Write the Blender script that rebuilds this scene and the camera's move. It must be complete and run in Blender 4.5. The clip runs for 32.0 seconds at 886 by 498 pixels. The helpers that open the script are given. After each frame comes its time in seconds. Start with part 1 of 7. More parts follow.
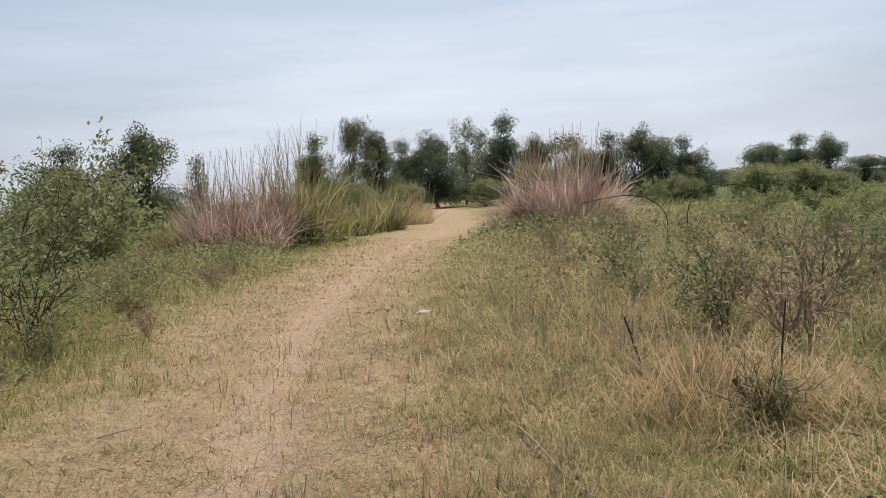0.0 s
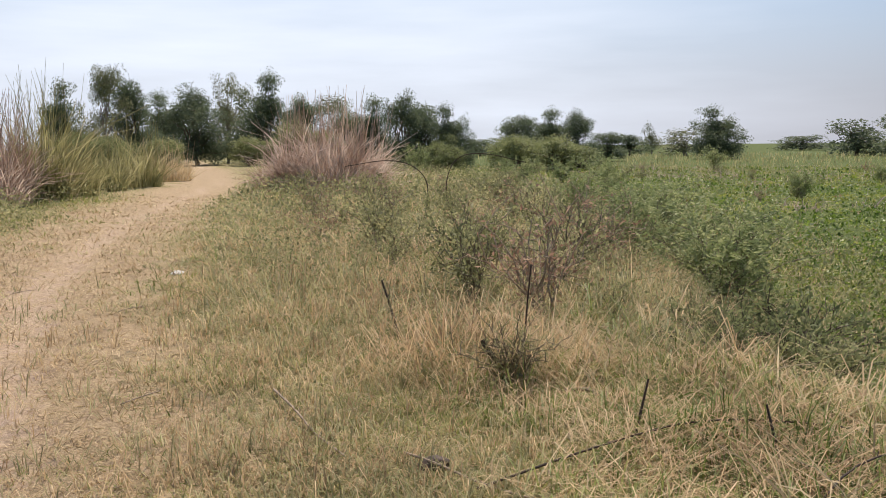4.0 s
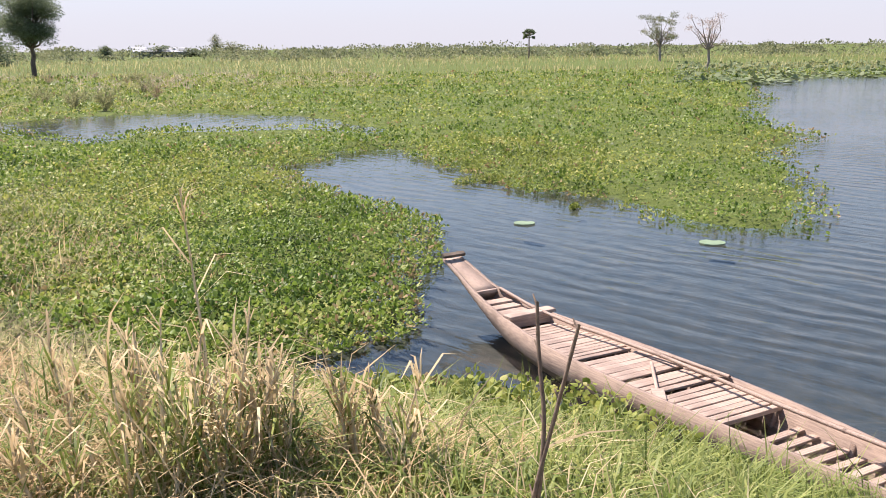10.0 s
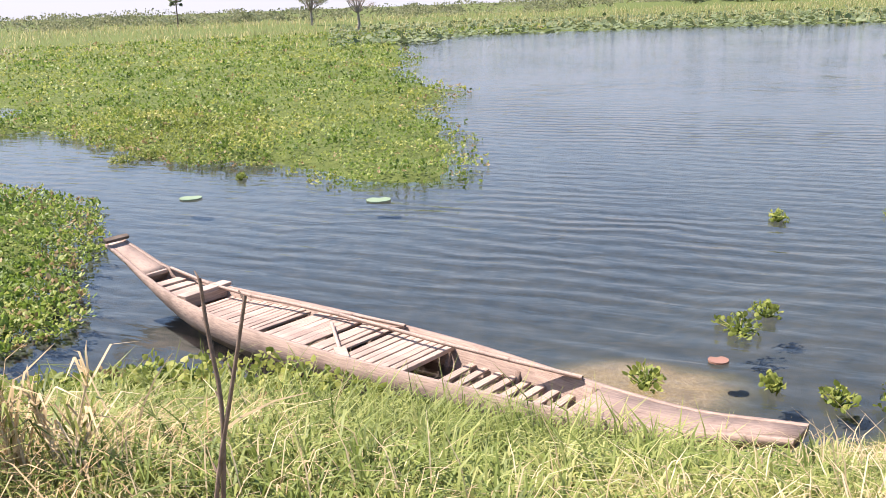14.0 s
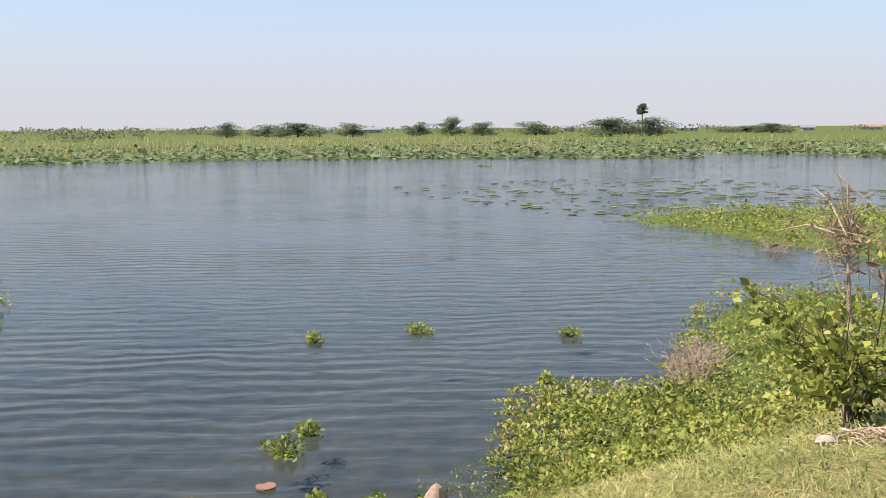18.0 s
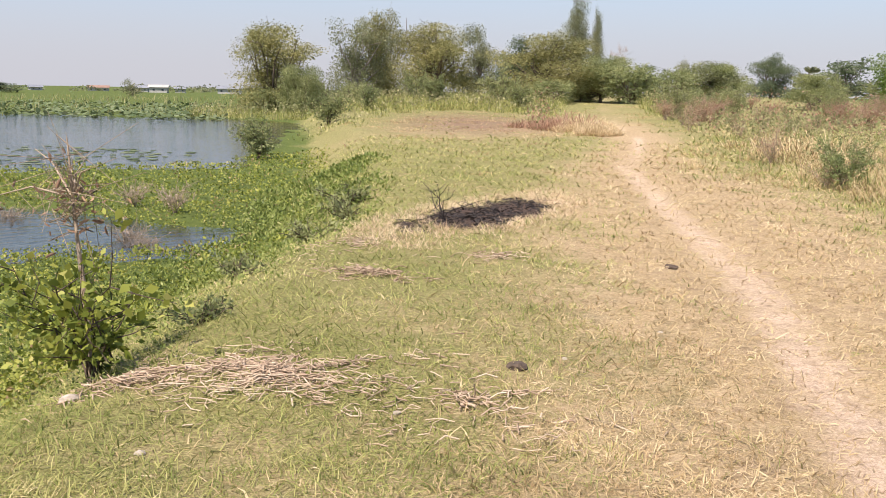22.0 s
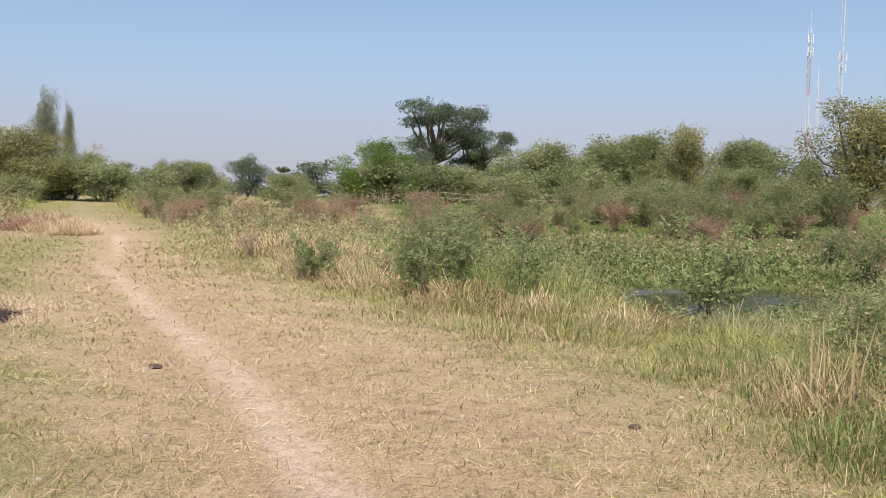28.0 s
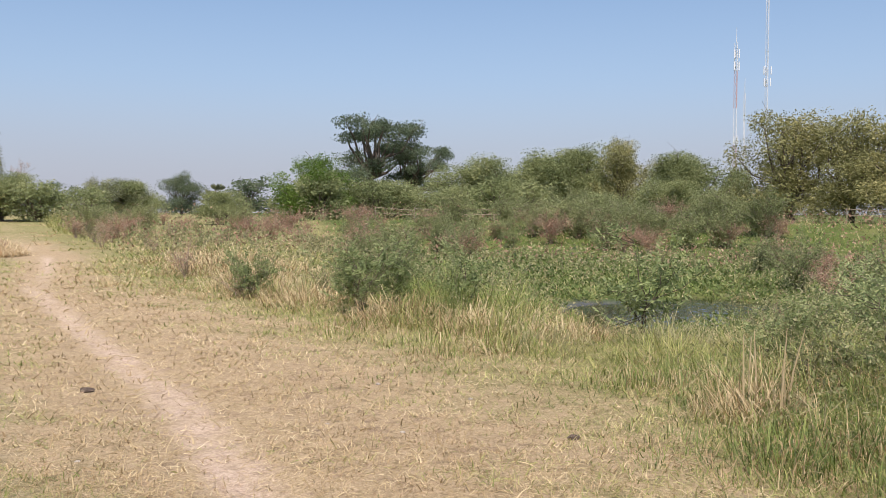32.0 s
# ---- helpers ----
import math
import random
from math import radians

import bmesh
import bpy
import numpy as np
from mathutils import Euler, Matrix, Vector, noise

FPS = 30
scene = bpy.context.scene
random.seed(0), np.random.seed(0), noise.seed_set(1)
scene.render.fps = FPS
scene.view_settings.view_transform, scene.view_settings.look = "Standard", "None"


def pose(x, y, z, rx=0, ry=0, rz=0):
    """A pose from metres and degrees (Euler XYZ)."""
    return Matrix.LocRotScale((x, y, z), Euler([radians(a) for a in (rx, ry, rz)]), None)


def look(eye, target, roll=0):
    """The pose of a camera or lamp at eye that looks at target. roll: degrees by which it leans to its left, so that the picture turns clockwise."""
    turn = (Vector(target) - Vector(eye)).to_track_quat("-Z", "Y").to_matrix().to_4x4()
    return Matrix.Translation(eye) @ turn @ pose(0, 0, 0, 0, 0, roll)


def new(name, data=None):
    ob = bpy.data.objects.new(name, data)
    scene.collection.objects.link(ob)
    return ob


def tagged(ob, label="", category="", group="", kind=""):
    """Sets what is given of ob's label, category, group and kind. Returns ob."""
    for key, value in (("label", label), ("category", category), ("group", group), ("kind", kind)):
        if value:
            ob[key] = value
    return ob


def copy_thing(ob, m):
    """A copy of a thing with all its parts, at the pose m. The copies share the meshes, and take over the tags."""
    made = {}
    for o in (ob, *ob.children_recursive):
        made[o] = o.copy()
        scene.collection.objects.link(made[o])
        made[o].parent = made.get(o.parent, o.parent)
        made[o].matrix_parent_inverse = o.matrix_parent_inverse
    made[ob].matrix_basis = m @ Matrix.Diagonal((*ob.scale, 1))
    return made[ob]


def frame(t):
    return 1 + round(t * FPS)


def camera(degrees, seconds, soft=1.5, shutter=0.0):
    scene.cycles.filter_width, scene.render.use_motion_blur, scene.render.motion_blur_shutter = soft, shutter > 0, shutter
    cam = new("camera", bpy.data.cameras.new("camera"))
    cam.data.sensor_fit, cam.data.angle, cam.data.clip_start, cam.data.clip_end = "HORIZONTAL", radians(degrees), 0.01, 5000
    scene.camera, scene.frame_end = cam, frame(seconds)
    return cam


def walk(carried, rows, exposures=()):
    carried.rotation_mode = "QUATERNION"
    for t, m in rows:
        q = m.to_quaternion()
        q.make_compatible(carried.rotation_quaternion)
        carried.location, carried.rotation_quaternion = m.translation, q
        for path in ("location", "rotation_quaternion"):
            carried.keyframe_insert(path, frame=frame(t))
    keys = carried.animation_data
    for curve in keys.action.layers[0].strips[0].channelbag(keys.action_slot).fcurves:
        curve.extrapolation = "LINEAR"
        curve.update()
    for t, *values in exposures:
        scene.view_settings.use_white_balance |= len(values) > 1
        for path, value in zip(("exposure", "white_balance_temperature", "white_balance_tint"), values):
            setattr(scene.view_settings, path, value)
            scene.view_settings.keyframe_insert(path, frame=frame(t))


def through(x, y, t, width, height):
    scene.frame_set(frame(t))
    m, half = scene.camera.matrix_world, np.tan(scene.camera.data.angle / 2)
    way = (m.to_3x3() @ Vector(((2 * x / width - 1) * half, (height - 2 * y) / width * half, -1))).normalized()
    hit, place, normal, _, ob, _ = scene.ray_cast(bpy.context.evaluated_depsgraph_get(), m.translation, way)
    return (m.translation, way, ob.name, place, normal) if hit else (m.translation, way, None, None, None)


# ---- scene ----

# seconds, stops, kelvin, tint
EXPOSURES = [(0, -0.22, 6450, 12), (3.5, -0.06, 6450, 13), (7, 0.38, 6500, 15), (11, 1.0, 6450, 17), (14, 1.12, 6400, 18), (16, 0.92, 6400, 13),
             (18, 0.66, 6500, 12), (19, 0.6, 6500, 12), (24, 0.42, 6550, 13), (26, 0.28, 6350, 13), (32, 0.2, 6150, 13)]
cam = camera(50.82, 32.0, soft=0.7)
# seconds, turn to the left, tilt up, lean (degrees)
TURNS = [
    (0, 0.00, -3.53, -3.19), (0.5, 2.19, -3.33, -2.52), (1, 4.61, -3.34, -1.97), (1.5, 6.41, -3.43, -1.86),
    (2, 6.35, -3.77, -2.12), (2.5, 3.23, -4.26, -2.15), (3, -2.80, -4.89, -2.03), (3.5, -9.47, -5.84, -1.10),
    (5.5, -24.39, -7.48, -1.46), (6, -29.48, -8.23, -1.69), (6.5, -36.76, -8.33, -1.58), (7, -42.63, -7.85, -0.86),
    (7.5, -46.75, -7.50, -0.40), (8, -51.50, -7.55, -0.33), (8.5, -57.16, -8.30, -0.27), (9, -62.05, -9.55, -0.31),
    (9.5, -66.10, -10.98, -0.50), (10, -70.05, -12.21, -0.62), (10.5, -73.02, -12.85, -0.76), (11, -74.81, -13.07, -0.81),
    (11.5, -76.34, -13.35, -1.27), (12, -78.79, -13.89, -1.55), (12.5, -81.58, -14.51, -1.91), (13, -84.18, -14.91, -2.12),
    (13.5, -86.77, -14.92, -2.17), (14, -90.24, -14.71, -2.16), (14.5, -95.01, -14.21, -1.44), (15, -99.68, -13.05, -0.80),
    (15.5, -104.18, -11.71, -0.42), (17.5, -115.24, -8.10, -0.56), (18, -118.36, -7.41, -0.39), (18.5, -122.95, -7.09, -0.28),
    (19, -128.97, -7.47, 0.15), (19.5, -134.22, -8.15, 0.45), (20, -138.77, -8.49, 0.54), (20.5, -144.30, -8.70, 0.23),
    (21, -151.23, -9.00, 0.11), (21.5, -157.77, -9.45, 0.35), (22, -163.06, -9.59, 0.94), (22.5, -166.86, -9.23, 0.94),
    (23, -170.98, -8.78, 1.10), (23.5, -175.23, -8.62, 1.43), (24, -179.53, -8.73, 1.97), (24.5, -183.40, -8.53, 2.27),
    (25, -186.69, -7.95, 2.68), (25.5, -189.44, -6.63, 2.81), (26, -191.46, -4.92, 2.66), (26.5, -192.77, -3.67, 2.20),
    (28.5, -194.22, -2.90, 0.62), (29, -195.16, -2.34, 0.46), (29.5, -196.26, -1.84, 0.53), (30, -197.12, -1.37, 0.42),
    (30.5, -198.21, -1.11, 0.36), (31, -198.70, -1.35, 0.38), (31.5, -198.38, -1.92, 0.35), (32, -197.65, -2.18, 0.20),
]

rows = []
for t, turn, tilt, lean in TURNS:
    # the phone is held a little ahead of the body that turns
    a = radians(turn)
    m = pose(-0.10 * math.sin(a), 0.10 * math.cos(a), 1.55, 90 + tilt, 0, turn) @ pose(0, 0, 0, 0, 0, lean)
    rows.append((t, m))
walk(cam, rows, exposures=EXPOSURES)

# ---- world and sun ----
SUN_AZ, SUN_EL = 20.0, 58.0     # degrees east of north, above the horizon
world = bpy.data.worlds.new("sky")
scene.world = world
world.use_nodes = True
wn, wl = world.node_tree.nodes, world.node_tree.links
bg = wn["Background"]
sky = wn.new("ShaderNodeTexSky")
sky.sky_type, sky.sun_disc = "NISHITA", False
sky.sun_elevation, sky.sun_rotation = radians(SUN_EL), radians(SUN_AZ)
sky.dust_density, sky.air_density, sky.ozone_density = 0.25, 1.15, 3.0
# thin high cloud, thicker towards the sun's side
wcoord = wn.new("ShaderNodeTexCoord")
wmap = wn.new("ShaderNodeMapping")
wmap.inputs["Scale"].default_value = (1.0, 1.0, 7.5)
wnoise = wn.new("ShaderNodeTexNoise")
wnoise.inputs["Scale"].default_value, wnoise.inputs["Detail"].default_value = 2.2, 7.0
wramp = wn.new("ShaderNodeMapRange")
wramp.inputs[1].default_value, wramp.inputs[2].default_value = 0.40, 0.66
wramp.inputs[3].default_value, wramp.inputs[4].default_value = 0.58, 0.95
wdot = wn.new("ShaderNodeVectorMath")
wdot.operation = "DOT_PRODUCT"
wdot.inputs[1].default_value = (0.03, 1.0, 0.0)
wside = wn.new("ShaderNodeMapRange")
wside.inputs[1].default_value, wside.inputs[2].default_value = 0.71, 1.0
wmul = wn.new("ShaderNodeMath")
wmul.operation = "MULTIPLY"
wmix = wn.new("ShaderNodeMix")
wmix.data_type = "RGBA"
wl.new(wcoord.outputs["Generated"], wmap.inputs[0])
wl.new(wmap.outputs[0], wnoise.inputs["Vector"])
wl.new(wnoise.outputs[0], wramp.inputs[0])
wl.new(wcoord.outputs["Generated"], wdot.inputs[0])
wl.new(wdot.outputs["Value"], wside.inputs[0])
wl.new(wramp.outputs[0], wmul.inputs[0])
wl.new(wside.outputs[0], wmul.inputs[1])
wl.new(wmul.outputs[0], wmix.inputs[0])
wmix.inputs[7].default_value = (9.1, 9.9, 10.9, 1)
# pale haze low over the fields all round
wsep = wn.new("ShaderNodeSeparateXYZ")
wl.new(wcoord.outputs["Generated"], wsep.inputs[0])
whaze = wn.new("ShaderNodeMapRange")
whaze.interpolation_type = "SMOOTHSTEP"
whaze.inputs[1].default_value, whaze.inputs[2].default_value = -0.02, 0.36
whaze.inputs[3].default_value, whaze.inputs[4].default_value = 0.8, 0.0
wl.new(wsep.outputs[2], whaze.inputs[0])
wmix2 = wn.new("ShaderNodeMix")
wmix2.data_type = "RGBA"
wl.new(whaze.outputs[0], wmix2.inputs[0])
wl.new(sky.outputs[0], wmix2.inputs[6])
wmix2.inputs[7].default_value = (3.6, 4.3, 5.7, 1)
# dusty layer just above the horizon
wdust = wn.new("ShaderNodeMapRange")
wdust.interpolation_type = "SMOOTHSTEP"
wdust.inputs[1].default_value, wdust.inputs[2].default_value = 0.0, 0.15
wdust.inputs[3].default_value, wdust.inputs[4].default_value = 0.8, 0.0
wl.new(wsep.outputs[2], wdust.inputs[0])
wmix3 = wn.new("ShaderNodeMix")
wmix3.data_type = "RGBA"
wl.new(wdust.outputs[0], wmix3.inputs[0])
wl.new(wmix2.outputs[2], wmix3.inputs[6])
wmix3.inputs[7].default_value = (4.2, 4.15, 4.4, 1)
wl.new(wmix3.outputs[2], wmix.inputs[6])
wl.new(wmix.outputs[2], bg.inputs[0])
bg.inputs[1].default_value = 0.102
sun = new("sun", bpy.data.lights.new("sun", "SUN"))
sun.data.energy, sun.data.angle, sun.data.color = 5.7, radians(0.6), (1.0, 0.905, 0.81)
sa, se = radians(SUN_AZ), radians(SUN_EL)
sun.matrix_world = look((60 * math.sin(sa) * math.cos(se), 60 * math.cos(sa) * math.cos(se), 60 * math.sin(se)), (0, 0, 0))

# ---- materials ----
def mat(name, build):
    m = bpy.data.materials.new(name)
    m.use_nodes = True
    nt = m.node_tree
    build(nt.nodes, nt.links, nt.nodes["Principled BSDF"])
    return m


def node(nodes, kind, **values):
    n = nodes.new(kind)
    for k, v in values.items():
        n.inputs[k.replace("_", " ")].default_value = v
    return n


def ramp(nodes, links, fac, stops):
    r = nodes.new("ShaderNodeValToRGB")
    els = r.color_ramp.elements
    while len(els) < len(stops):
        els.new(0.5)
    for e, (p, c) in zip(els, stops):
        e.position, e.color = p, (*c, 1)
    links.new(fac, r.inputs[0])
    return r.outputs[0]


def mixed(nodes, links, fac, a, b):
    m = nodes.new("ShaderNodeMix")
    m.data_type = "RGBA"
    links.new(fac, m.inputs[0])
    for k, v in ((6, a), (7, b)):
        if isinstance(v, tuple):
            m.inputs[k].default_value = (*v, 1)
        else:
            links.new(v, m.inputs[k])
    return m.outputs[2]


def bumped(nodes, links, bsdf, height, strength, dist=0.02):
    b = nodes.new("ShaderNodeBump")
    b.inputs["Strength"].default_value, b.inputs["Distance"].default_value = strength, dist
    links.new(height, b.inputs["Height"])
    links.new(b.outputs[0], bsdf.inputs["Normal"])


def leaf_mat(name, stops, rough=0.55, through=0.35, patch=0.25, gloss=0.2, grain=0.55):
    """Foliage: each leaf its own tone, with patches, and light that shines through."""
    def build(nodes, links, bsdf):
        geo = nodes.new("ShaderNodeNewGeometry")
        noise_n = node(nodes, "ShaderNodeTexNoise", Scale=patch, Detail=3.0)
        links.new(geo.outputs["Position"], noise_n.inputs["Vector"])
        mean = nodes.new("ShaderNodeMath")
        mean.operation = "MULTIPLY_ADD"
        links.new(geo.outputs["Random Per Island"], mean.inputs[0])
        mean.inputs[1].default_value = grain
        spread = nodes.new("ShaderNodeMapRange")
        spread.inputs[1].default_value, spread.inputs[2].default_value = 0.3, 0.7
        spread.inputs[3].default_value, spread.inputs[4].default_value = 0.5 * (0.55 - grain), 1.0 - grain - 0.5 * (0.55 - grain)
        links.new(noise_n.outputs[0], spread.inputs[0])
        links.new(spread.outputs[0], mean.inputs[2])
        col = ramp(nodes, links, mean.outputs[0], stops)
        links.new(col, bsdf.inputs["Base Color"])
        bsdf.inputs["Roughness"].default_value = rough
        bsdf.inputs["Specular IOR Level"].default_value = gloss
        tr = nodes.new("ShaderNodeBsdfTranslucent")
        links.new(col, tr.inputs[0])
        mx = nodes.new("ShaderNodeMixShader")
        mx.inputs[0].default_value = through
        links.new(bsdf.outputs[0], mx.inputs[1])
        links.new(tr.outputs[0], mx.inputs[2])
        links.new(mx.outputs[0], nodes["Material Output"].inputs[0])
    return mat(name, build)


def wood_mat(name, dark, light, scale=6.0, along=(1, 14, 14)):
    def build(nodes, links, bsdf):
        tc = nodes.new("ShaderNodeTexCoord")
        mp = nodes.new("ShaderNodeMapping")
        mp.inputs["Scale"].default_value = along
        links.new(tc.outputs["Object"], mp.inputs[0])
        n1 = node(nodes, "ShaderNodeTexNoise", Scale=scale, Detail=6.0, Roughness=0.65)
        links.new(mp.outputs[0], n1.inputs["Vector"])
        n2 = node(nodes, "ShaderNodeTexNoise", Scale=3.0, Detail=3.0)
        links.new(tc.outputs["Object"], n2.inputs["Vector"])
        info = nodes.new("ShaderNodeObjectInfo")
        s = nodes.new("ShaderNodeMath")
        s.operation = "MULTIPLY_ADD"
        links.new(info.outputs["Random"], s.inputs[0])
        s.inputs[1].default_value = 0.25
        links.new(n1.outputs[0], s.inputs[2])
        base = ramp(nodes, links, s.outputs[0], [(0.3, dark), (0.75, light)])
        stain = nodes.new("ShaderNodeMapRange")
        stain.inputs[1].default_value, stain.inputs[2].default_value = 0.5, 0.75
        stain.inputs[4].default_value = 0.6
        links.new(n2.outputs[0], stain.inputs[0])
        links.new(mixed(nodes, links, stain.outputs[0], base, tuple(c * 0.6 for c in dark)), bsdf.inputs["Base Color"])
        bsdf.inputs["Roughness"].default_value = 0.8
        bumped(nodes, links, bsdf, n1.outputs[0], 0.5, 0.01)
    return mat(name, build)


def rough_mat(name, a, b, scale=8.0, rough=0.9, bump=0.4, metal=0.0):
    def build(nodes, links, bsdf):
        geo = nodes.new("ShaderNodeNewGeometry")
        n1 = node(nodes, "ShaderNodeTexNoise", Scale=scale, Detail=8.0, Roughness=0.7)
        links.new(geo.outputs["Position"], n1.inputs["Vector"])
        links.new(ramp(nodes, links, n1.outputs[0], [(0.3, a), (0.7, b)]), bsdf.inputs["Base Color"])
        bsdf.inputs["Roughness"].default_value, bsdf.inputs["Metallic"].default_value = rough, metal
        bumped(nodes, links, bsdf, n1.outputs[0], bump, 0.02)
    return mat(name, build)


def build_ground(nodes, links, bsdf):
    geo = nodes.new("ShaderNodeNewGeometry")
    big = node(nodes, "ShaderNodeTexNoise", Scale=0.55, Detail=5.0)
    mid = node(nodes, "ShaderNodeTexNoise", Scale=4.0, Detail=8.0, Roughness=0.7)
    fine = node(nodes, "ShaderNodeTexNoise", Scale=55.0, Detail=10.0, Roughness=0.85)
    for n in (big, mid, fine):
        links.new(geo.outputs["Position"], n.inputs["Vector"])
    # lying fibres in three directions
    strands = None
    for turn in (20, 80, 140):
        fm = nodes.new("ShaderNodeMapping")
        fm.inputs["Rotation"].default_value, fm.inputs["Scale"].default_value = (0, 0, radians(turn)), (1.0, 9.0, 1.0)
        links.new(geo.outputs["Position"], fm.inputs[0])
        fn = node(nodes, "ShaderNodeTexNoise", Scale=22.0, Detail=2.0, Roughness=0.6, Distortion=0.6)
        links.new(fm.outputs[0], fn.inputs["Vector"])
        if strands is None:
            strands = fn.outputs[0]
        else:
            top = nodes.new("ShaderNodeMath")
            top.operation = "MAXIMUM"
            links.new(strands, top.inputs[0])
            links.new(fn.outputs[0], top.inputs[1])
            strands = top.outputs[0]
    both = nodes.new("ShaderNodeMath")
    both.operation = "ADD"
    links.new(strands, both.inputs[0])
    links.new(fine.outputs[0], both.inputs[1])
    cover = nodes.new("ShaderNodeMath")
    cover.operation = "MULTIPLY_ADD"
    links.new(both.outputs[0], cover.inputs[0])
    cover.inputs[1].default_value, cover.inputs[2].default_value = 0.75, -0.30
    dirt = ramp(nodes, links, fine.outputs[0], [(0.32, (0.27, 0.175, 0.115)), (0.5, (0.57, 0.425, 0.31)), (0.68, (0.80, 0.65, 0.50))])
    straw = ramp(nodes, links, cover.outputs[0], [(0.36, (0.17, 0.115, 0.065)), (0.5, (0.42, 0.305, 0.18)), (0.66, (0.68, 0.53, 0.34))])
    green = ramp(nodes, links, cover.outputs[0], [(0.36, (0.075, 0.065, 0.028)), (0.5, (0.23, 0.21, 0.08)), (0.66, (0.45, 0.40, 0.18))])
    # clumps a hand wide, lighter and darker
    clump = node(nodes, "ShaderNodeTexNoise", Scale=17.0, Detail=5.0, Roughness=0.75, Distortion=1.2)
    links.new(geo.outputs["Position"], clump.inputs["Vector"])
    lump = nodes.new("ShaderNodeMapRange")
    lump.inputs[1].default_value, lump.inputs[2].default_value = 0.38, 0.56
    lump.inputs[3].default_value, lump.inputs[4].default_value = 0.35, 0.0
    links.new(clump.outputs[0], lump.inputs[0])
    straw = mixed(nodes, links, lump.outputs[0], straw, (0.30, 0.24, 0.10))
    green = mixed(nodes, links, lump.outputs[0], green, (0.10, 0.115, 0.035))
    mud = ramp(nodes, links, mid.outputs[0], [(0.3, (0.045, 0.058, 0.066)), (0.7, (0.12, 0.115, 0.10))])
    marsh = ramp(nodes, links, mid.outputs[0], [(0.3, (0.05, 0.07, 0.015)), (0.7, (0.13, 0.16, 0.04))])
    ash = ramp(nodes, links, fine.outputs[0], [(0.3, (0.030, 0.020, 0.016)), (0.5, (0.10, 0.065, 0.048)), (0.7, (0.26, 0.18, 0.13))])
    soil_c = ramp(nodes, links, fine.outputs[0], [(0.35, (0.11, 0.07, 0.045)), (0.7, (0.36, 0.25, 0.16))])
    pits = node(nodes, "ShaderNodeTexNoise", Scale=11.0, Detail=6.0, Roughness=0.7, Distortion=0.8)
    links.new(geo.outputs["Position"], pits.inputs["Vector"])
    pit = nodes.new("ShaderNodeMapRange")
    pit.inputs[1].default_value, pit.inputs[2].default_value = 0.36, 0.50
    pit.inputs[3].default_value, pit.inputs[4].default_value = 0.35, 0.0
    links.new(pits.outputs[0], pit.inputs[0])
    dirt = mixed(nodes, links, pit.outputs[0], dirt, (0.10, 0.06, 0.04))
    straw = mixed(nodes, links, pit.outputs[0], straw, (0.17, 0.12, 0.065))
    bare = nodes.new("ShaderNodeMapRange")
    bare.inputs[1].default_value, bare.inputs[2].default_value, bare.inputs[4].default_value = 0.52, 0.66, 0.8
    links.new(mid.outputs[0], bare.inputs[0])
    col = mixed(nodes, links, bare.outputs[0], straw, soil_c)
    for name, colour, wobble in (("green", green, mid), ("dirt", dirt, mid), ("marsh", marsh, big), ("flat", soil_c, mid), ("ash", ash, mid), ("mud", mud, big)):
        at = nodes.new("ShaderNodeAttribute")
        at.attribute_name = name
        add = nodes.new("ShaderNodeMath")
        add.operation = "ADD"
        links.new(at.outputs["Fac"], add.inputs[0])
        links.new(wobble.outputs[0], add.inputs[1])
        edge = nodes.new("ShaderNodeMapRange")
        edge.inputs[1].default_value, edge.inputs[2].default_value = 0.76, 1.24
        links.new(add.outputs[0], edge.inputs[0])
        col = mixed(nodes, links, edge.outputs[0], col, colour)
    links.new(col, bsdf.inputs["Base Color"])
    bsdf.inputs["Roughness"].default_value = 0.95
    bsdf.inputs["Specular IOR Level"].default_value = 0.15
    hsum = nodes.new("ShaderNodeMath")
    hsum.operation = "ADD"
    links.new(mid.outputs[0], hsum.inputs[0])
    links.new(cover.outputs[0], hsum.inputs[1])
    hsum2 = nodes.new("ShaderNodeMath")
    hsum2.operation = "ADD"
    links.new(hsum.outputs[0], hsum2.inputs[0])
    links.new(pits.outputs[0], hsum2.inputs[1])
    bumped(nodes, links, bsdf, hsum2.outputs[0], 0.7, 0.02)


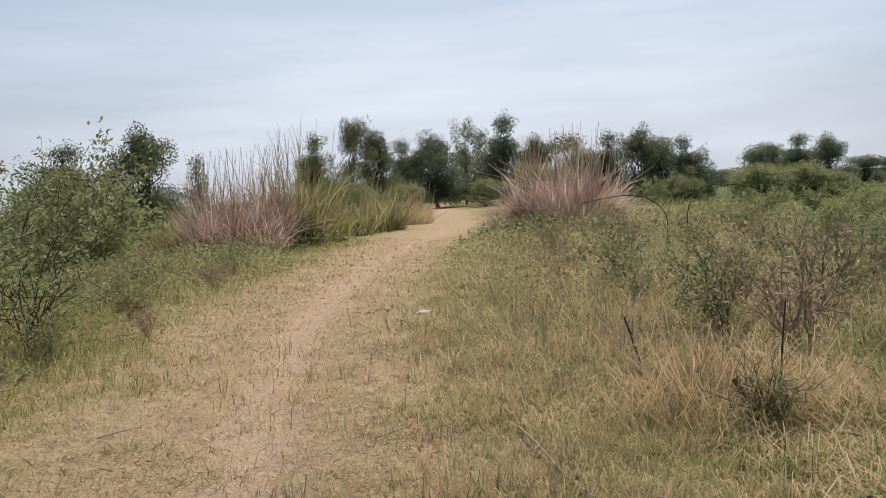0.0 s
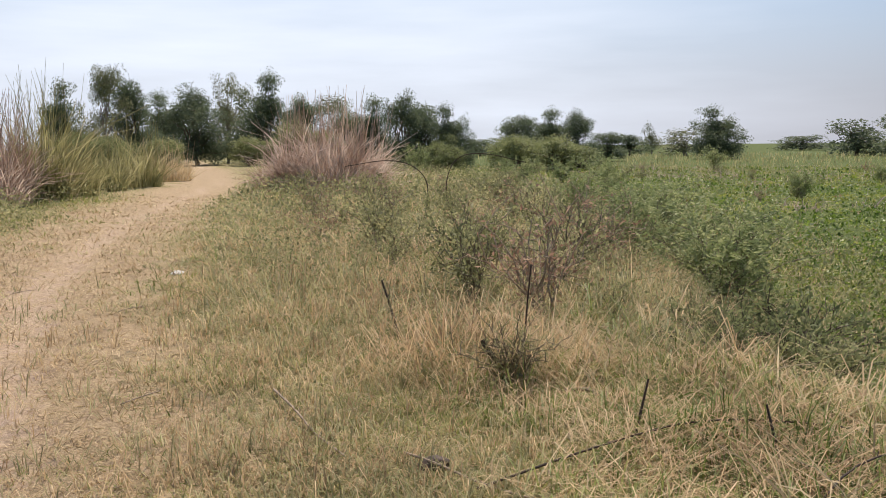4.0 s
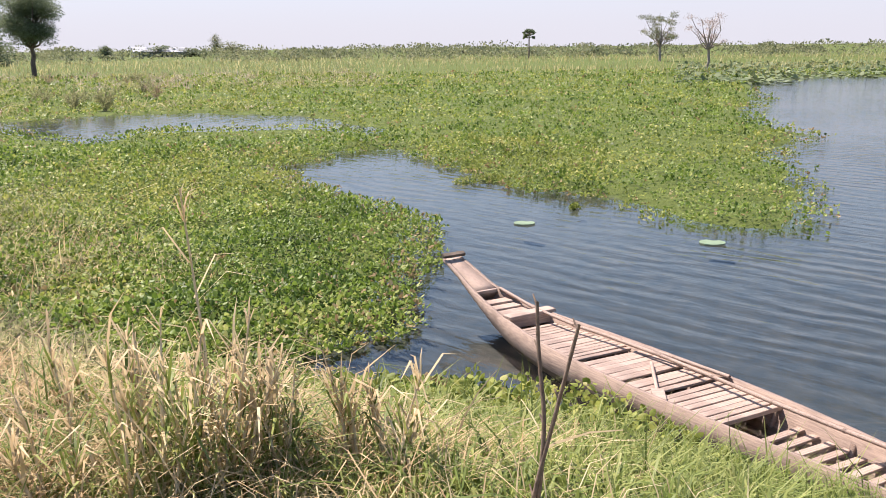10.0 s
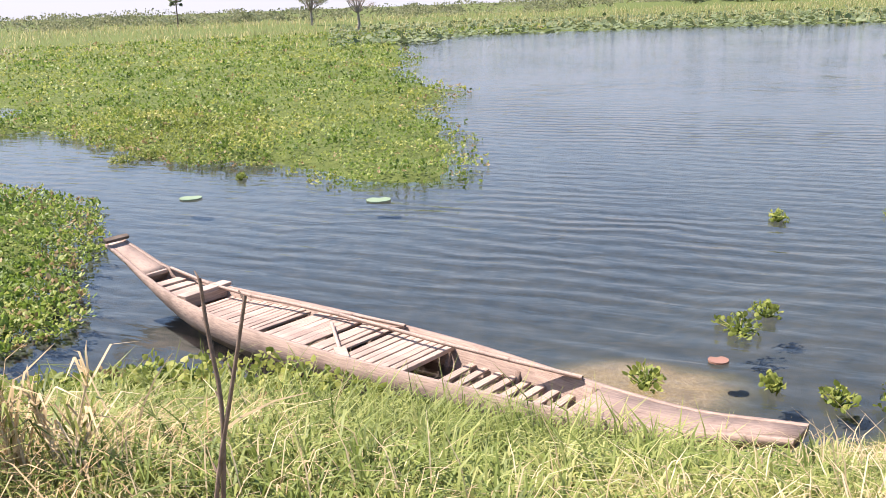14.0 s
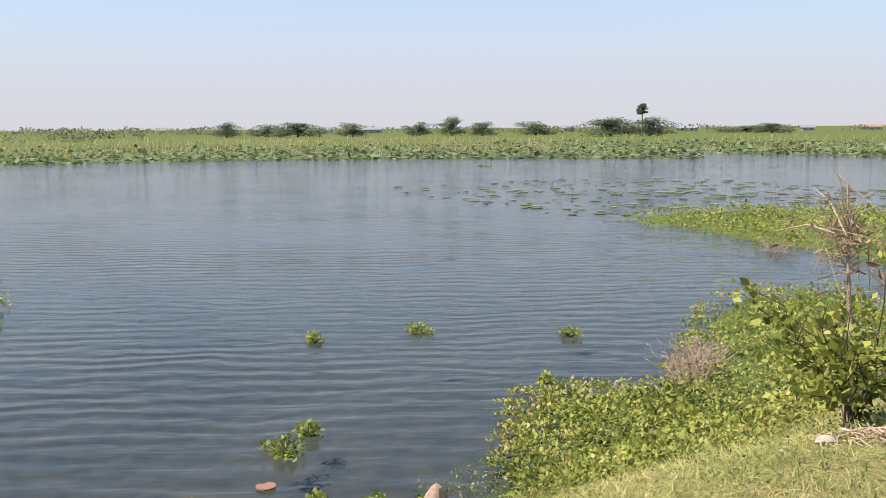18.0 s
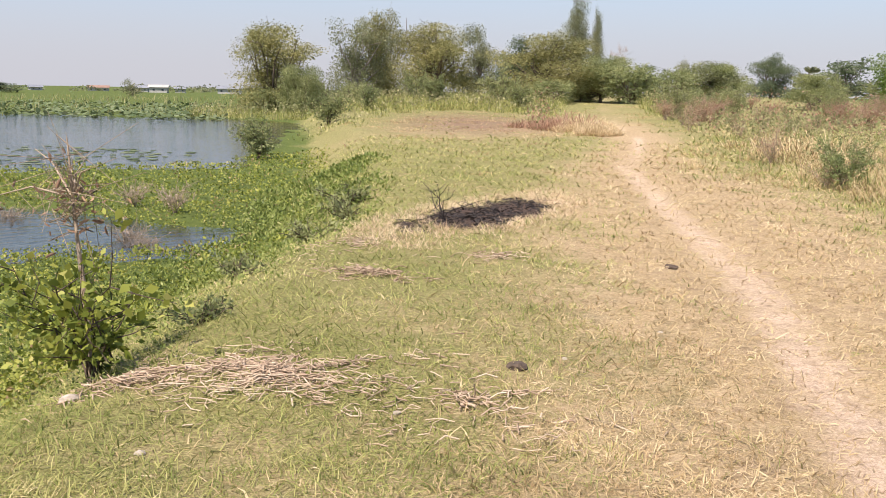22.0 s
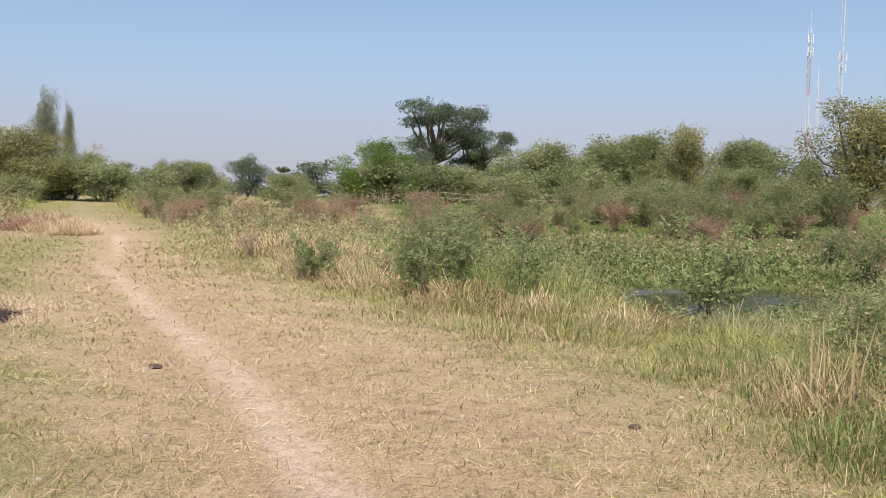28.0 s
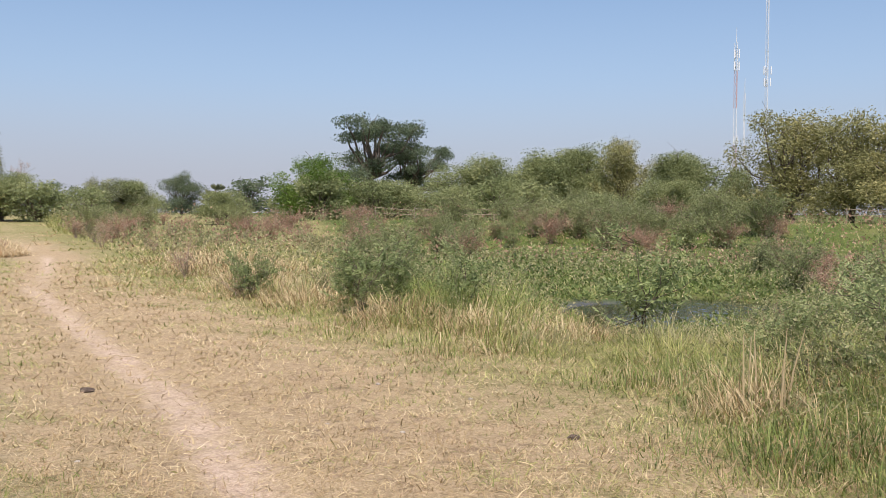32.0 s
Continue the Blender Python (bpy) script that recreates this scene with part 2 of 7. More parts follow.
def build_water(nodes, links, bsdf):
    geo = nodes.new("ShaderNodeNewGeometry")
    mp = nodes.new("ShaderNodeMapping")
    mp.inputs["Rotation"].default_value = (0, 0, radians(27))
    links.new(geo.outputs["Position"], mp.inputs[0])
    # long wind ripples about forty centimetres apart
    wave = node(nodes, "ShaderNodeTexWave", Scale=0.85, Distortion=11.0, Detail=3.0, Detail_Scale=0.55, Detail_Roughness=0.55)
    links.new(mp.outputs[0], wave.inputs["Vector"])
    long_map = nodes.new("ShaderNodeMapping")
    long_map.inputs["Scale"].default_value = (1.0, 0.22, 1.0)
    links.new(mp.outputs[0], long_map.inputs[0])
    fine = node(nodes, "ShaderNodeTexNoise", Scale=6.5, Detail=2.0, Roughness=0.5, Distortion=0.4)
    links.new(long_map.outputs[0], fine.inputs["Vector"])
    calm_n = node(nodes, "ShaderNodeTexNoise", Scale=0.16, Detail=2.0)
    links.new(geo.outputs["Position"], calm_n.inputs["Vector"])
    calm = nodes.new("ShaderNodeMapRange")
    calm.inputs[1].default_value, calm.inputs[2].default_value = 0.38, 0.62
    calm.inputs[3].default_value, calm.inputs[4].default_value = 0.12, 0.7
    links.new(calm_n.outputs[0], calm.inputs[0])
    tame = nodes.new("ShaderNodeMath")
    tame.operation = "MULTIPLY"
    links.new(wave.outputs["Fac"], tame.inputs[0])
    links.new(calm.outputs[0], tame.inputs[1])
    s = nodes.new("ShaderNodeMath")
    s.operation = "MULTIPLY_ADD"
    links.new(fine.outputs[0], s.inputs[0])
    s.inputs[1].default_value = 1.3
    links.new(tame.outputs[0], s.inputs[2])
    b = nodes.new("ShaderNodeBump")
    b.inputs["Strength"].default_value, b.inputs["Distance"].default_value = 1.0, 0.010
    links.new(s.outputs[0], b.inputs["Height"])
    gloss = nodes.new("ShaderNodeBsdfGlossy")
    gloss.inputs["Roughness"].default_value = 0.06
    links.new(b.outputs[0], gloss.inputs["Normal"])
    clear = nodes.new("ShaderNodeBsdfTransparent")
    clear.inputs[0].default_value = (0.74, 0.77, 0.75, 1)
    fr = nodes.new("ShaderNodeFresnel")
    fr.inputs[0].default_value = 1.33
    links.new(b.outputs[0], fr.inputs["Normal"])
    mx = nodes.new("ShaderNodeMixShader")
    links.new(fr.outputs[0], mx.inputs[0])
    links.new(clear.outputs[0], mx.inputs[1])
    links.new(gloss.outputs[0], mx.inputs[2])
    links.new(mx.outputs[0], nodes["Material Output"].inputs[0])


M_GROUND = mat("ground", build_ground)
M_WATER = mat("water", build_water)
M_BARK = rough_mat("bark", (0.06, 0.045, 0.035), (0.20, 0.15, 0.11), 6.0, 0.95, 0.7)
M_PALE_BARK = rough_mat("pale_bark", (0.16, 0.12, 0.10), (0.38, 0.33, 0.28), 5.0, 0.9, 0.6)
# leaf tones lifted and greyed, so some distance haze is in the colour
M_DARK_LEAF = leaf_mat("dark_leaf", [(0.1, (0.085, 0.11, 0.065)), (0.5, (0.15, 0.185, 0.105)), (0.95, (0.25, 0.28, 0.155))], 0.55, 0.5, grain=0.3)
M_AIRY_LEAF = leaf_mat("airy_leaf", [(0.1, (0.103, 0.115, 0.06)), (0.5, (0.218, 0.23, 0.12)), (0.95, (0.414, 0.391, 0.228))], 0.6, 0.4, grain=0.3)
M_GOLD_LEAF = leaf_mat("gold_leaf", [(0.1, (0.15, 0.15, 0.06)), (0.5, (0.29, 0.275, 0.11)), (0.95, (0.48, 0.42, 0.18))], grain=0.3)
M_MANGO_LEAF = leaf_mat("mango_leaf", [(0.1, (0.06, 0.10, 0.016)), (0.5, (0.13, 0.20, 0.036)), (0.95, (0.24, 0.31, 0.07))], grain=0.3)
M_BUSH_LEAF = leaf_mat("bush_leaf", [(0.1, (0.13, 0.157, 0.066)), (0.5, (0.271, 0.296, 0.126)), (0.95, (0.496, 0.487, 0.24))], 0.6, 0.45, grain=0.3)
M_HYACINTH = leaf_mat("hyacinth_leaf", [(0.0, (0.028, 0.045, 0.010)), (0.3, (0.095, 0.155, 0.024)), (0.65, (0.21, 0.29, 0.05)), (0.9, (0.44, 0.45, 0.14)), (1.0, (0.62, 0.56, 0.28))], 0.48, 0.42, 0.7, 0.28)
M_YELLOWMAT = leaf_mat("yellowing_mat_leaf", [(0.0, (0.055, 0.075, 0.015)), (0.35, (0.19, 0.235, 0.045)), (0.75, (0.36, 0.375, 0.09)), (1.0, (0.56, 0.47, 0.21))], 0.52, 0.4, 0.5, 0.22)
M_SHORE = leaf_mat("shore_leaf", [(0.0, (0.045, 0.062, 0.014)), (0.35, (0.165, 0.20, 0.032)), (0.7, (0.36, 0.37, 0.075)), (1.0, (0.58, 0.46, 0.20))], 0.5, 0.35, 1.3)
M_WEED = leaf_mat("weed_leaf", [(0.05, (0.16, 0.155, 0.07)), (0.5, (0.35, 0.33, 0.16)), (0.95, (0.60, 0.53, 0.30))], 0.6, 0.5, 0.9)
M_WEEDLEAF = leaf_mat("small_weed_leaf", [(0.05, (0.143, 0.155, 0.065)), (0.5, (0.299, 0.298, 0.137)), (0.95, (0.546, 0.496, 0.26))], 0.6, 0.5, 0.9)
M_RUSSET = leaf_mat("russet_leaf", [(0.05, (0.192, 0.115, 0.0747)), (0.5, (0.396, 0.241, 0.161)), (0.95, (0.624, 0.437, 0.299))], 0.75, 0.4, 0.9)
M_MIMOSA = leaf_mat("mimosa_leaf", [(0.05, (0.13, 0.165, 0.06)), (0.5, (0.27, 0.32, 0.13)), (0.95, (0.50, 0.50, 0.24))], 0.6, 0.45, 0.9)
M_DITCH = leaf_mat("ditch_leaf", [(0.0, (0.06, 0.085, 0.025)), (0.5, (0.16, 0.21, 0.06)), (1.0, (0.33, 0.34, 0.14))], 0.55, 0.35, 0.5)
M_TANGLE = leaf_mat("dry_tangle", [(0.0, (0.22, 0.135, 0.07)), (0.45, (0.53, 0.38, 0.205)), (1.0, (0.80, 0.64, 0.41))], 0.75, 0.4, 0.9)
M_PALESTRAW = leaf_mat("pale_straw", [(0.0, (0.38, 0.28, 0.16)), (0.5, (0.60, 0.47, 0.28)), (1.0, (0.82, 0.70, 0.47))], 0.75, 0.4, 0.9)
M_PINKREED = leaf_mat("pale_reed", [(0.05, (0.28, 0.18, 0.125)), (0.5, (0.60, 0.46, 0.36)), (0.95, (0.86, 0.74, 0.62))], 0.75, 0.45, 0.9)
M_CHAR = rough_mat("charcoal", (0.012, 0.010, 0.010), (0.055, 0.042, 0.038), 30.0, 0.95, 0.5)
M_LOTUS = leaf_mat("lotus_leaf", [(0.1, (0.07, 0.10, 0.04)), (0.5, (0.14, 0.18, 0.085)), (0.95, (0.25, 0.28, 0.15))], 0.65, 0.2)
M_GRASS = leaf_mat("grass_blade", [(0.0, (0.09, 0.11, 0.028)), (0.35, (0.24, 0.265, 0.075)), (0.7, (0.45, 0.42, 0.16)), (1.0, (0.68, 0.56, 0.31))], 0.7, 0.3, 0.9)
M_DRYTURF = leaf_mat("dry_turf", [(0.0, (0.22, 0.15, 0.085)), (0.4, (0.42, 0.315, 0.17)), (0.75, (0.60, 0.465, 0.265)), (1.0, (0.74, 0.61, 0.39))], 0.7, 0.25, 0.9)
M_LUSH = leaf_mat("lush_grass", [(0.0, (0.06, 0.085, 0.02)), (0.4, (0.175, 0.225, 0.05)), (0.8, (0.35, 0.37, 0.12)), (1.0, (0.58, 0.49, 0.25))], 0.5, 0.35, 0.9)
M_STRAW = leaf_mat("straw", [(0.0, (0.20, 0.13, 0.06)), (0.45, (0.48, 0.36, 0.19)), (1.0, (0.78, 0.65, 0.42))], 0.75, 0.25, 0.9)
M_REDSTRAW = leaf_mat("red_straw", [(0.05, (0.24, 0.16, 0.12)), (0.5, (0.48, 0.36, 0.29)), (0.95, (0.72, 0.60, 0.52))], 0.75, 0.3)
M_REED = leaf_mat("reed_blade", [(0.05, (0.16, 0.16, 0.06)), (0.5, (0.36, 0.335, 0.15)), (0.95, (0.62, 0.54, 0.31))], 0.65, 0.5, 0.9)
M_STEM = rough_mat("stem", (0.10, 0.085, 0.055), (0.26, 0.21, 0.14), 30.0, 0.9, 0.5)
M_STAKE = rough_mat("stake_bark", (0.10, 0.07, 0.05), (0.24, 0.17, 0.12), 30.0, 0.9, 0.5)
M_TWIG = rough_mat("twig", (0.035, 0.025, 0.02), (0.13, 0.09, 0.06), 30.0, 0.9, 0.5)
M_DRYTWIG = rough_mat("dry_twig", (0.22, 0.15, 0.10), (0.45, 0.36, 0.26), 30.0, 0.9, 0.5)
M_HULL = wood_mat("hull_wood", (0.14, 0.092, 0.07), (0.35, 0.255, 0.195))
M_DECK = wood_mat("deck_wood", (0.20, 0.137, 0.105), (0.41, 0.305, 0.24), 6.0, (14, 1, 14))
M_DRYSTALK = rough_mat("dry_stalk", (0.46, 0.35, 0.20), (0.74, 0.61, 0.40), 14.0, 0.8, 0.3)
M_STONE = rough_mat("post_stone", (0.24, 0.165, 0.11), (0.46, 0.345, 0.25), 25.0, 0.95, 1.0)
M_PALE_STONE = rough_mat("pale_stone", (0.26, 0.21, 0.16), (0.50, 0.43, 0.35), 18.0, 0.9, 0.6)
M_PLASTER = rough_mat("plaster", (0.30, 0.29, 0.27), (0.48, 0.46, 0.43), 2.0, 0.8, 0.1)
M_TIN = rough_mat("tin_roof", (0.26, 0.27, 0.29), (0.46, 0.46, 0.48), 1.5, 0.45, 0.1, 0.5)
M_REDROOF = rough_mat("tile_roof", (0.20, 0.12, 0.09), (0.32, 0.20, 0.15), 1.5, 0.8, 0.2)
M_DARKGLASS = rough_mat("window_dark", (0.02, 0.025, 0.03), (0.05, 0.055, 0.06), 1.0, 0.2, 0.0)
M_MASTW = rough_mat("mast_white", (0.60, 0.60, 0.62), (0.78, 0.78, 0.80), 2.0, 0.5, 0.0)
M_MASTR = rough_mat("mast_red", (0.48, 0.26, 0.24), (0.62, 0.38, 0.34), 2.0, 0.5, 0.0)
M_PAPER = rough_mat("paper", (0.60, 0.58, 0.54), (0.80, 0.78, 0.75), 12.0, 0.8, 0.2)


# ---- mesh helpers ----
def fast_mesh(name, V, F, material, smooth=False):
    V, F = np.asarray(V, np.float32), np.asarray(F, np.int32)
    me = bpy.data.meshes.new(name)
    n, k = F.shape
    me.vertices.add(len(V))
    me.vertices.foreach_set("co", V.ravel())
    me.loops.add(n * k)
    me.loops.foreach_set("vertex_index", F.ravel())
    me.polygons.add(n)
    me.polygons.foreach_set("loop_start", np.arange(0, n * k, k, dtype=np.int32))
    me.polygons.foreach_set("loop_total", np.full(n, k, np.int32))
    if smooth:
        me.polygons.foreach_set("use_smooth", np.ones(n, bool))
    me.materials.append(material)
    me.update(calc_edges=True)
    return me


def joined(parts):
    """Several (V, F) with faces of one size as one."""
    Vs, Fs, off = [], [], 0
    for V, F in parts:
        Vs.append(V)
        Fs.append(np.asarray(F) + off)
        off += len(V)
    return np.concatenate(Vs), np.concatenate(Fs)


def put(name, VF, material, parent=None, label="", smooth=False):
    ob = new(name, fast_mesh(name, VF[0], VF[1], material, smooth))
    if parent:
        ob.parent = parent
    if label:
        ob["label"] = label
    return ob


def part(name, bm, material, parent, label=""):
    me = bpy.data.meshes.new(name)
    bm.to_mesh(me)
    bm.free()
    me.materials.append(material)
    ob = new(name, me)
    ob.parent = parent
    if label:
        ob["label"] = label
    return ob


def tube(points, radii, sides=6):
    """A tapered limb along points."""
    P = np.asarray(points, float)
    R = np.broadcast_to(np.asarray(radii, float), len(P))
    d = np.gradient(P, axis=0)
    d /= np.linalg.norm(d, axis=1)[:, None] + 1e-9
    ref = np.where(np.abs(d[:, 2:3]) > 0.9, np.array([[1.0, 0, 0]]), np.array([[0, 0, 1.0]]))
    a = np.cross(d, ref)
    a /= np.linalg.norm(a, axis=1)[:, None] + 1e-9
    b = np.cross(d, a)
    ang = np.arange(sides) * 2 * np.pi / sides
    V = (P[:, None] + R[:, None, None] * (np.cos(ang)[None, :, None] * a[:, None] + np.sin(ang)[None, :, None] * b[:, None])).reshape(-1, 3)
    F = []
    for i in range(len(P) - 1):
        for j in range(sides):
            k = (j + 1) % sides
            F.append((i * sides + j, i * sides + k, (i + 1) * sides + k, (i + 1) * sides + j))
    return V, np.array(F)


def frames_for(D, rng, flat=0.0):
    """Two axes across each direction, turned at random, or the more level the flatter."""
    D = D / (np.linalg.norm(D, axis=1)[:, None] + 1e-9)
    r = rng.normal(size=D.shape) * (1 - flat) + np.array([0, 0, flat * 1.6])
    a = np.cross(D, r)
    a /= np.linalg.norm(a, axis=1)[:, None] + 1e-9
    return D, a, np.cross(D, a)


def leaves(P, D, size, rng, wide=0.5, fold=0.15, flat=0.0):
    """Ovate leaves of two halves, from P along D."""
    D, a, n = frames_for(D, rng, flat)
    s = np.broadcast_to(size, len(P))[:, None]
    w = s * wide * 0.5
    V = np.stack([P, P + D * s * 0.3 + a * w + n * s * fold, P + D * s * 0.72 + a * w * 0.85 + n * s * fold,
                  P + D * s, P + D * s * 0.72 - a * w * 0.85 + n * s * fold, P + D * s * 0.3 - a * w + n * s * fold], 1).reshape(-1, 3)
    k = np.arange(len(P))[:, None] * 6
    F = np.concatenate([k + [0, 1, 2, 3], k + [0, 3, 4, 5]])
    return V, F


def leaf_quads(P, D, size, rng, wide=0.6, flat=0.0):
    """Plain four-cornered leaves, for crowns seen from afar."""
    D, a, n = frames_for(D, rng, flat)
    sz = np.broadcast_to(size, len(P))[:, None]
    V = np.stack([P, P + D * sz * 0.5 + a * sz * wide * 0.5 + n * sz * 0.1, P + D * sz, P + D * sz * 0.5 - a * sz * wide * 0.5 + n * sz * 0.1], 1).reshape(-1, 3)
    return V, np.arange(len(P) * 4).reshape(-1, 4)


def blades(P, height, width, lean, rng, droop=0.5, heading=None, plain=False):
    """Grass blades of two bent pieces, narrowing to the tip."""
    n = len(P)
    h, w = np.broadcast_to(height, n)[:, None], np.broadcast_to(width, n)[:, None] * 0.5
    az = rng.uniform(0, 2 * np.pi, n) if heading is None else heading
    out = np.stack([np.cos(az), np.sin(az), 0 * az], 1)
    side = np.stack([-np.sin(az), np.cos(az), 0 * az], 1)
    low = 0.85 if np.min(lean) >= 1 else 0.5 if np.max(lean) > 0.94 else 0.2     # a lean of one lies flat
    l = (np.broadcast_to(lean, n) * rng.uniform(low, 1.0, n))[:, None]
    up = np.array([0, 0, 1.0])
    mid = P + up * h * 0.6 * np.sqrt(np.clip(1 - l**2, 0.05, 1)) + out * h * 0.6 * l
    l2 = np.clip(l + droop * rng.uniform(0.2, 1.0, (n, 1)), 0, 1.35)
    tip = mid + out * h * 0.5 * np.sin(l2 * 1.57) + up * h * 0.45 * np.cos(l2 * 1.57)
    if plain:
        V = np.stack([P - side * w * 1.15, P + side * w * 1.15, tip], 1).reshape(-1, 3)
        return V, np.arange(n * 3).reshape(-1, 3)
    V = np.stack([P - side * w, P + side * w, mid + side * w * 0.8, mid - side * w * 0.8, tip], 1).reshape(-1, 3)
    k = np.arange(n)[:, None] * 5
    F = np.concatenate([k + [0, 1, 2], k + [0, 2, 3], k + [3, 2, 4]])
    return V, F


def tufts(x, y, r, k, radius, height, width, lean, rng, droop=0.6, near=9.0):
    """Tufts of k blades that lean outwards from each place; the far ones of one piece each."""
    n = len(x)
    height, radius, width = (np.broadcast_to(v, n) for v in (height, radius, width))
    idx = np.repeat(np.arange(n), k)
    az, q = rng.uniform(0, 2 * np.pi, n * k), np.sqrt(rng.uniform(0, 1, n * k))
    px, py = x[idx] + np.cos(az) * q * radius[idx], y[idx] + np.sin(az) * q * radius[idx]
    P = np.stack([px, py, ground_z(px, py) - 0.01], 1)
    h = height[idx] * rng.uniform(0.5, 1.15, n * k) * (1.1 - 0.4 * q)
    l = np.clip(lean * (0.25 + 0.9 * q), 0, 1)
    head = az + rng.normal(size=n * k) * 0.5
    close = r[idx] < near
    out = []
    if close.any():
        out.append(blades(P[close], h[close], width[idx][close], l[close], rng, droop, head[close]))
    if (~close).any():
        out.append(blades(P[~close], h[~close], width[idx][~close], l[~close], rng, droop, head[~close], True))
    return joined(out)


def arcs(P, length, width, elev, sag, rng, pieces=4, heading=None):
    """Thin stems that rise, bow over and curl aside."""
    n = len(P)
    az = rng.uniform(0, 6.28, n) if heading is None else heading
    out = np.stack([np.cos(az), np.sin(az), 0 * az], 1)[:, None]
    turn = np.stack([-np.sin(az), np.cos(az), 0 * az], 1)[:, None]
    u = np.linspace(0, 1, pieces + 1)[None, :, None]
    L, e, g = (np.broadcast_to(v, n)[:, None, None] for v in (length, elev, sag))
    curl = rng.normal(size=(n, 1, 1)) * 0.28
    C = P[:, None] + L * (out * np.cos(e) * u + np.array([0, 0, 1.0]) * (np.sin(e) * u - g * u**2) + turn * curl * u**2)
    side = turn * 0.8 + rng.normal(size=(n, 1, 3)) * 0.5
    w = np.broadcast_to(width, n)[:, None, None] * 0.5 * (1.05 - 0.8 * u)
    V = np.stack([C - side * w, C + side * w], 2).reshape(-1, 3)
    k = np.arange(n)[:, None, None] * (pieces + 1) * 2 + np.arange(pieces)[None, :, None] * 2
    return V, (k + np.array([0, 1, 3, 2])).reshape(-1, 4)


def stuff(name, VF, material, label, category):
    return tagged(put(name, VF, material), label, category, kind="stuff")


# ---- the lie of the land ----
WATER_Z = -0.85
PATH_Y = [-130, -68, -34, -21, -12.4, -8.5, -5, 0, 5, 7.5, 11, 16, 24, 32, 42, 70, 120]
PATH_X = [16, 9, 3.1, 2.2, 0.6, -0.2, -0.65, -1.1, -1.15, -1.45, -1.8, -1.8, -1.4, -0.45, 0.5, 0.5, -2]
SHORE_Y = [-130, -64, -50, -26, -15, -12, -8, -5, -3.2, -2, -0.5, 1, 3, 6, 10, 20, 40, 130]
SHORE_X = [34, 31, 24, 12.5, 8.0, 6.7, 6.2, 5.4, 5.3, 4.9, 4.9, 5.3, 5.4, 5.8, 7.2, 11, 14, 20]
# open water of the large pond and of the small one to its north
POND = [(5.9, 3.7), (7.2, 3.1), (8.0, 3.3), (10.2, 3.9), (12.2, 4.5), (13.2, 6.0), (14.9, 8.0), (16.4, 9.6), (20.2, 9.4), (20.6, 8.6), (15.7, 4.6),
        (14.2, 2.1), (12.7, 1.45), (12.5, -0.5), (16.6, -0.6), (22.5, 0.0), (27, -1.0), (30, 0.4), (37, 1.2), (43, 0.8), (60, 2), (66, 2), (75, -3), (73, -18),
        (66, -36), (55, -50), (64, -60), (54, -64), (36, -64), (30, -62), (25, -50), (16.3, -29), (14.6, -26), (17.9, -23.5), (20.7, -18.8), (19.4, -15.6)]
POND += [(16.2, -15.1), (13.2, -14.7), (11.1, -14.5), (9.2, -13.5), (8.0, -14.1), (7.0, -12.6), (8.3, -11.1), (9.5, -12.0), (9.7, -9.75),
         (8.7, -8.0), (6.6, -5.9), (7.0, -4.5), (5.4, -3.3), (5.1, -2.6), (4.7, -1.7), (4.75, -0.6), (5.2, 0.4), (5.6, 1.2), (5.9, 2.2)]
POND_SMALL = [(20.4, 17.6), (23, 18.0), (26.0, 13.9), (24.9, 11.2), (25.6, 11.3), (29.5, 16), (30.8, 20.7), (27.8, 24.1), (23.8, 25)]
POND_WEST = [(-9, -17), (-13, -17.5), (-16, -20), (-15, -23), (-11, -22.5), (-8.8, -19.5)]


def edge_distance(x, y, poly):
    """Signed distance to a polygon, positive inside."""
    best, inside = np.full(x.shape, 1e9), np.zeros(x.shape, bool)
    for (x0, y0), (x1, y1) in zip(poly, poly[1:] + poly[:1]):
        dx, dy = x1 - x0, y1 - y0
        u = np.clip(((x - x0) * dx + (y - y0) * dy) / (dx * dx + dy * dy), 0, 1)
        best = np.minimum(best, np.hypot(x - x0 - u * dx, y - y0 - u * dy))
        cross = ((y0 > y) != (y1 > y)) & (x < dx * (y - y0) / (dy if dy else 1e-9) + x0)
        inside ^= cross
    return np.where(inside, best, -best)


def smooth01(a, b, v):
    u = np.clip((v - a) / (b - a), 0, 1)
    return u * u * (3 - 2 * u)


def wobble(x, y, s, seed=0.0):
    """A cheap smooth unevenness between -1 and 1."""
    return (np.sin(x * s + seed) * np.cos(y * s * 1.17 - seed * 2) + np.sin((x + y) * s * 1.73 + seed * 3) + 0.6 * np.sin((x * 0.7 - y * 1.3) * s * 3.1 + seed)) / 2.6


def in_water(x, y):
    # ragged margins
    r = 0.35 * wobble(x, y, 1.3, 2.0) + 0.25 * wobble(x, y, 3.7, 1.0)
    far = np.clip(np.hypot(x, y) / 25, 0.35, 2.5)
    d = np.maximum(edge_distance(x, y, POND), edge_distance(x, y, POND_SMALL))
    return np.maximum(d, edge_distance(x, y, POND_WEST)) + r * far


def across(x, y):
    return x - np.interp(y, PATH_Y, PATH_X)


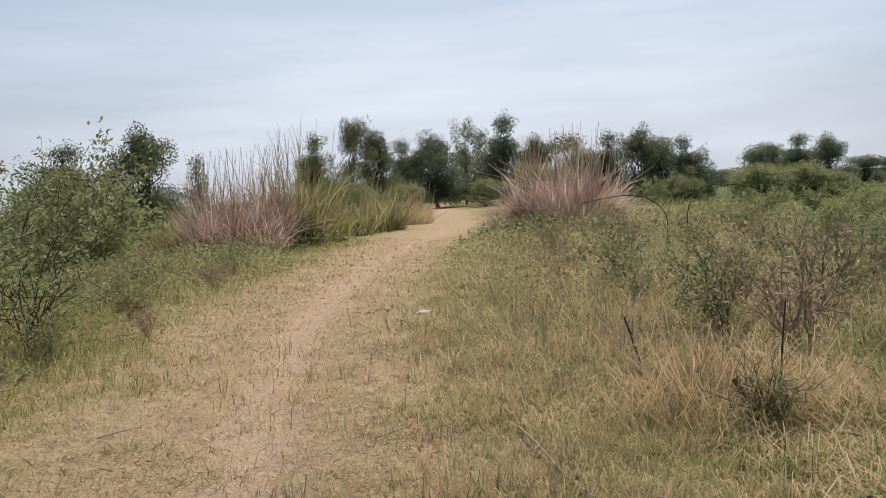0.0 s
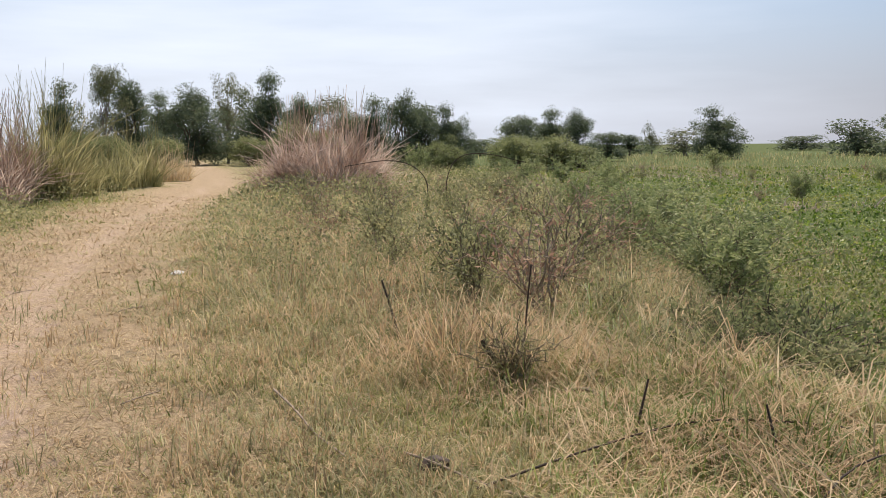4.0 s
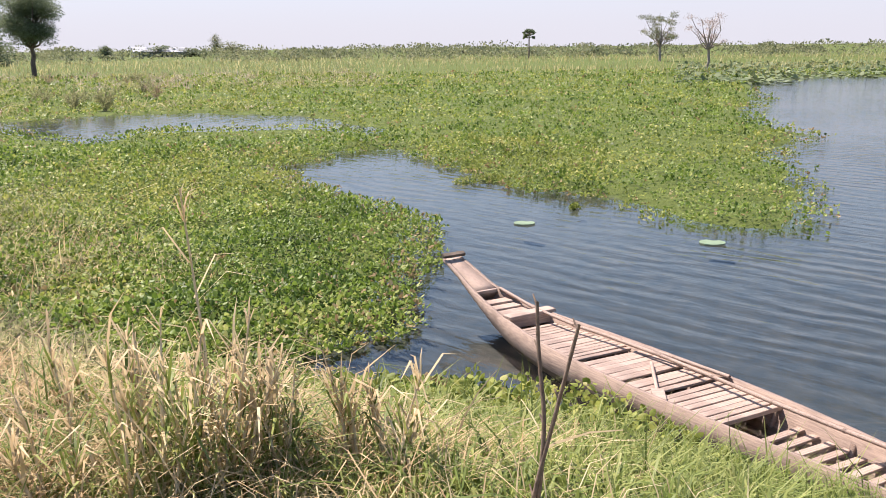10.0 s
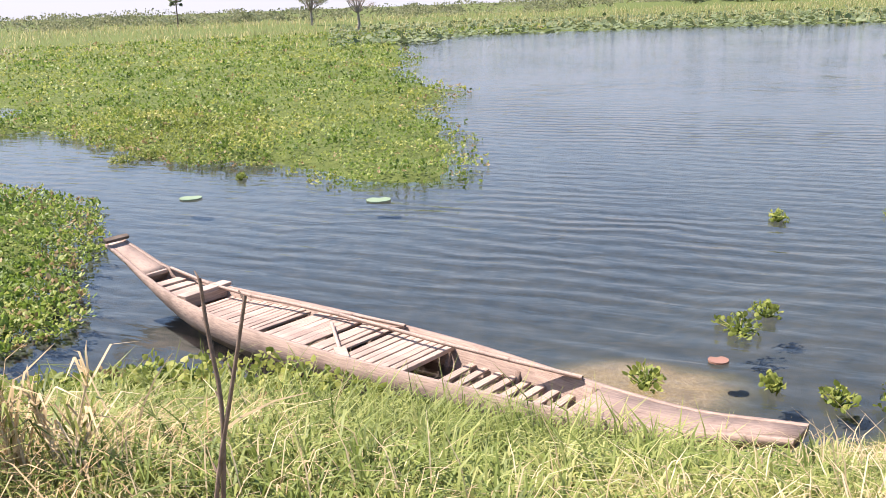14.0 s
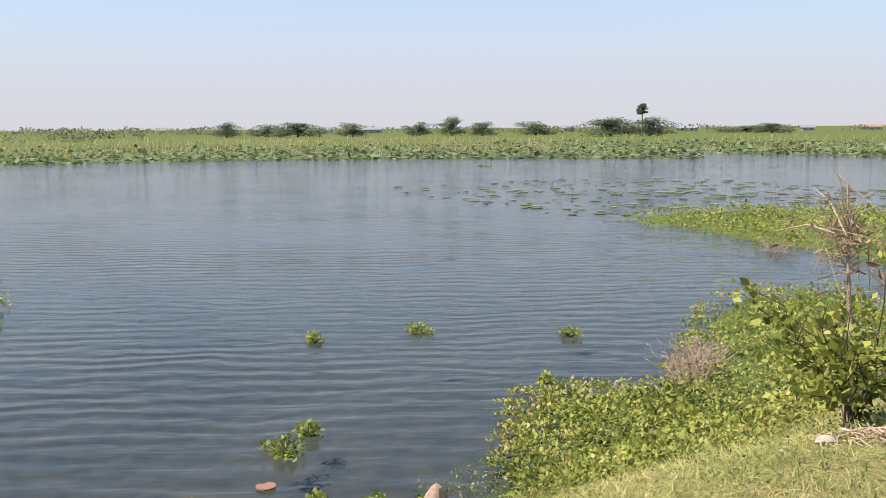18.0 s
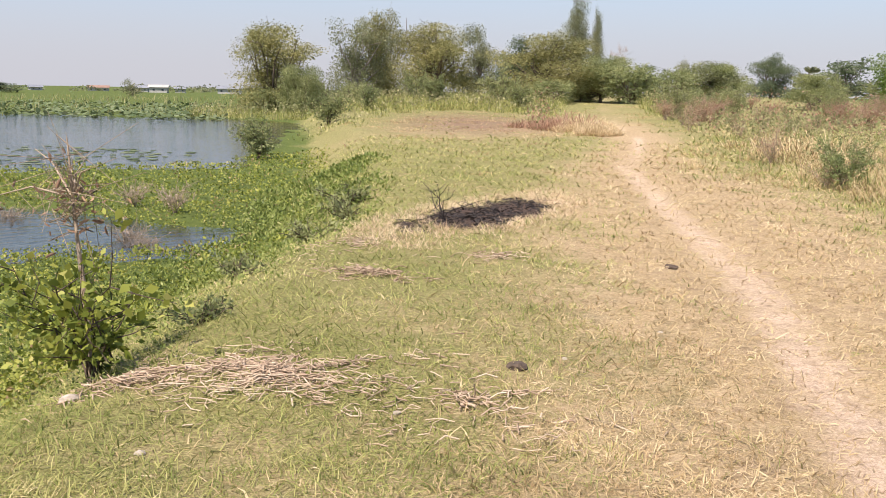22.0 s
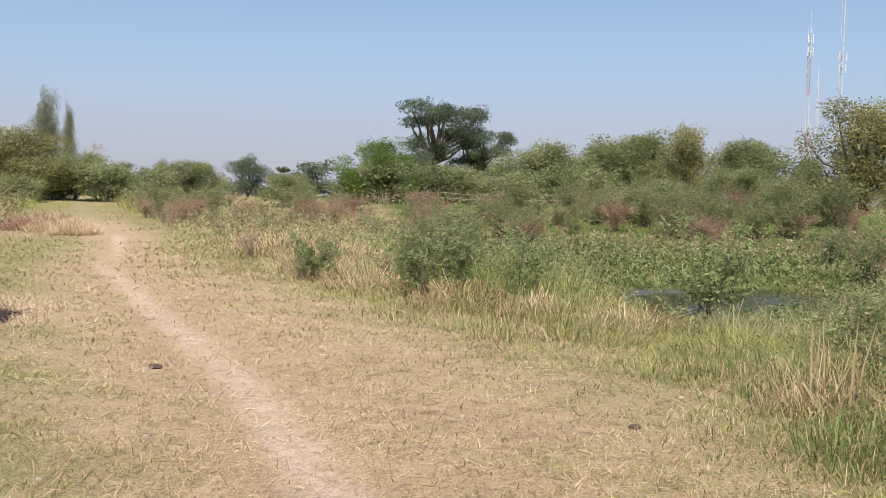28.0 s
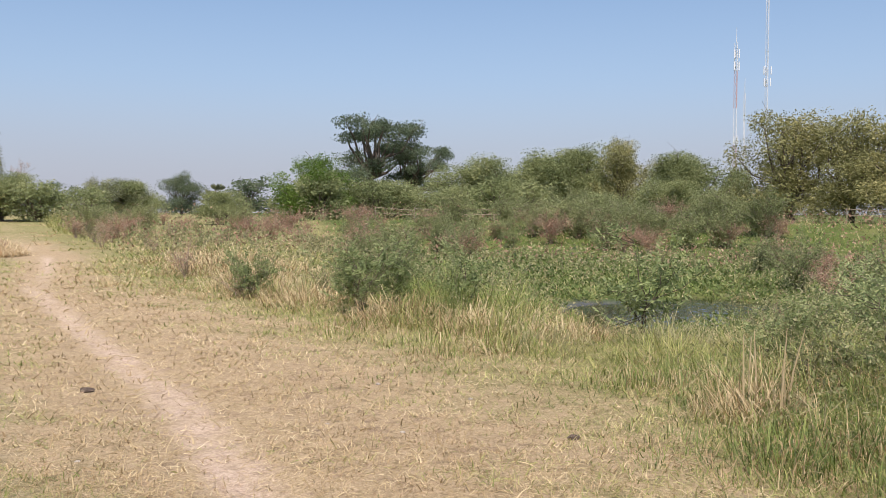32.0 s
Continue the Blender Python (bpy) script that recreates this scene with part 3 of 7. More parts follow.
def ground_z(x, y):
    x, y = np.asarray(x, float), np.asarray(y, float)
    u = across(x, y)
    s = np.interp(y, SHORE_Y, SHORE_X)
    top = 0.035 * wobble(x, y, 0.9) + 0.02 * wobble(x, y, 3.1, 4.0)
    top -= 0.06 * np.exp(-((u / 0.45) ** 2)) + 0.04 * np.exp(-(((u - 1.2) / 0.4) ** 2))
    top += 1.2 * smooth01(-40, -110, y)
    marsh = -0.80 + 0.03 * wobble(x, y, 0.35, 1.0)
    # east: down to the pond
    east = smooth01(-2.6, -0.1, x - s)
    z = top * (1 - east) + marsh * east
    # far east fields lie a little higher than the marsh
    z += 0.35 * smooth01(85, 140, np.hypot(x, y)) * east
    # west: down to the ditch, up again to a low dyke
    w0 = np.interp(y, [-130, -26, -16, -11, -8, -5, 0, 8, 15, 24, 45, 130], [-14, -4.5, -5, -6, -7, -6.5, -6, -5.5, -6, -6.5, -7, -9])
    west = smooth01(0.0, 3.5, w0 - x)
    z = z * (1 - west) + (-0.74 + 0.08 * wobble(x, y, 0.5)) * west
    dyke = smooth01(44, 60, np.hypot(x, y)) * west * smooth01(30, -10, y)
    z += dyke * 1.75
    z += 0.8 * smooth01(40, 70, np.hypot(x, y)) * west * smooth01(10, 40, y)
    deep = smooth01(-0.9, 0.9, in_water(x, y))
    z = z - deep * (0.25 + 0.7 * smooth01(0.8, 4, in_water(x, y)))
    shoal = -1.12 - 0.10 * ((x - 6.2) ** 2 + 1.3 * (y + 1.35) ** 2)
    return np.where(deep > 0.3, np.maximum(z, shoal), z)


# ---- ground, one sheet to the horizon ----
rng = np.random.default_rng(11)
RINGS, SPOKES = 210, 340
rad = np.concatenate([[0.0], 0.4 * (3200 / 0.4) ** (np.arange(RINGS) / (RINGS - 1))])
ang = np.arange(SPOKES) * 2 * np.pi / SPOKES
GX, GY = (rad[:, None] * np.cos(ang)).ravel(), (rad[:, None] * np.sin(ang)).ravel()
GV = np.stack([GX, GY, ground_z(GX, GY)], 1)
i, j = np.meshgrid(np.arange(RINGS), np.arange(SPOKES), indexing="ij")
k = (j + 1) % SPOKES
GF = np.stack([i * SPOKES + j, (i + 1) * SPOKES + j, (i + 1) * SPOKES + k, i * SPOKES + k], -1).reshape(-1, 4)
ground = tagged(new("ground", fast_mesh("ground", GV, GF, M_GROUND, True)), "dry grassy earth embankment beside a weedy pond", "ground", kind="structure")


def dryness(x, y):
    u, n = across(x, y), smooth01(-3, 4, y)
    w = np.where(u > 0, 2.1 - 0.5 * n, 3.0 - 0.7 * n) * (1 - 0.5 * smooth01(-10, -30, y))
    return np.exp(-((u / w) ** 2)) * (1 - 0.6 * smooth01(-34, -58, y))


def ash_at(x, y):
    dx, dy = x - 3.0, y + 11.7
    a, b = dx * 0.17 + dy * 0.98, dx * 0.98 - dy * 0.17
    return 1 - np.sqrt((a / 2.0) ** 2 + (b / 0.66) ** 2) + 0.34 * wobble(x, y, 1.9, 3.0) + 0.2 * wobble(x, y, 5.0, 1.0) + 0.1 * wobble(x, y, 11.0, 2.0)


def flat_at(x, y):
    """The bare brown flat between the track and the pond, to the south."""
    a, b = (x - 12.5) * 0.31 - (y + 45) * 0.95, (x - 12.5) * 0.95 + (y + 45) * 0.31
    return np.exp(-((a / 16) ** 2) - (b / 4.6) ** 2) + 0.12 * wobble(x, y, 0.8, 2)


def soil(x, y):
    """Weights of the kinds of surface at a place."""
    u, r, wet = across(x, y), np.hypot(x, y), in_water(x, y)
    s = np.interp(y, SHORE_Y, SHORE_X)
    north = smooth01(0, 6, y)
    ruts = np.exp(-((u / (0.34 + 0.26 * north)) ** 2)) * (0.68 - 0.16 * north) + 0.35 * np.exp(-(((u - 1.3) / 0.35) ** 2)) - 0.08
    dirt = ruts * (1 - 0.6 * smooth01(-36, -60, y))
    dry = dryness(x, y)
    green = np.clip(0.72 - 0.62 * dry + 0.12 * wobble(x, y, 1.6, 5.0) + 0.1 * wobble(x, y, 0.5, 2.0), 0, 1)
    green = np.where((y < 0) & (x > 0), green + 0.08, green)
    green = green - 0.4 * np.exp(-((x - 9) ** 2 / 30 + (y + 40) ** 2 / 160))
    marsh = smooth01(-1.0, 0.2, x - s) * 0.9
    marsh = np.maximum(marsh, smooth01(2, 4, np.interp(y, [-130, -26, -11, -5, 8, 24, 130], [-14, -4.5, -6, -6.5, -5.5, -6.5, -9]) - x) * 0.75)
    ash = smooth01(-0.05, 0.25, ash_at(x, y))
    shoal = np.exp(-((x - 6.15) ** 2 + 1.3 * (y + 1.35) ** 2) / 0.9)
    return dirt + 0.3 * shoal, green * (1 - shoal), marsh * (1 - shoal), flat_at(x, y) * 0.75, ash, smooth01(-0.5, 0.2, wet) * (1.2 - 1.15 * shoal)


for name, w in zip(("dirt", "green", "marsh", "flat", "ash", "mud"), soil(GX, GY)):
    at = ground.data.attributes.new(name, "FLOAT", "POINT")
    at.data.foreach_set("value", np.asarray(w, np.float32))

WV, WF = [], []
for x0, y0, x1, y1 in ((4, -70, 82, 12), (18, 12, 36, 30), (-20, -26, -6, -14)):
    WF.append([len(WV) + q for q in range(4)])
    WV += [(x0, y0, WATER_Z), (x1, y0, WATER_Z), (x1, y1, WATER_Z), (x0, y1, WATER_Z)]
tagged(put("water", (WV, WF), M_WATER), "dark rippled pond water", "water", kind="structure")


# ---- trees ----
def crown_leaves(lobes, count, size, rng, wide=0.6, hang=0.2):
    """Leaves over many small sprays that stand on the lobes (x, y, z, rx, rz), with larger ones inside."""
    lobes = np.asarray(lobes, float)
    twig = np.repeat(lobes, 8, 0)
    d = rng.normal(size=(len(twig), 3)) + (0, 0, 0.35)
    d /= np.linalg.norm(d, axis=1)[:, None]
    twig[:, :3] += d * twig[:, [3, 3, 4]] * rng.uniform(0.55, 0.95, (len(twig), 1))
    twig[:, 3:] *= rng.uniform(0.36, 0.66, (len(twig), 1))
    inner = count // 4
    Ps, Ds, Ss = [], [], []
    for L0, n, lo, hi, k in ((twig, count - inner, 0.35, 1.12, 1.0), (lobes, inner, 0.1, 0.7, 1.6)):
        area = L0[:, 3] * (L0[:, 3] + L0[:, 4])
        L = L0[rng.choice(len(L0), n, p=area / area.sum())]
        d = rng.normal(size=(n, 3))
        d /= np.linalg.norm(d, axis=1)[:, None]
        Ps.append(L[:, :3] + d * L[:, [3, 3, 4]] * (rng.uniform(lo, hi, n) ** 0.6)[:, None])
        Ds.append(d + rng.normal(size=(n, 3)) * 0.7 - np.array([0, 0, hang]))
        Ss.append(size * k * rng.uniform(0.6, 1.3, n))
    P, sz = np.concatenate(Ps), np.concatenate(Ss)[:, None]
    D, a, n = frames_for(np.concatenate(Ds), rng)
    V = np.stack([P, P + D * sz * 0.8 + a * sz * wide * 0.55, P + D * sz - a * sz * wide * 0.45], 1).reshape(-1, 3)
    return V, np.arange(count * 3).reshape(-1, 3)


def limb(a, b, r0, r1, rng, n=5, bend=0.12, sides=6):
    a, b = np.asarray(a, float), np.asarray(b, float)
    u = np.linspace(0, 1, n)[:, None]
    L = np.linalg.norm(b - a)
    off = rng.normal(size=(n, 3)) * bend * L * np.sin(u * np.pi) * 0.5
    return tube(a + (b - a) * u + off, np.linspace(r0, r1, n), sides)


def tree(kind, label, seed, coarse=False):
    """A tree one metre wide and one metre high at its base, to be scaled."""
    rng = np.random.default_rng(seed)
    root = tagged(new(KINDS[kind][0]), label, "tree")
    wood, lobes = [], []
    leaf, count, size, bark, nl = KINDS[kind][1:]
    count, size = count * 5, size * 0.40
    if coarse:
        count, size = count // 7, size * 2.2
    if kind in ("palm", "fan"):
        h = 0.8 if kind == "palm" else 0.35
        wood.append(tube([(0, 0, -0.02), (0.01, 0, h * 0.5), (0, 0, h)], [0.05, 0.04, 0.035], 7))
        P, D = [], []
        for q in range(46):
            az, el = rng.uniform(0, 6.28), rng.uniform(-0.7, 1.4)
            d = np.array([math.cos(az) * math.cos(el), math.sin(az) * math.cos(el), math.sin(el)])
            stalk = np.array([0, 0, h]) + d * np.array([0.28, 0.28, 0.12 if kind == "palm" else 0.3])
            wood.append(tube([(0, 0, h), stalk], [0.012, 0.006], 3))
            for w in np.linspace(-1.1, 1.1, 11):
                side = np.array([-math.sin(az), math.cos(az), 0])
                P.append(stalk)
                D.append((d * math.cos(w) + side * math.sin(w)) * np.array([1, 1, 0.5]) * rng.uniform(0.18, 0.25))
        P, D = np.array(P), np.array(D)
        cv = leaves(P, D, np.linalg.norm(D, axis=1), rng, 0.22, 0.05)
    else:
        stem = {"round": 0.2, "airy": 0.28, "gold": 0.18, "mango": 0.25, "bush": 0.12, "poplar": 0.15, "rain": 0.4, "lone": 0.32, "thin": 0.3, "bare": 0.35}[kind]
        tr = {"poplar": 0.03, "bush": 0.025, "rain": 0.04}.get(kind, 0.028)
        wood.append(limb((0, 0, -0.03), (rng.uniform(-0.03, 0.03), 0, stem), tr, tr * 0.75, rng, 5, 0.08, 8))
        if kind in ("round", "airy", "gold", "mango"):
            for q in range(6):
                a = q * 1.05 + rng.uniform(-0.3, 0.3)
                lobes.append((math.cos(a) * 0.27, math.sin(a) * 0.27, rng.uniform(0.12, 0.3), 0.17, 0.13))
        for q in range(nl):
            az = q * 2.4 + rng.uniform(-0.4, 0.4)
            if kind == "poplar":
                zc = 0.15 + 0.8 * (q + 0.5) / nl
                ro, rx, rz = 0.1, 0.26 * math.sin(math.pi * min(0.95, (q + 1.6) / (nl + 1.5))) + 0.08, 0.11
            elif kind == "lone":
                zc = rng.uniform(0.40, 0.90)
                ro = rng.uniform(0.05, 1.0) * (0.36 - 0.75 * (zc - 0.62) ** 2 * 4)
                rx, rz = rng.uniform(0.13, 0.2), rng.uniform(0.08, 0.13)
            elif kind == "rain":
                ro = rng.uniform(0.05, 0.46)
                zc = rng.uniform(0.40, 0.94) - 0.4 * max(0, ro - 0.3)
                rx, rz = rng.uniform(0.09, 0.15), rng.uniform(0.05, 0.08)
            elif kind == "bush":
                ro, zc = rng.uniform(0.05, 0.36), rng.uniform(0.2, 0.8)
                zc *= 1 - 0.5 * max(0, ro - 0.15)
                rx, rz = rng.uniform(0.12, 0.2), rng.uniform(0.12, 0.2)
            elif kind in ("thin", "bare"):
                ro, zc = rng.uniform(0.05, 0.38), rng.uniform(0.45, 0.95)
                rx, rz = rng.uniform(0.07, 0.14), rng.uniform(0.05, 0.08)
            else:
                ro, zc = rng.uniform(0.0, 0.40), rng.uniform(0.16, 0.88)
                ro *= 1 - 0.6 * max(0, zc - 0.6) / 0.3
                rx, rz = rng.uniform(0.11, 0.2), rng.uniform(0.09, 0.16)
            c = np.array([math.cos(az) * ro, math.sin(az) * ro, zc])
            lobes.append((*c, rx, rz))
            start = np.array([0, 0, min(stem, zc * 0.8)])
            wood.append(limb(start, c, tr * 0.5, tr * 0.12, rng, 4, 0.15, 5))
            for e in range(3 if kind in ("bare", "thin") else 1):
                wood.append(limb(c, c + rng.normal(size=3) * rx * 0.6 + (0, 0, rz * 0.5), tr * 0.14, tr * 0.05, rng, 3, 0.2, 3))
        cv = crown_leaves(lobes, count, size, rng)
    put("trunk", joined(wood), bark, root, smooth=True)
    put("crown", cv, leaf, root)
    return root


# kind: name, leaf, leaves, leaf size, bark, lobes
KINDS = {
    "round": ("broadleaf_tree", M_DARK_LEAF, 4400, 0.05, M_BARK, 26),
    "airy": ("eucalyptus_tree", M_AIRY_LEAF, 3600, 0.042, M_PALE_BARK, 18),
    "gold": ("acacia_tree", M_GOLD_LEAF, 5600, 0.040, M_BARK, 30),
    "mango": ("mango_tree", M_MANGO_LEAF, 6000, 0.046, M_BARK, 30),
    "bush": ("bushy_tree", M_BUSH_LEAF, 5200, 0.045, M_BARK, 26),
    "poplar": ("columnar_tree", M_AIRY_LEAF, 4200, 0.04, M_BARK, 14),
    "rain": ("rain_tree", M_DARK_LEAF, 4600, 0.040, M_BARK, 34),
    "lone": ("field_tree", M_DARK_LEAF, 6500, 0.038, M_BARK, 26),
    "thin": ("thin_tree", M_AIRY_LEAF, 1800, 0.032, M_PALE_BARK, 20),
    "bare": ("sparse_tree", M_REDSTRAW, 600, 0.03, M_PALE_BARK, 16),
    "palm": ("sugar_palm", M_DARK_LEAF, 0, 0, M_BARK, 0),
    "fan": ("fan_palm", M_AIRY_LEAF, 0, 0, M_BARK, 0),
}
LABELS = {
    "round": "dark green broadleaf tree at the edge of the fields", "airy": "tall airy grey-green tree with gaps in its crown",
    "gold": "yellow-green flowering tree with dense small leaves", "mango": "dense bright green mango tree with a round crown",
    "bush": "bushy green tree leafy down to the ground", "poplar": "tall narrow columnar grey-green tree",
    "rain": "broad dark tree with a flat spreading crown", "lone": "lone dark green tree standing in the marsh field",
    "thin": "slender tree with thin grey-green foliage", "bare": "nearly leafless tree with reddish dry leaves",
    "palm": "sugar palm with a bare trunk and round head", "fan": "low fan palm among the bushes",
}
TREES_NORTH = [
    ("round", -27, 66.7, 6.3, 5.7),
    ("round", -21.1, 66.7, 7, 5.1),
    ("airy", -42.6, 164.6, 10.6, 4.1),
    ("round", -12.5, 94.2, 7.8, 4),
    ("airy", -8.4, 91.6, 9, 3.9),
    ("round", -6.1, 94.8, 8, 4.3),
    ("round", -3.4, 104.9, 7.5, 5.1),
    ("round", -0.3, 90, 6.8, 6),
    ("airy", 2.8, 98, 9.3, 3.6),
    ("round", 5.9, 89.8, 8.5, 5.2),
    ("round", 10.3, 99.5, 6.6, 4.8),
]
TREES_NORTH_EAST = [
    ("airy", 15.5, 103.9, 7.5, 7),
    ("round", 17.9, 98.4, 6.7, 4.8),
    ("round", 19.3, 90, 6.4, 4.2),
    ("round", 22.2, 92.4, 5.7, 4),
    ("round", 23.7, 88.9, 5.5, 4.2),
    ("round", 51.9, 172.4, 2.8, 9.8),
    ("round", 34.2, 99.3, 4.7, 5.1),
    ("round", 36.5, 96.3, 5.4, 5),
    ("round", 40.2, 97, 5, 4.8),
    ("round", 49.6, 109.3, 3, 4.4),
]
TREES_EAST = [
    ("round", 73.9, 153.1, 3.3, 6.2),
    ("airy", 86.4, 169.2, 5.9, 3.5),
    ("airy", 77.6, 139.9, 4.1, 8.7),
    ("round", 66.4, 111.7, 6.3, 6.3),
    ("round", 150.7, 211.9, 3.3, 14.2),
    ("round", 92.9, 117.7, 5, 8.2),
    ("round", 94.7, 109.8, 5.9, 8.3),
    ("round", 98.1, 106.8, 5.6, 8.3),
    ("round", 105, 107.1, 4.1, 7.3),
    ("lone", 70.8, 66.3, 7.3, 7.9),
    ("round", 201.2, 164.6, 2.6, 3.9),
    ("round", 241.6, 177.9, 2.9, 10.9),
]
TREES_FAR_EAST = [
    ("round", 201.1, 164.8, 2.9, 2.8),
    ("round", 241.1, 178.5, 2.7, 9.1),
    ("round", 246.7, 170.7, 2.2, 10.9),
    ("poplar", 251, 164.3, 6.2, 4),
    ("airy", 245.1, 154.9, 4, 10.5),
    ("airy", 257.8, 153.5, 2.1, 7.3),
    ("round", 284.4, 95.3, 0.2, 12.7),
    ("palm", 145.1, 38, 4.1, 2.4),
    ("round", 213.1, 54.8, 1.2, 6.7),
    ("round", 196.5, 37.3, 1.2, 5.8),
    ("round", 197.6, 31, 0.9, 2.7),
    ("thin", 124.1, 15.3, 5.5, 6.4),
    ("bare", 91.7, 6.9, 4.3, 5.3),
]
TREES_SOUTH_EAST = [
    ("round", 221.7, -61.3, 3, 5.6),
    ("round", 228.5, -73.4, 2.7, 8.7),
    ("round", 216.6, -77.3, 3, 11.1),
    ("round", 211.9, -89.5, 2.8, 6.3),
    ("round", 205, -104.3, 3.1, 5.6),
    ("round", 201.3, -111.3, 4.2, 6.3),
    ("round", 197.6, -117.7, 2.8, 7),
    ("round", 198.9, -134.2, 3.1, 10.2),
    ("round", 156.6, -124.4, 3.4, 10.9),
    ("round", 151.4, -130.7, 3.3, 8.5),
    ("palm", 148.6, -126.3, 6, 2.6),
    ("round", 175, -192.3, 2.2, 9.5),
    ("airy", 115.5, -163.3, 3.2, 3.6),
    ("round", 207.1, -217.1, 1.7, 16.4),
]
TREES_SOUTH = [
    ("gold", 40.4, -78.2, 7.3, 7.5),
    ("bush", 36.3, -75.7, 4.2, 3.6),
    ("airy", 36.2, -87.8, 8.7, 6.3),
    ("gold", 35, -91.5, 9.4, 4.8),
    ("gold", 28.8, -90.5, 8.8, 8.1),
    ("airy", 25.2, -94.7, 8.7, 4.2),
    ("round", 23.7, -107.4, 7.7, 6.7),
    ("gold", 15.9, -83.5, 7.3, 7.7),
    ("bush", 11.3, -84.2, 5.3, 5.2),
    ("poplar", 19, -118.5, 13.3, 4),
    ("poplar", 16.6, -118.9, 11.8, 1.9),
    ("bare", 12.8, -109.3, 7.5, 2.7),
    ("round", 11.4, -119.5, 5.1, 6.5),
    ("poplar", 6.6, -129.8, 6.1, 2.8),
    ("airy", 1.5, -95, 5, 6.3),
]
TREES_SOUTH_WEST = [
    ("bush", 1.5, -95, 5, 6.3),
    ("round", -4.5, -129.9, 6.6, 5.5),
    ("fan", -5.7, -79.8, 5, 2.7),
    ("bush", -5.8, -74.8, 3.6, 3.6),
    ("round", -14.4, -139.3, 6.6, 7.6),
    ("mango", -12.6, -73.9, 6.2, 5.1),
    ("rain", -21.9, -92.4, 11.1, 8.6),
    ("rain", -26.6, -93.6, 9.0, 6.5),
    ("bush", -21.1, -82.3, 5, 6.2),
    ("bush", -29, -83.1, 6.6, 8),
    ("bush", -32.6, -81.5, 7.6, 7.4),
    ("bush", -36.0, -79.9, 8.2, 7.0),
    ("bush", -38.6, -77.5, 8.6, 6.0),
    ("gold", -40.6, -74.8, 8.8, 5.0),
    ("bush", -45.3, -71.9, 7.6, 6.7),
    ("bush", -48.7, -69.7, 6.2, 3.1),
    ("bush", -40.4, -67.2, 4.8, 4.4),
    ("bush", -43.6, -70.5, 6.8, 4.4),
]
TREES_WEST = [
    ("gold", -43.1, -55.2, 8.7, 7.2),
    ("gold", -44.8, -51.1, 8.9, 6.2),
    ("gold", -46.2, -47.2, 8, 7.6),
    ("round", -49.1, -44.1, 6.7, 8),
    ("round", -51.7, -41, 6.2, 8),
]
models = {}
count = 0
for group, table in (("trees north of the path", TREES_NORTH), ("trees north of the path", TREES_NORTH_EAST), ("trees beyond the marsh", TREES_EAST),
                     ("trees beyond the marsh", TREES_FAR_EAST), ("trees beyond the pond", TREES_SOUTH_EAST), ("trees south of the path", TREES_SOUTH),
                     ("trees on the dyke", TREES_SOUTH_WEST), ("trees on the dyke", TREES_WEST)):
    for kind, x, y, ztop, width in table:
        count += 1
        z = float(ground_z(x, y))
        k = width * {"lone": 1.12, "palm": 1.0, "fan": 1.1, "poplar": 1.2, "thin": 1.05, "bare": 1.05, "rain": 1.2}.get(kind, 1.42)
        m = pose(x, y, z, 0, 0, (count * 77) % 360) @ Matrix.Diagonal((k, k, max(1.2, (ztop - z) * 1.02), 1))
        coarse = math.hypot(x, y) > 140
        key = (kind, count % 3, coarse)
        if key not in models:
            ob = models[key] = tree(kind, LABELS[kind], 50 + count, coarse)
            ob.matrix_basis = m
        else:
            src = models[key]
            keep = src.matrix_basis.copy()
            src.matrix_basis = Matrix.Identity(4)
            ob = copy_thing(src, m)
            src.matrix_basis = keep
        tagged(ob, group=group)


# ---- grass, weeds and floating plants ----
def spread(n, r0, r1, az0, az1, rng):
    """Places thinning out with distance; bearings in degrees, to the left of north."""
    r = r0 * (r1 / r0) ** rng.uniform(0, 1, n)
    a = np.radians(rng.uniform(az0, az1, n))
    return -np.sin(a) * r, np.cos(a) * r, r


def on_ground(x, y, lift=0.0):
    return np.stack([x, y, ground_z(x, y) + lift], 1)


def bank_top(x, y):
    s = np.interp(y, SHORE_Y, SHORE_X)
    return (x - s < -0.3) & (in_water(x, y) < -0.2)


rng = np.random.default_rng(5)
# short turf, thin on the wheel track
def turf_at(n, r1, seed):
    rng = np.random.default_rng(seed)
    x, y, r = spread(n, 2.3, r1, -228, 36, rng)
    return x, y, r, across(x, y), rng


x, y, r, u, rng = turf_at(520000, 32, 51)
dry = dryness(x, y)
patch = 0.6 * wobble(x, y, 1.6, 5.0) + 0.5 * wobble(x, y, 4.3, 1.0)
keep = bank_top(x, y) & (u > -7) & (ash_at(x, y) < 0.1) & (flat_at(x, y) < rng.uniform(0.1, 0.8, len(x))) & (rng.uniform(0, 1, len(x)) > 0.7 * np.exp(-((u / 0.3) ** 2)) + 0.1 * dry - 0.35 * patch)
x, y, r, dry, patch = x[keep], y[keep], r[keep], dry[keep], patch[keep]
far = np.clip(r / 5, 1, 6)
hgt = np.clip(0.05 + 0.02 * (1 - dry) + 0.024 * patch, 0.02, 0.12) * far**0.35 * rng.uniform(0.5, 1.3, len(x))
P = on_ground(x, y, -0.003)
tone = rng.uniform(0, 1, len(x)) - (0.95 - 1.0 * dry + 0.5 * patch + 0.25 * ((x > 1.0) & (y < 0)))
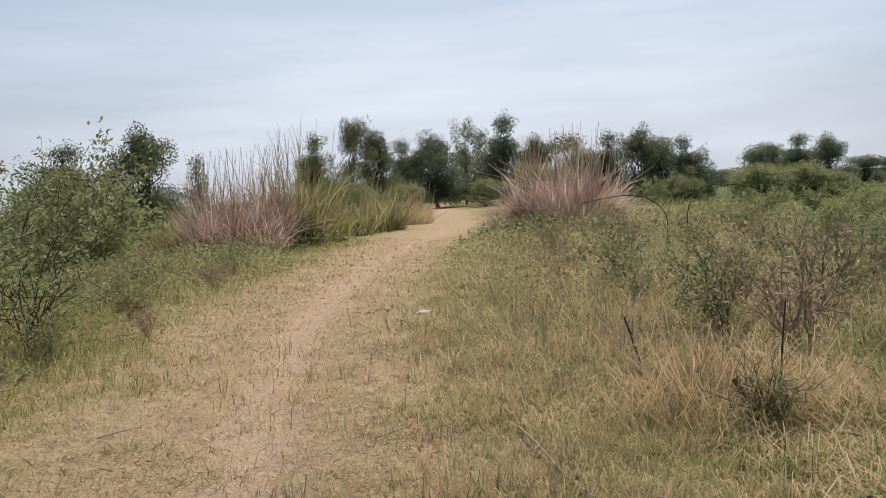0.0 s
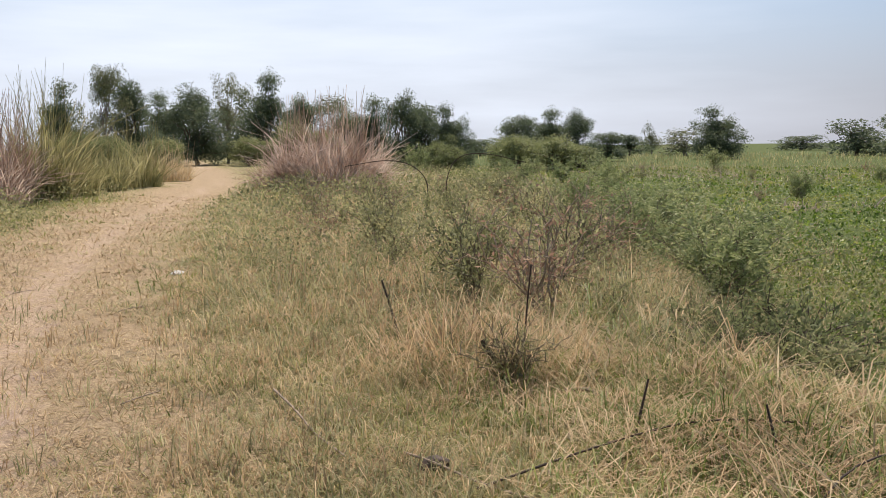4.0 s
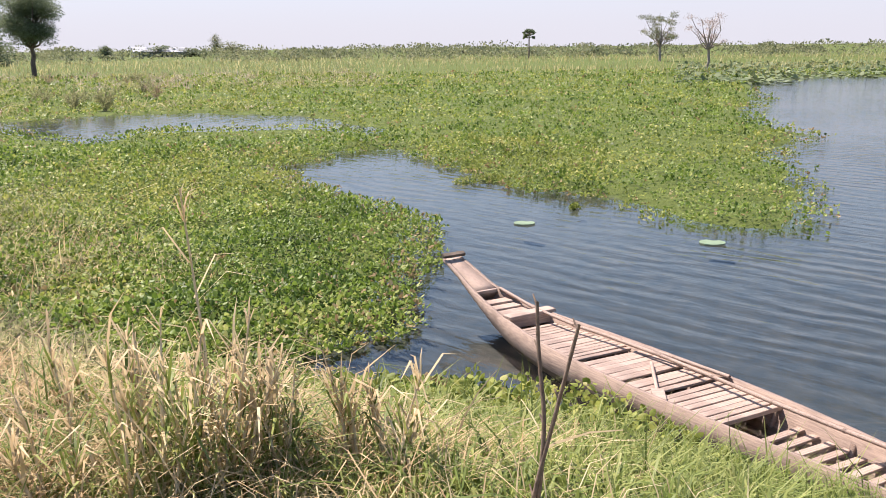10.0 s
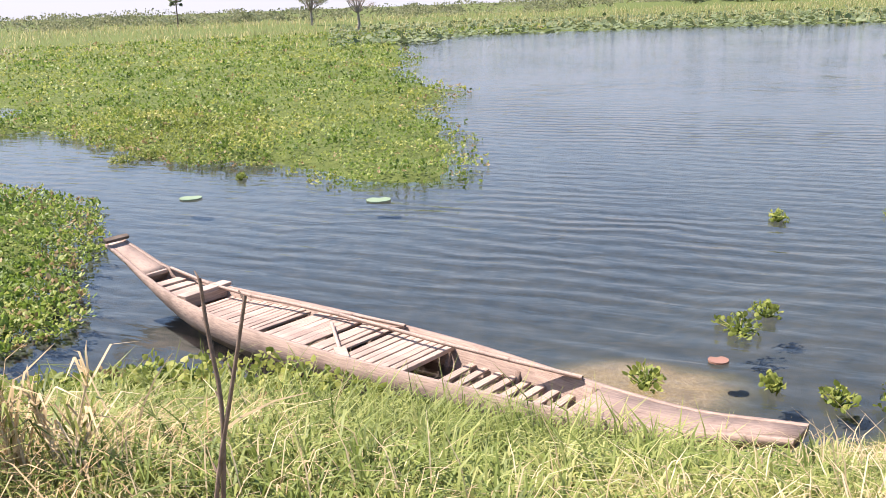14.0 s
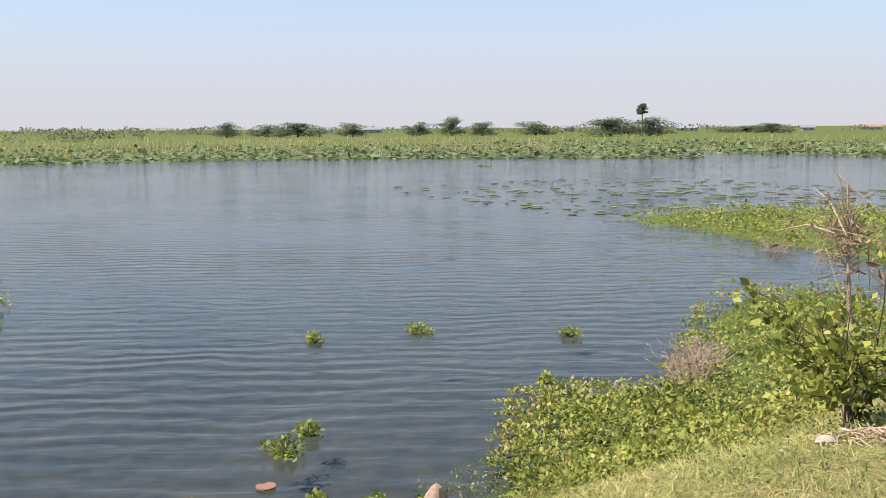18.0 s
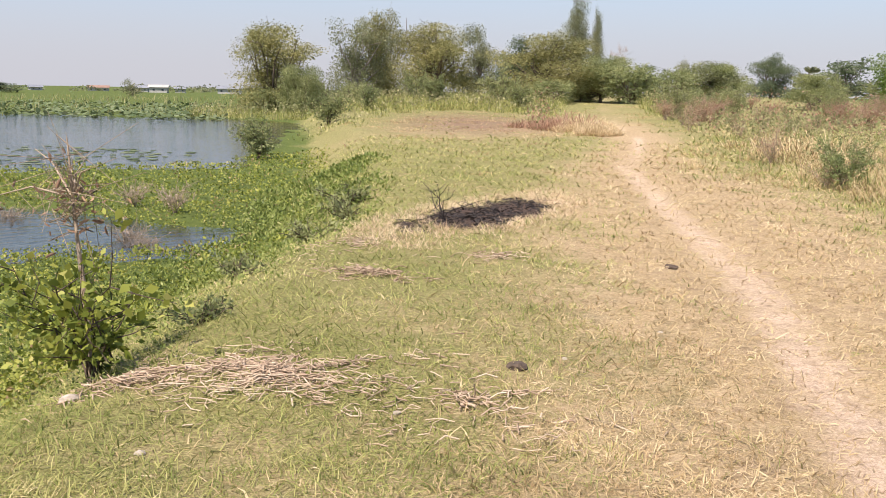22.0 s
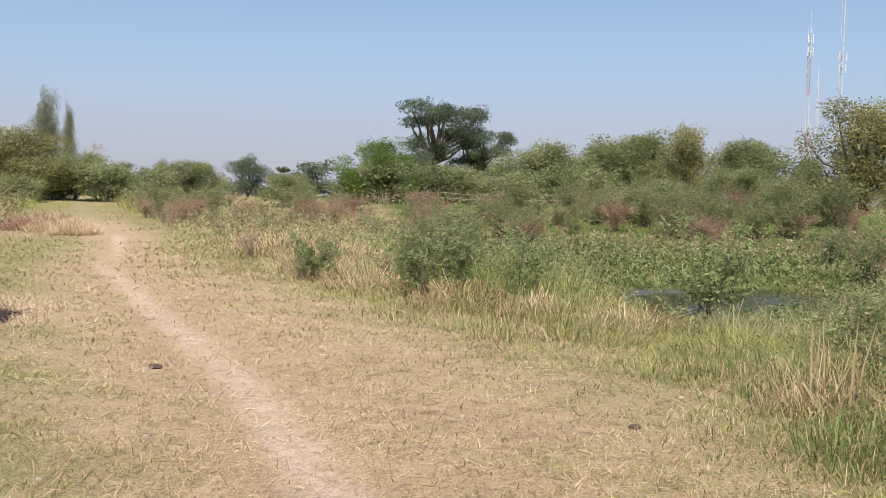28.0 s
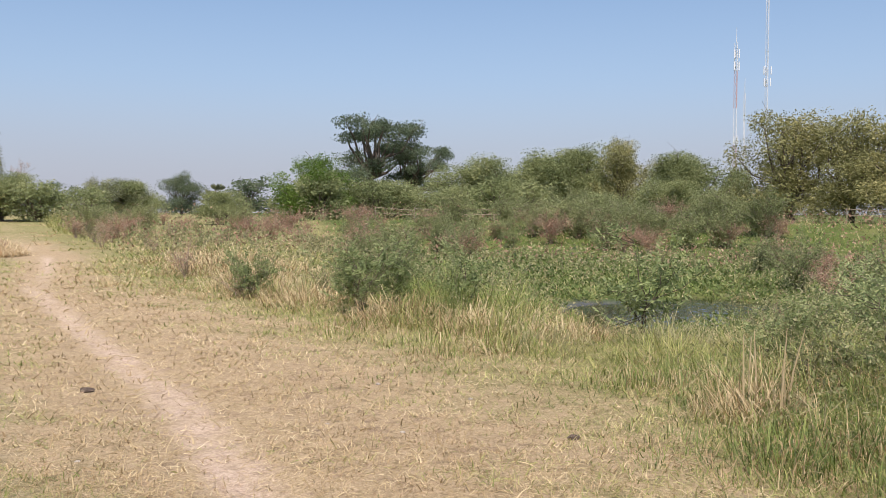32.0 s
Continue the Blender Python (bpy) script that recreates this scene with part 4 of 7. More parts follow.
for lo, hi, material, label in ((-9, 0.0, M_GRASS, "short yellow-green grass on the embankment"), (0.0, 0.4, M_DRYTURF, "short dry brownish grass on the embankment"), (0.4, 9, M_STRAW, "short bleached grass on the embankment")):
    q = (tone >= lo) & (tone < hi)
    near = q & (r < 6.5)
    stuff("turf", arcs(P[near] + (0, 0, 0.004), hgt[near] * 1.3, 0.0040 * far[near], rng.uniform(0.0, 1.2, near.sum()), rng.uniform(0.0, 0.5, near.sum()), rng, 2), material, label, "grass")
    q &= r >= 6.5
    stuff("turf", blades(P[q], hgt[q] * 1.2, 0.0055 * far[q], 0.97, rng, 0.6, None, True), material, label, "grass")
# lying straw on and beside the track
x, y, r, u, rng = turf_at(110000, 30, 52)
ring = np.exp(-((ash_at(x, y) + 0.22) * 4.5) ** 2)
keep = bank_top(x, y) & (rng.uniform(0, 1, len(x)) < 0.15 + 0.6 * np.exp(-((u / 2.4) ** 2)) * (0.7 + 0.5 * wobble(x, y, 2.3, 8)) + ring) & (ash_at(x, y) < 0.05)
x, y, r = x[keep], y[keep], r[keep]
far = np.clip(r / 5, 1, 6)
stuff("dry_grass", arcs(on_ground(x, y, 0.002), rng.uniform(0.04, 0.12, len(x)) * far**0.4, 0.0046 * far, rng.uniform(0.1, 0.9, len(x)), rng.uniform(0.1, 0.7, len(x)), rng, 2), M_STRAW, "flattened dry straw-coloured grass along the track", "dry grass")


def hummocks(cx, cy, radius, high, per, seed, mix, width=0.0042, near=13.0):
    """Heaps of bowed stems and small leaves, each of one colour of the mix (material, share, label)."""
    rng = np.random.default_rng(seed)
    r = np.hypot(cx, cy)
    pick = rng.uniform(0, 1, len(cx))
    lo = 0.0
    for material, share, label, name in mix:
        q = (pick >= lo) & (pick < lo + share)
        lo += share
        for sel, pieces, k in ((q & (r < near), 4, per), (q & (r >= near), 2, max(8, per // 2))):
            if not sel.any():
                continue
            i = np.repeat(np.nonzero(sel)[0], k)
            a, d = rng.uniform(0, 6.28, len(i)), np.sqrt(rng.uniform(0, 1, len(i)))
            px, py = cx[i] + np.cos(a) * d * radius[i], cy[i] + np.sin(a) * d * radius[i]
            h = high[i] * (1 - 0.5 * d) * rng.uniform(0.6, 1.25, len(i))
            far = np.clip(r[i] / 6, 1, 5)
            P = on_ground(px, py, -0.02)
            e = rng.uniform(0.55, 1.45, len(i))
            stuff(name, arcs(P, h * 1.35, width * far * rng.uniform(0.6, 1.5, len(i)), e, rng.uniform(0.35, 0.95, len(i)), rng, pieces, a + rng.normal(size=len(i)) * 1.1), material, label, "weeds")


# knee-high weeds on the north-east bank and at its foot
def weed_height(x, y):
    u = across(x, y)
    return smooth01(0.9, 2.8, u) * smooth01(4.2, 9.0, y) * (0.66 + 0.25 * wobble(x, y, 0.9, 3) + 0.2 * wobble(x, y, 2.6, 1))


def leafy(x, y, r, high, size, rng, flat=0.2):
    """Small leaves through the depth of a weed patch."""
    P = on_ground(x, y)
    P[:, 2] += high * rng.uniform(0.15, 1.0, len(x)) ** 0.7
    return leaf_quads(P, rng.normal(size=P.shape) + (0, 0, 0.3), size * rng.uniform(0.6, 1.4, len(x)), rng, 0.45, flat)


x, y, r = spread(13000, 4.2, 60, -66, 2, rng)
s, tall = np.interp(y, SHORE_Y, SHORE_X), weed_height(x, y)
keep = (across(x, y) > 0.9) & (in_water(x, y) < -0.6) & (x - s < 3.0) & (rng.uniform(0, 1, len(x)) < 0.3 + tall)
x, y, r, tall = x[keep], y[keep], r[keep], tall[keep]
far = np.clip(r / 7, 1, 5)
which = rng.uniform(0, 1, len(x))
for lo, hi, material, label in ((0, 0.32, M_REED, "tangled knee-high green weeds on the bank"), (0.32, 0.6, M_WEED, "yellowing weeds on the bank"), (0.6, 1.01, M_TANGLE, "dry stalks among the bank weeds")):
    q = (which >= lo) & (which < hi)
    stuff("weeds", tufts(x[q], y[q], r[q], 7, 0.16 * far[q]**0.6, (0.14 + 0.75 * tall[q]) * rng.uniform(0.6, 1.3, q.sum()), 0.0075 * far[q], 0.95, rng, 0.9, 11), material, label, "weeds")
x, y, r = spread(150000, 5.0, 55, -60, 0, rng)
s, tall = np.interp(y, SHORE_Y, SHORE_X), weed_height(x, y)
keep = (in_water(x, y) < -0.6) & (x - s < 3.0) & (rng.uniform(0, 1, len(x)) < tall * 1.3 * (0.55 + 0.45 * wobble(x, y, 1.7, 8)))
x, y, r, tall = x[keep], y[keep], r[keep], tall[keep]
stuff("weed_leaves", leafy(x, y, r, 0.15 + 0.75 * tall, 0.026 * np.clip(r / 7, 1, 4), rng), M_WEEDLEAF, "small green leaves of the bank weeds", "weeds")

# bowed heaps of weed stems over the north bank
rngh = np.random.default_rng(611)
x, y, r = spread(900, 4.6, 40, -64, 3, rngh)
tall = weed_height(x, y)
keep = (in_water(x, y) < -0.7) & (x - np.interp(y, SHORE_Y, SHORE_X) < 1.5) & (across(x, y) > 1.0) & (rngh.uniform(-0.1, 0.9, len(x)) < tall + 0.12)
x, y, r, tall = x[keep], y[keep], r[keep], tall[keep]
hummocks(x, y, rngh.uniform(0.25, 0.55, len(x)) * np.clip(r / 9, 1, 2), 0.2 + 0.85 * tall * rngh.uniform(0.5, 1.35, len(x)), 75, 612,
         ((M_WEED, 0.34, "grey-green weed stems bowed over the bank", "weeds"), (M_TANGLE, 0.24, "dry brown weed stems bowed over the bank", "weeds"), (M_PALESTRAW, 0.16, "bleached weed stems among the green", "weeds"), (M_LUSH, 0.26, "fresh green weed stems on the bank", "weeds")))

# grass strip along the west side of the track, rising to the thicket
EDGE_Y = [-60, -26, -16, -11, -9, -7, -5, 0, 6, 9, 15, 24, 60]
EDGE_X = [-3, -1.6, -2.4, -3.0, -3.4, -4.0, -3.0, -3.0, -1.8, -1.5, -1.4, -1.4, -1.6]


def thicket_height(x, y):
    az = np.degrees(np.arctan2(-x, y))
    gap = 1 - 0.85 * smooth01(141, 146, az) * smooth01(159, 153, az) * smooth01(8, 10, np.hypot(x, y)) * smooth01(20, 17, np.hypot(x, y))
    return smooth01(-0.3, 2.2, np.interp(y, EDGE_Y, EDGE_X) - across(x, y) + 0.9 * wobble(x, y, 0.55, 3) + 0.4 * wobble(x, y, 1.9, 1)) * (0.7 + 0.22 * wobble(x, y, 0.8, 6) + 0.2 * wobble(x, y, 2.3, 2)) * gap * np.where(y > 0, 0.75, 1.0)


def thicket_edge(az0, az1, clumps, leaf_count, seed):
    rng = np.random.default_rng(seed)
    x, y, r = spread(clumps, 5.0, 62, az0, az1, rng)
    tall = thicket_height(x, y)
    keep = (across(x, y) < np.interp(y, EDGE_Y, EDGE_X) + 0.3 + 0.9 * wobble(x, y, 0.55, 3) + 0.4 * wobble(x, y, 1.9, 1)) & (in_water(x, y) < -0.3) & (rng.uniform(0, 1, len(x)) < 0.35 + tall)
    x, y, r, tall = x[keep], y[keep], r[keep], tall[keep]
    far = np.clip(r / 8, 1, 5)
    pick = rng.uniform(0, 1, len(x)) + 0.35 * wobble(x, y, 0.6, 9)
    for lo, hi, material, label in ((-9, 0.35, M_GRASS, "tall yellow-green grass at the thicket's edge"), (0.35, 0.72, M_LUSH, "fresh green grass at the thicket's edge"), (0.72, 9, M_STRAW, "tall dry yellow grass at the thicket's edge")):
        q = (pick >= lo) & (pick < hi)
        stuff("tall_grass", tufts(x[q], y[q], r[q], 7, 0.17 * far[q]**0.6, (0.12 + 0.75 * tall[q]) * rng.uniform(0.55, 1.35, q.sum()), 0.0058 * far[q], 0.98, rng, 1.0, 18), material, label, "grass")
    x, y, r = spread(leaf_count, 6.0, 52, az0, az1, rng)
    tall = thicket_height(x, y)
    keep = (in_water(x, y) < -0.3) & (rng.uniform(0, 1, len(x)) < tall * 1.2 * (0.5 + 0.6 * wobble(x, y, 1.1, 8)))
    x, y, r, tall = x[keep], y[keep], r[keep], tall[keep]
    stuff("weed_leaves", leafy(x, y, r, 0.15 + 0.9 * tall, 0.022 * np.clip(r / 7, 1, 5), rng), M_WEED if az0 > 100 else M_WEEDLEAF, "small green leaves of the thicket weeds", "weeds")


thicket_edge(126, 188, 15000, 90000, 41)
thicket_edge(-1, 34, 10000, 110000, 42)
for az0, az1, seed in ((126, 190, 621), (-1, 36, 631)):
    rngh = np.random.default_rng(seed)
    x, y, r = spread(640, 4.4, 42, az0, az1, rngh)
    tall = thicket_height(x, y)
    keep = (across(x, y) < np.interp(y, EDGE_Y, EDGE_X) + 0.5) & (in_water(x, y) < -0.5) & (rngh.uniform(0, 1, len(x)) < 0.3 + tall)
    x, y, r, tall = x[keep], y[keep], r[keep], tall[keep]
    hummocks(x, y, rngh.uniform(0.25, 0.6, len(x)) * np.clip(r / 9, 1, 2), 0.25 + 0.62 * tall * rngh.uniform(0.6, 1.35, len(x)), 70, seed + 1,
             ((M_STRAW, 0.24, "dry yellow grass stems bowed over at the thicket", "tall_grass"), (M_GRASS, 0.3, "yellow-green grass stems at the thicket", "tall_grass"), (M_LUSH, 0.3, "fresh green stems at the thicket", "tall_grass"), (M_PALESTRAW, 0.16, "bleached grass stems at the thicket", "tall_grass")))

# lush grass on the bank above the boat, straw-mixed to the north of it
x, y = rng.uniform(2.0, 5.6, 4400), rng.uniform(-2.1, 2.4, 4400)
s = np.interp(y, SHORE_Y, SHORE_X)
keep = (x < s - 0.05) & (x - 1.8 > 0.3 * np.abs(y)) & (in_water(x, y) < 0.0)
x, y = x[keep], y[keep]
hgt = (0.12 + 0.22 * smooth01(2.4, 3.6, x) + 0.14 * smooth01(3.8, 4.8, x)) * (0.35 + 0.65 * smooth01(-1.9, -0.7, y))
stuff("bank_grass", tufts(x, y, np.hypot(x, y), 7, 0.07, hgt * rng.uniform(0.7, 1.35, len(x)), rng.uniform(0.007, 0.015, len(x)), 0.92, rng, 0.95), M_LUSH, "lush bright green grass on the bank above the boat", "grass")
x, y = x[::6], y[::6]
stuff("bank_grass", tufts(x, y, np.hypot(x, y), 4, 0.08, 0.34, 0.006, 0.95, rng, 0.6), M_PALESTRAW, "dry stalks among the lush bank grass", "grass")
x, y = rng.uniform(1.0, 4.9, 17000), rng.uniform(0.7, 5.8, 17000)
keep = (rng.uniform(0, 1, len(x)) < smooth01(3.2, 5.4, x + y + 0.6 * wobble(x, y, 1.5)) * smooth01(1.3, 2.3, x + 0.3 * wobble(x, y, 2.0, 3))) & (x < np.interp(y, SHORE_Y, SHORE_X) - 0.2) & (rng.uniform(-0.75, 0.35, len(x)) < wobble(x, y, 1.8, 4))
x, y = x[keep], y[keep]
lift = rng.uniform(0.0, 0.10, len(x))
stuff("cut_reeds", blades(on_ground(x, y, 0.01) + np.stack([0 * x, 0 * x, lift], 1), rng.uniform(0.12, 0.5, len(x)), rng.uniform(0.0035, 0.0075, len(x)), 1.0, rng, 0.45), M_TANGLE, "flattened dry reed stems on the bank", "dry reeds")
x, y = x[::3], y[::3]
stuff("bank_grass", tufts(x, y, np.hypot(x, y), 5, 0.09, rng.uniform(0.1, 0.42, len(x)), 0.0085, 0.85, rng, 0.9), M_LUSH, "green grass growing through the dry reeds", "grass")


M_BROWNLEAF = leaf_mat("browned_leaf", [(0.0, (0.13, 0.085, 0.04)), (0.5, (0.32, 0.23, 0.11)), (1.0, (0.58, 0.46, 0.27))], 0.7, 0.3, 1.5)


def mats(n, r0, r1, az0, az1, size, tall, material, label, name="water_hyacinth", seed=1, margin=0.2, where=None):
    rng = np.random.default_rng(seed)
    x, y, r = spread(n, r0, r1, az0, az1, rng)
    s = np.interp(y, SHORE_Y, SHORE_X)
    wet = in_water(x, y)
    keep = (wet < margin) & (x - s > -1.0)
    if where is not None:
        keep &= where(x, y, r)
    x, y, r, wet = x[keep], y[keep], r[keep], wet[keep]
    far = np.clip(r / 15, 1, 9) ** 0.78
    bump = 0.6 + 0.4 * wobble(x, y, 1.1, seed) + 0.3 * wobble(x, y, 4.0, seed)
    lift = rng.uniform(0.1, 1, len(x)) * tall * bump * (0.15 + 0.85 * smooth01(0.4, -1.2, wet)) + 0.02
    P = np.stack([x, y, np.maximum(ground_z(x, y), WATER_Z) + np.maximum(lift, 0.01)], 1)
    D = rng.normal(size=(len(x), 3)) + np.array([0, 0, 0.45])
    sz, close = size * far * rng.uniform(0.45, 1.35, len(x)), r < 13
    if close.any():
        stuff(name, leaves(P[close], D[close], sz[close], rng, 0.62, 0.14, 0.35), material, label, "water plants")
    if (~close).any():
        stuff(name, leaf_quads(P[~close], D[~close], sz[~close], rng, 0.7, 0.35), material, label, "water plants")


def rosettes(n, r0, r1, az0, az1, leaf, tall, seed, k=7, margin=0.15, where=None, name="water_hyacinth", materials=None, labels=None, yellow=0.0):
    """Plants of k round leaves on stalks that spread from one heart, taller and lower by patches."""
    rng = np.random.default_rng(seed)
    x, y, r = spread(n, r0, r1, az0, az1, rng)
    wet = in_water(x, y)
    keep = (wet < margin) & (x - np.interp(y, SHORE_Y, SHORE_X) > -0.9)
    if where is not None:
        keep &= where(x, y, r)
    x, y, r, wet = x[keep], y[keep], r[keep], wet[keep]
    far = np.clip(r / 13, 1, 9) ** 0.75
    vigour = np.clip(0.62 + 0.42 * wobble(x, y, 0.9, seed) + 0.42 * wobble(x, y, 2.9, seed + 1), 0.1, 1.5) * (0.35 + 0.65 * smooth01(0.3, -0.9, wet))
    kind = 0.6 * wobble(x, y, 0.21, 4) + 0.55 * wobble(x, y, 0.75, seed) + rng.normal(size=len(x)) * 0.18 + yellow
    kind = np.where(rng.uniform(0, 1, len(x)) < 0.03 + 0.14 * smooth01(-0.9, 0.2, wet), 9.0, kind)
    z0 = np.maximum(ground_z(x, y), WATER_Z)
    i = np.repeat(np.arange(len(x)), k)
    m = len(i)
    az, tilt = rng.uniform(0, 6.28, m), rng.uniform(0.1, 1.25, m)
    reach = tall * vigour[i] * rng.uniform(0.35, 1.0, m)
    out = np.stack([np.cos(az), np.sin(az), 0 * az], 1)
    P = np.stack([x[i], y[i], z0[i] + 0.015], 1) + out * (reach * np.sin(tilt) * far[i] ** 0.7)[:, None] + np.array([0, 0, 1.0]) * (reach * np.cos(tilt))[:, None]
    D = out * np.sin(tilt)[:, None] + np.array([0, 0, 0.55]) + rng.normal(size=(m, 3)) * 0.4
    sz = leaf * far[i] * rng.uniform(0.55, 1.25, m) * (0.75 + 0.35 * vigour[i])
    close = r[i] < 14
    for lo, hi, material, label in ((-9, 0.22, materials[0], labels[0]), (0.22, 8, materials[1], labels[1]), (8, 10, M_BROWNLEAF, "browned dead leaves in the floating mat")):
        q = (kind[i] >= lo) & (kind[i] < hi)
        for near, make, wide in ((q & close, leaves, 0.74), (q & ~close, leaf_quads, 0.78)):
            if near.any():
                stuff(name if hi < 9 else "dead_leaves", make(P[near], D[near], sz[near], rng, wide, flat=0.7), material, label, "water plants")


MAT = (M_HYACINTH, M_YELLOWMAT)
rosettes(17500, 5.2, 24, -80, -22, 0.054, 0.29, 3, 7, materials=MAT, labels=("dense vivid green water hyacinth mat", "yellowing water hyacinth in the mat"))
rosettes(17500, 13, 90, -97, -8, 0.054, 0.26, 4, 6, materials=MAT, labels=("broad green water hyacinth mat across the marsh", "yellow-green water hyacinth across the marsh"), yellow=0.12)
rosettes(12500, 5.6, 34, -160, -112, 0.044, 0.27, 5, 7, 0.05, lambda x, y, r: (y < -3.35 + 0.4 * wobble(x, y, 2.0, 1)) & (wobble(x, y, 1.3, 6) + 0.5 * wobble(x, y, 3.4, 2) > -0.62), "shore_plants", (M_SHORE, M_YELLOWMAT), ("yellow-green broad-leaved plants on the shore", "yellowing broad-leaved plants on the shore"))
# a close carpet of small leaves under them
mats(30000, 5.2, 60, -95, -10, 0.05, 0.08, M_HYACINTH, "low carpet of small leaves under the hyacinth", "floating_leaves", seed=14, margin=0.1)
mats(14000, 5.6, 32, -158, -112, 0.04, 0.08, M_SHORE, "low carpet of small leaves on the shore", "floating_leaves", seed=16, margin=0.0, where=lambda x, y, r: y < -3.5)
# marsh beyond: thin rushes
x, y, r = spread(22000, 18, 170, -158, -8, rng)
keep = (in_water(x, y) < -0.3) & (x - np.interp(y, SHORE_Y, SHORE_X) > 0.5) & (rng.uniform(0, 1, len(x)) < 0.03 + 0.9 * smooth01(45, 85, r))
x, y, r = x[keep], y[keep], r[keep]
far = np.clip(r / 12, 1, 11)
stuff("marsh_rushes", blades(on_ground(x, y, -0.02), rng.uniform(0.25, 0.7, len(x)) * (1 + r / 150), 0.006 * far, 0.6, rng, 0.7), M_REED, "olive rushes over the far marsh", "rushes")
# pale reed heads along the far edge
x, y, r = spread(12000, 90, 175, -125, -25, rng)
keep = (wobble(x, y, 0.05, 2) > -0.3)
x, y = x[keep], y[keep]
stuff("marsh_reeds", blades(on_ground(x, y, -0.02), rng.uniform(0.35, 0.85, len(x)), 0.06, 0.6, rng, 0.6), M_REED, "pale brown reeds at the far side of the marsh", "reeds")
# lotus beyond the open water
rngl = np.random.default_rng(8)
x, y, r = spread(24000, 60, 150, -150, -84, rngl)
keep = (in_water(x, y) < 2.2) & ((in_water(x, y) > -40))
x, y, r = x[keep], y[keep], r[keep]
P = np.stack([x, y, np.maximum(ground_z(x, y), WATER_Z) + rngl.uniform(0.03, 0.24, len(x))], 1)
D = rngl.normal(size=(len(x), 3)) * np.array([1, 1, 0.35])
stuff("lotus", leaves(P, D, rngl.uniform(0.25, 0.52, len(x)), rngl, 0.95, 0.03, 0.9), M_LOTUS, "pale green lotus leaves along the far bank", "water plants")
# lily pads flat on the water
ca, sa_ = np.cos(np.arange(12) * np.pi / 6), np.sin(np.arange(12) * np.pi / 6)


def pads(px, py, pr, name, label, category="water plants", stuffed=True, material=None):
    V, F = [], []
    for n, (a, b, c) in enumerate(zip(px, py, pr)):
        z = WATER_Z + 0.006 + 0.004 * (n % 3)
        for h in (0.0, 0.012):
            V += [(a + c * ca[q] * (0.55 if q == 0 else 1), b + c * sa_[q], z + h + 0.01 * math.sin(q * 2.0 + n) * h * 60 * c) for q in range(12)]
        o = n * 24
        F += [tuple(range(o + 12, o + 24)), tuple(range(o + 11, o - 1, -1))]
    me = bpy.data.meshes.new(name)
    bm = bmesh.new()
    vs = [bm.verts.new(v) for v in V]
    for f in F:
        bm.faces.new([vs[q] for q in f])
    for n in range(len(px)):
        for q in range(12):
            k = (q + 1) % 12
            bm.faces.new((vs[n * 24 + q], vs[n * 24 + k], vs[n * 24 + 12 + k], vs[n * 24 + 12 + q]))
    bm.to_mesh(me)
    bm.free()
    me.materials.append(material or M_LOTUS)
    return tagged(new(name, me), label, category, kind="stuff" if stuffed else "")


M_BROWNPAD = leaf_mat("brown_pad", [(0.1, (0.16, 0.085, 0.06)), (0.9, (0.30, 0.17, 0.125))], 0.7, 0.1, 6.0)
M_PALEPAD = leaf_mat("pale_pad", [(0.1, (0.13, 0.19, 0.10)), (0.9, (0.24, 0.31, 0.19))], 0.5, 0.1, 3.0)
px, py = rngl.uniform(18, 36, 420), rngl.uniform(-31, -15, 420)
q = (in_water(px, py) > 0.3) & (rngl.uniform(0, 1, 420) < smooth01(36, 22, px) + 0.2)
pads(px[q], py[q], rngl.uniform(0.06, 0.22, q.sum()), "lily_pads", "scattered lily pads floating on the pond")
for a, b, c in ((12.4, 3.3, 0.15), (11.8, 0.75, 0.16)):
    pads([a], [b], [c], "lily_pad", "single pale green lily pad floating on the water", "lily pad", False, M_PALEPAD)
pads([5.96], [-1.85], [0.07], "lily_pad", "reddish brown lily pad floating near the shore", "lily pad", False, M_BROWNPAD)


def floating_clump(x, y, w, n, seed):
    rng = np.random.default_rng(seed)
    a, rr = rng.uniform(0, 6.28, n), np.sqrt(rng.uniform(0, 1, n)) * w
    P = np.stack([x + np.cos(a) * rr, y + np.sin(a) * rr * 0.6, WATER_Z + rng.uniform(0.0, 0.10, n) * (1 - rr / w * 0.6) + 0.01], 1)
    D = rng.normal(size=(n, 3)) + np.array([0, 0, 0.6])
    root = tagged(new("floating_hyacinth"), "small loose clump of water hyacinth on open water", "water plant", "floating clumps")
    put("foliage", leaves(P, D, rng.uniform(0.022, 0.055, n), rng, 0.75, 0.12, 0.5), M_YELLOWMAT, root)
    stems = [tube([(x, y, WATER_Z - 0.03), tuple(p)], [0.006, 0.004], 3) for p in P[::3]]
    put("stalk", joined(stems), M_HYACINTH, root)


for n, (x0, y0, w) in enumerate(((6.6, -2.2, 0.26), (6.9, -2.5, 0.16), (9.8, -4.95, 0.26), (8.75, -6.4, 0.18), (9.95, -3.7, 0.16), (5.65, -1.3, 0.2), (7.2, -5.0, 0.12), (16.0, 5.3, 0.5), (16.5, 5.0, 0.4), (13.8, 2.9, 0.12), (50, -30, 0.8), (5.25, -2.35, 0.16), (5.05, -2.65, 0.2), (5.5, -2.05, 0.1))):
    floating_clump(x0, y0, w, 90 if w < 0.3 else 160, 30 + n)


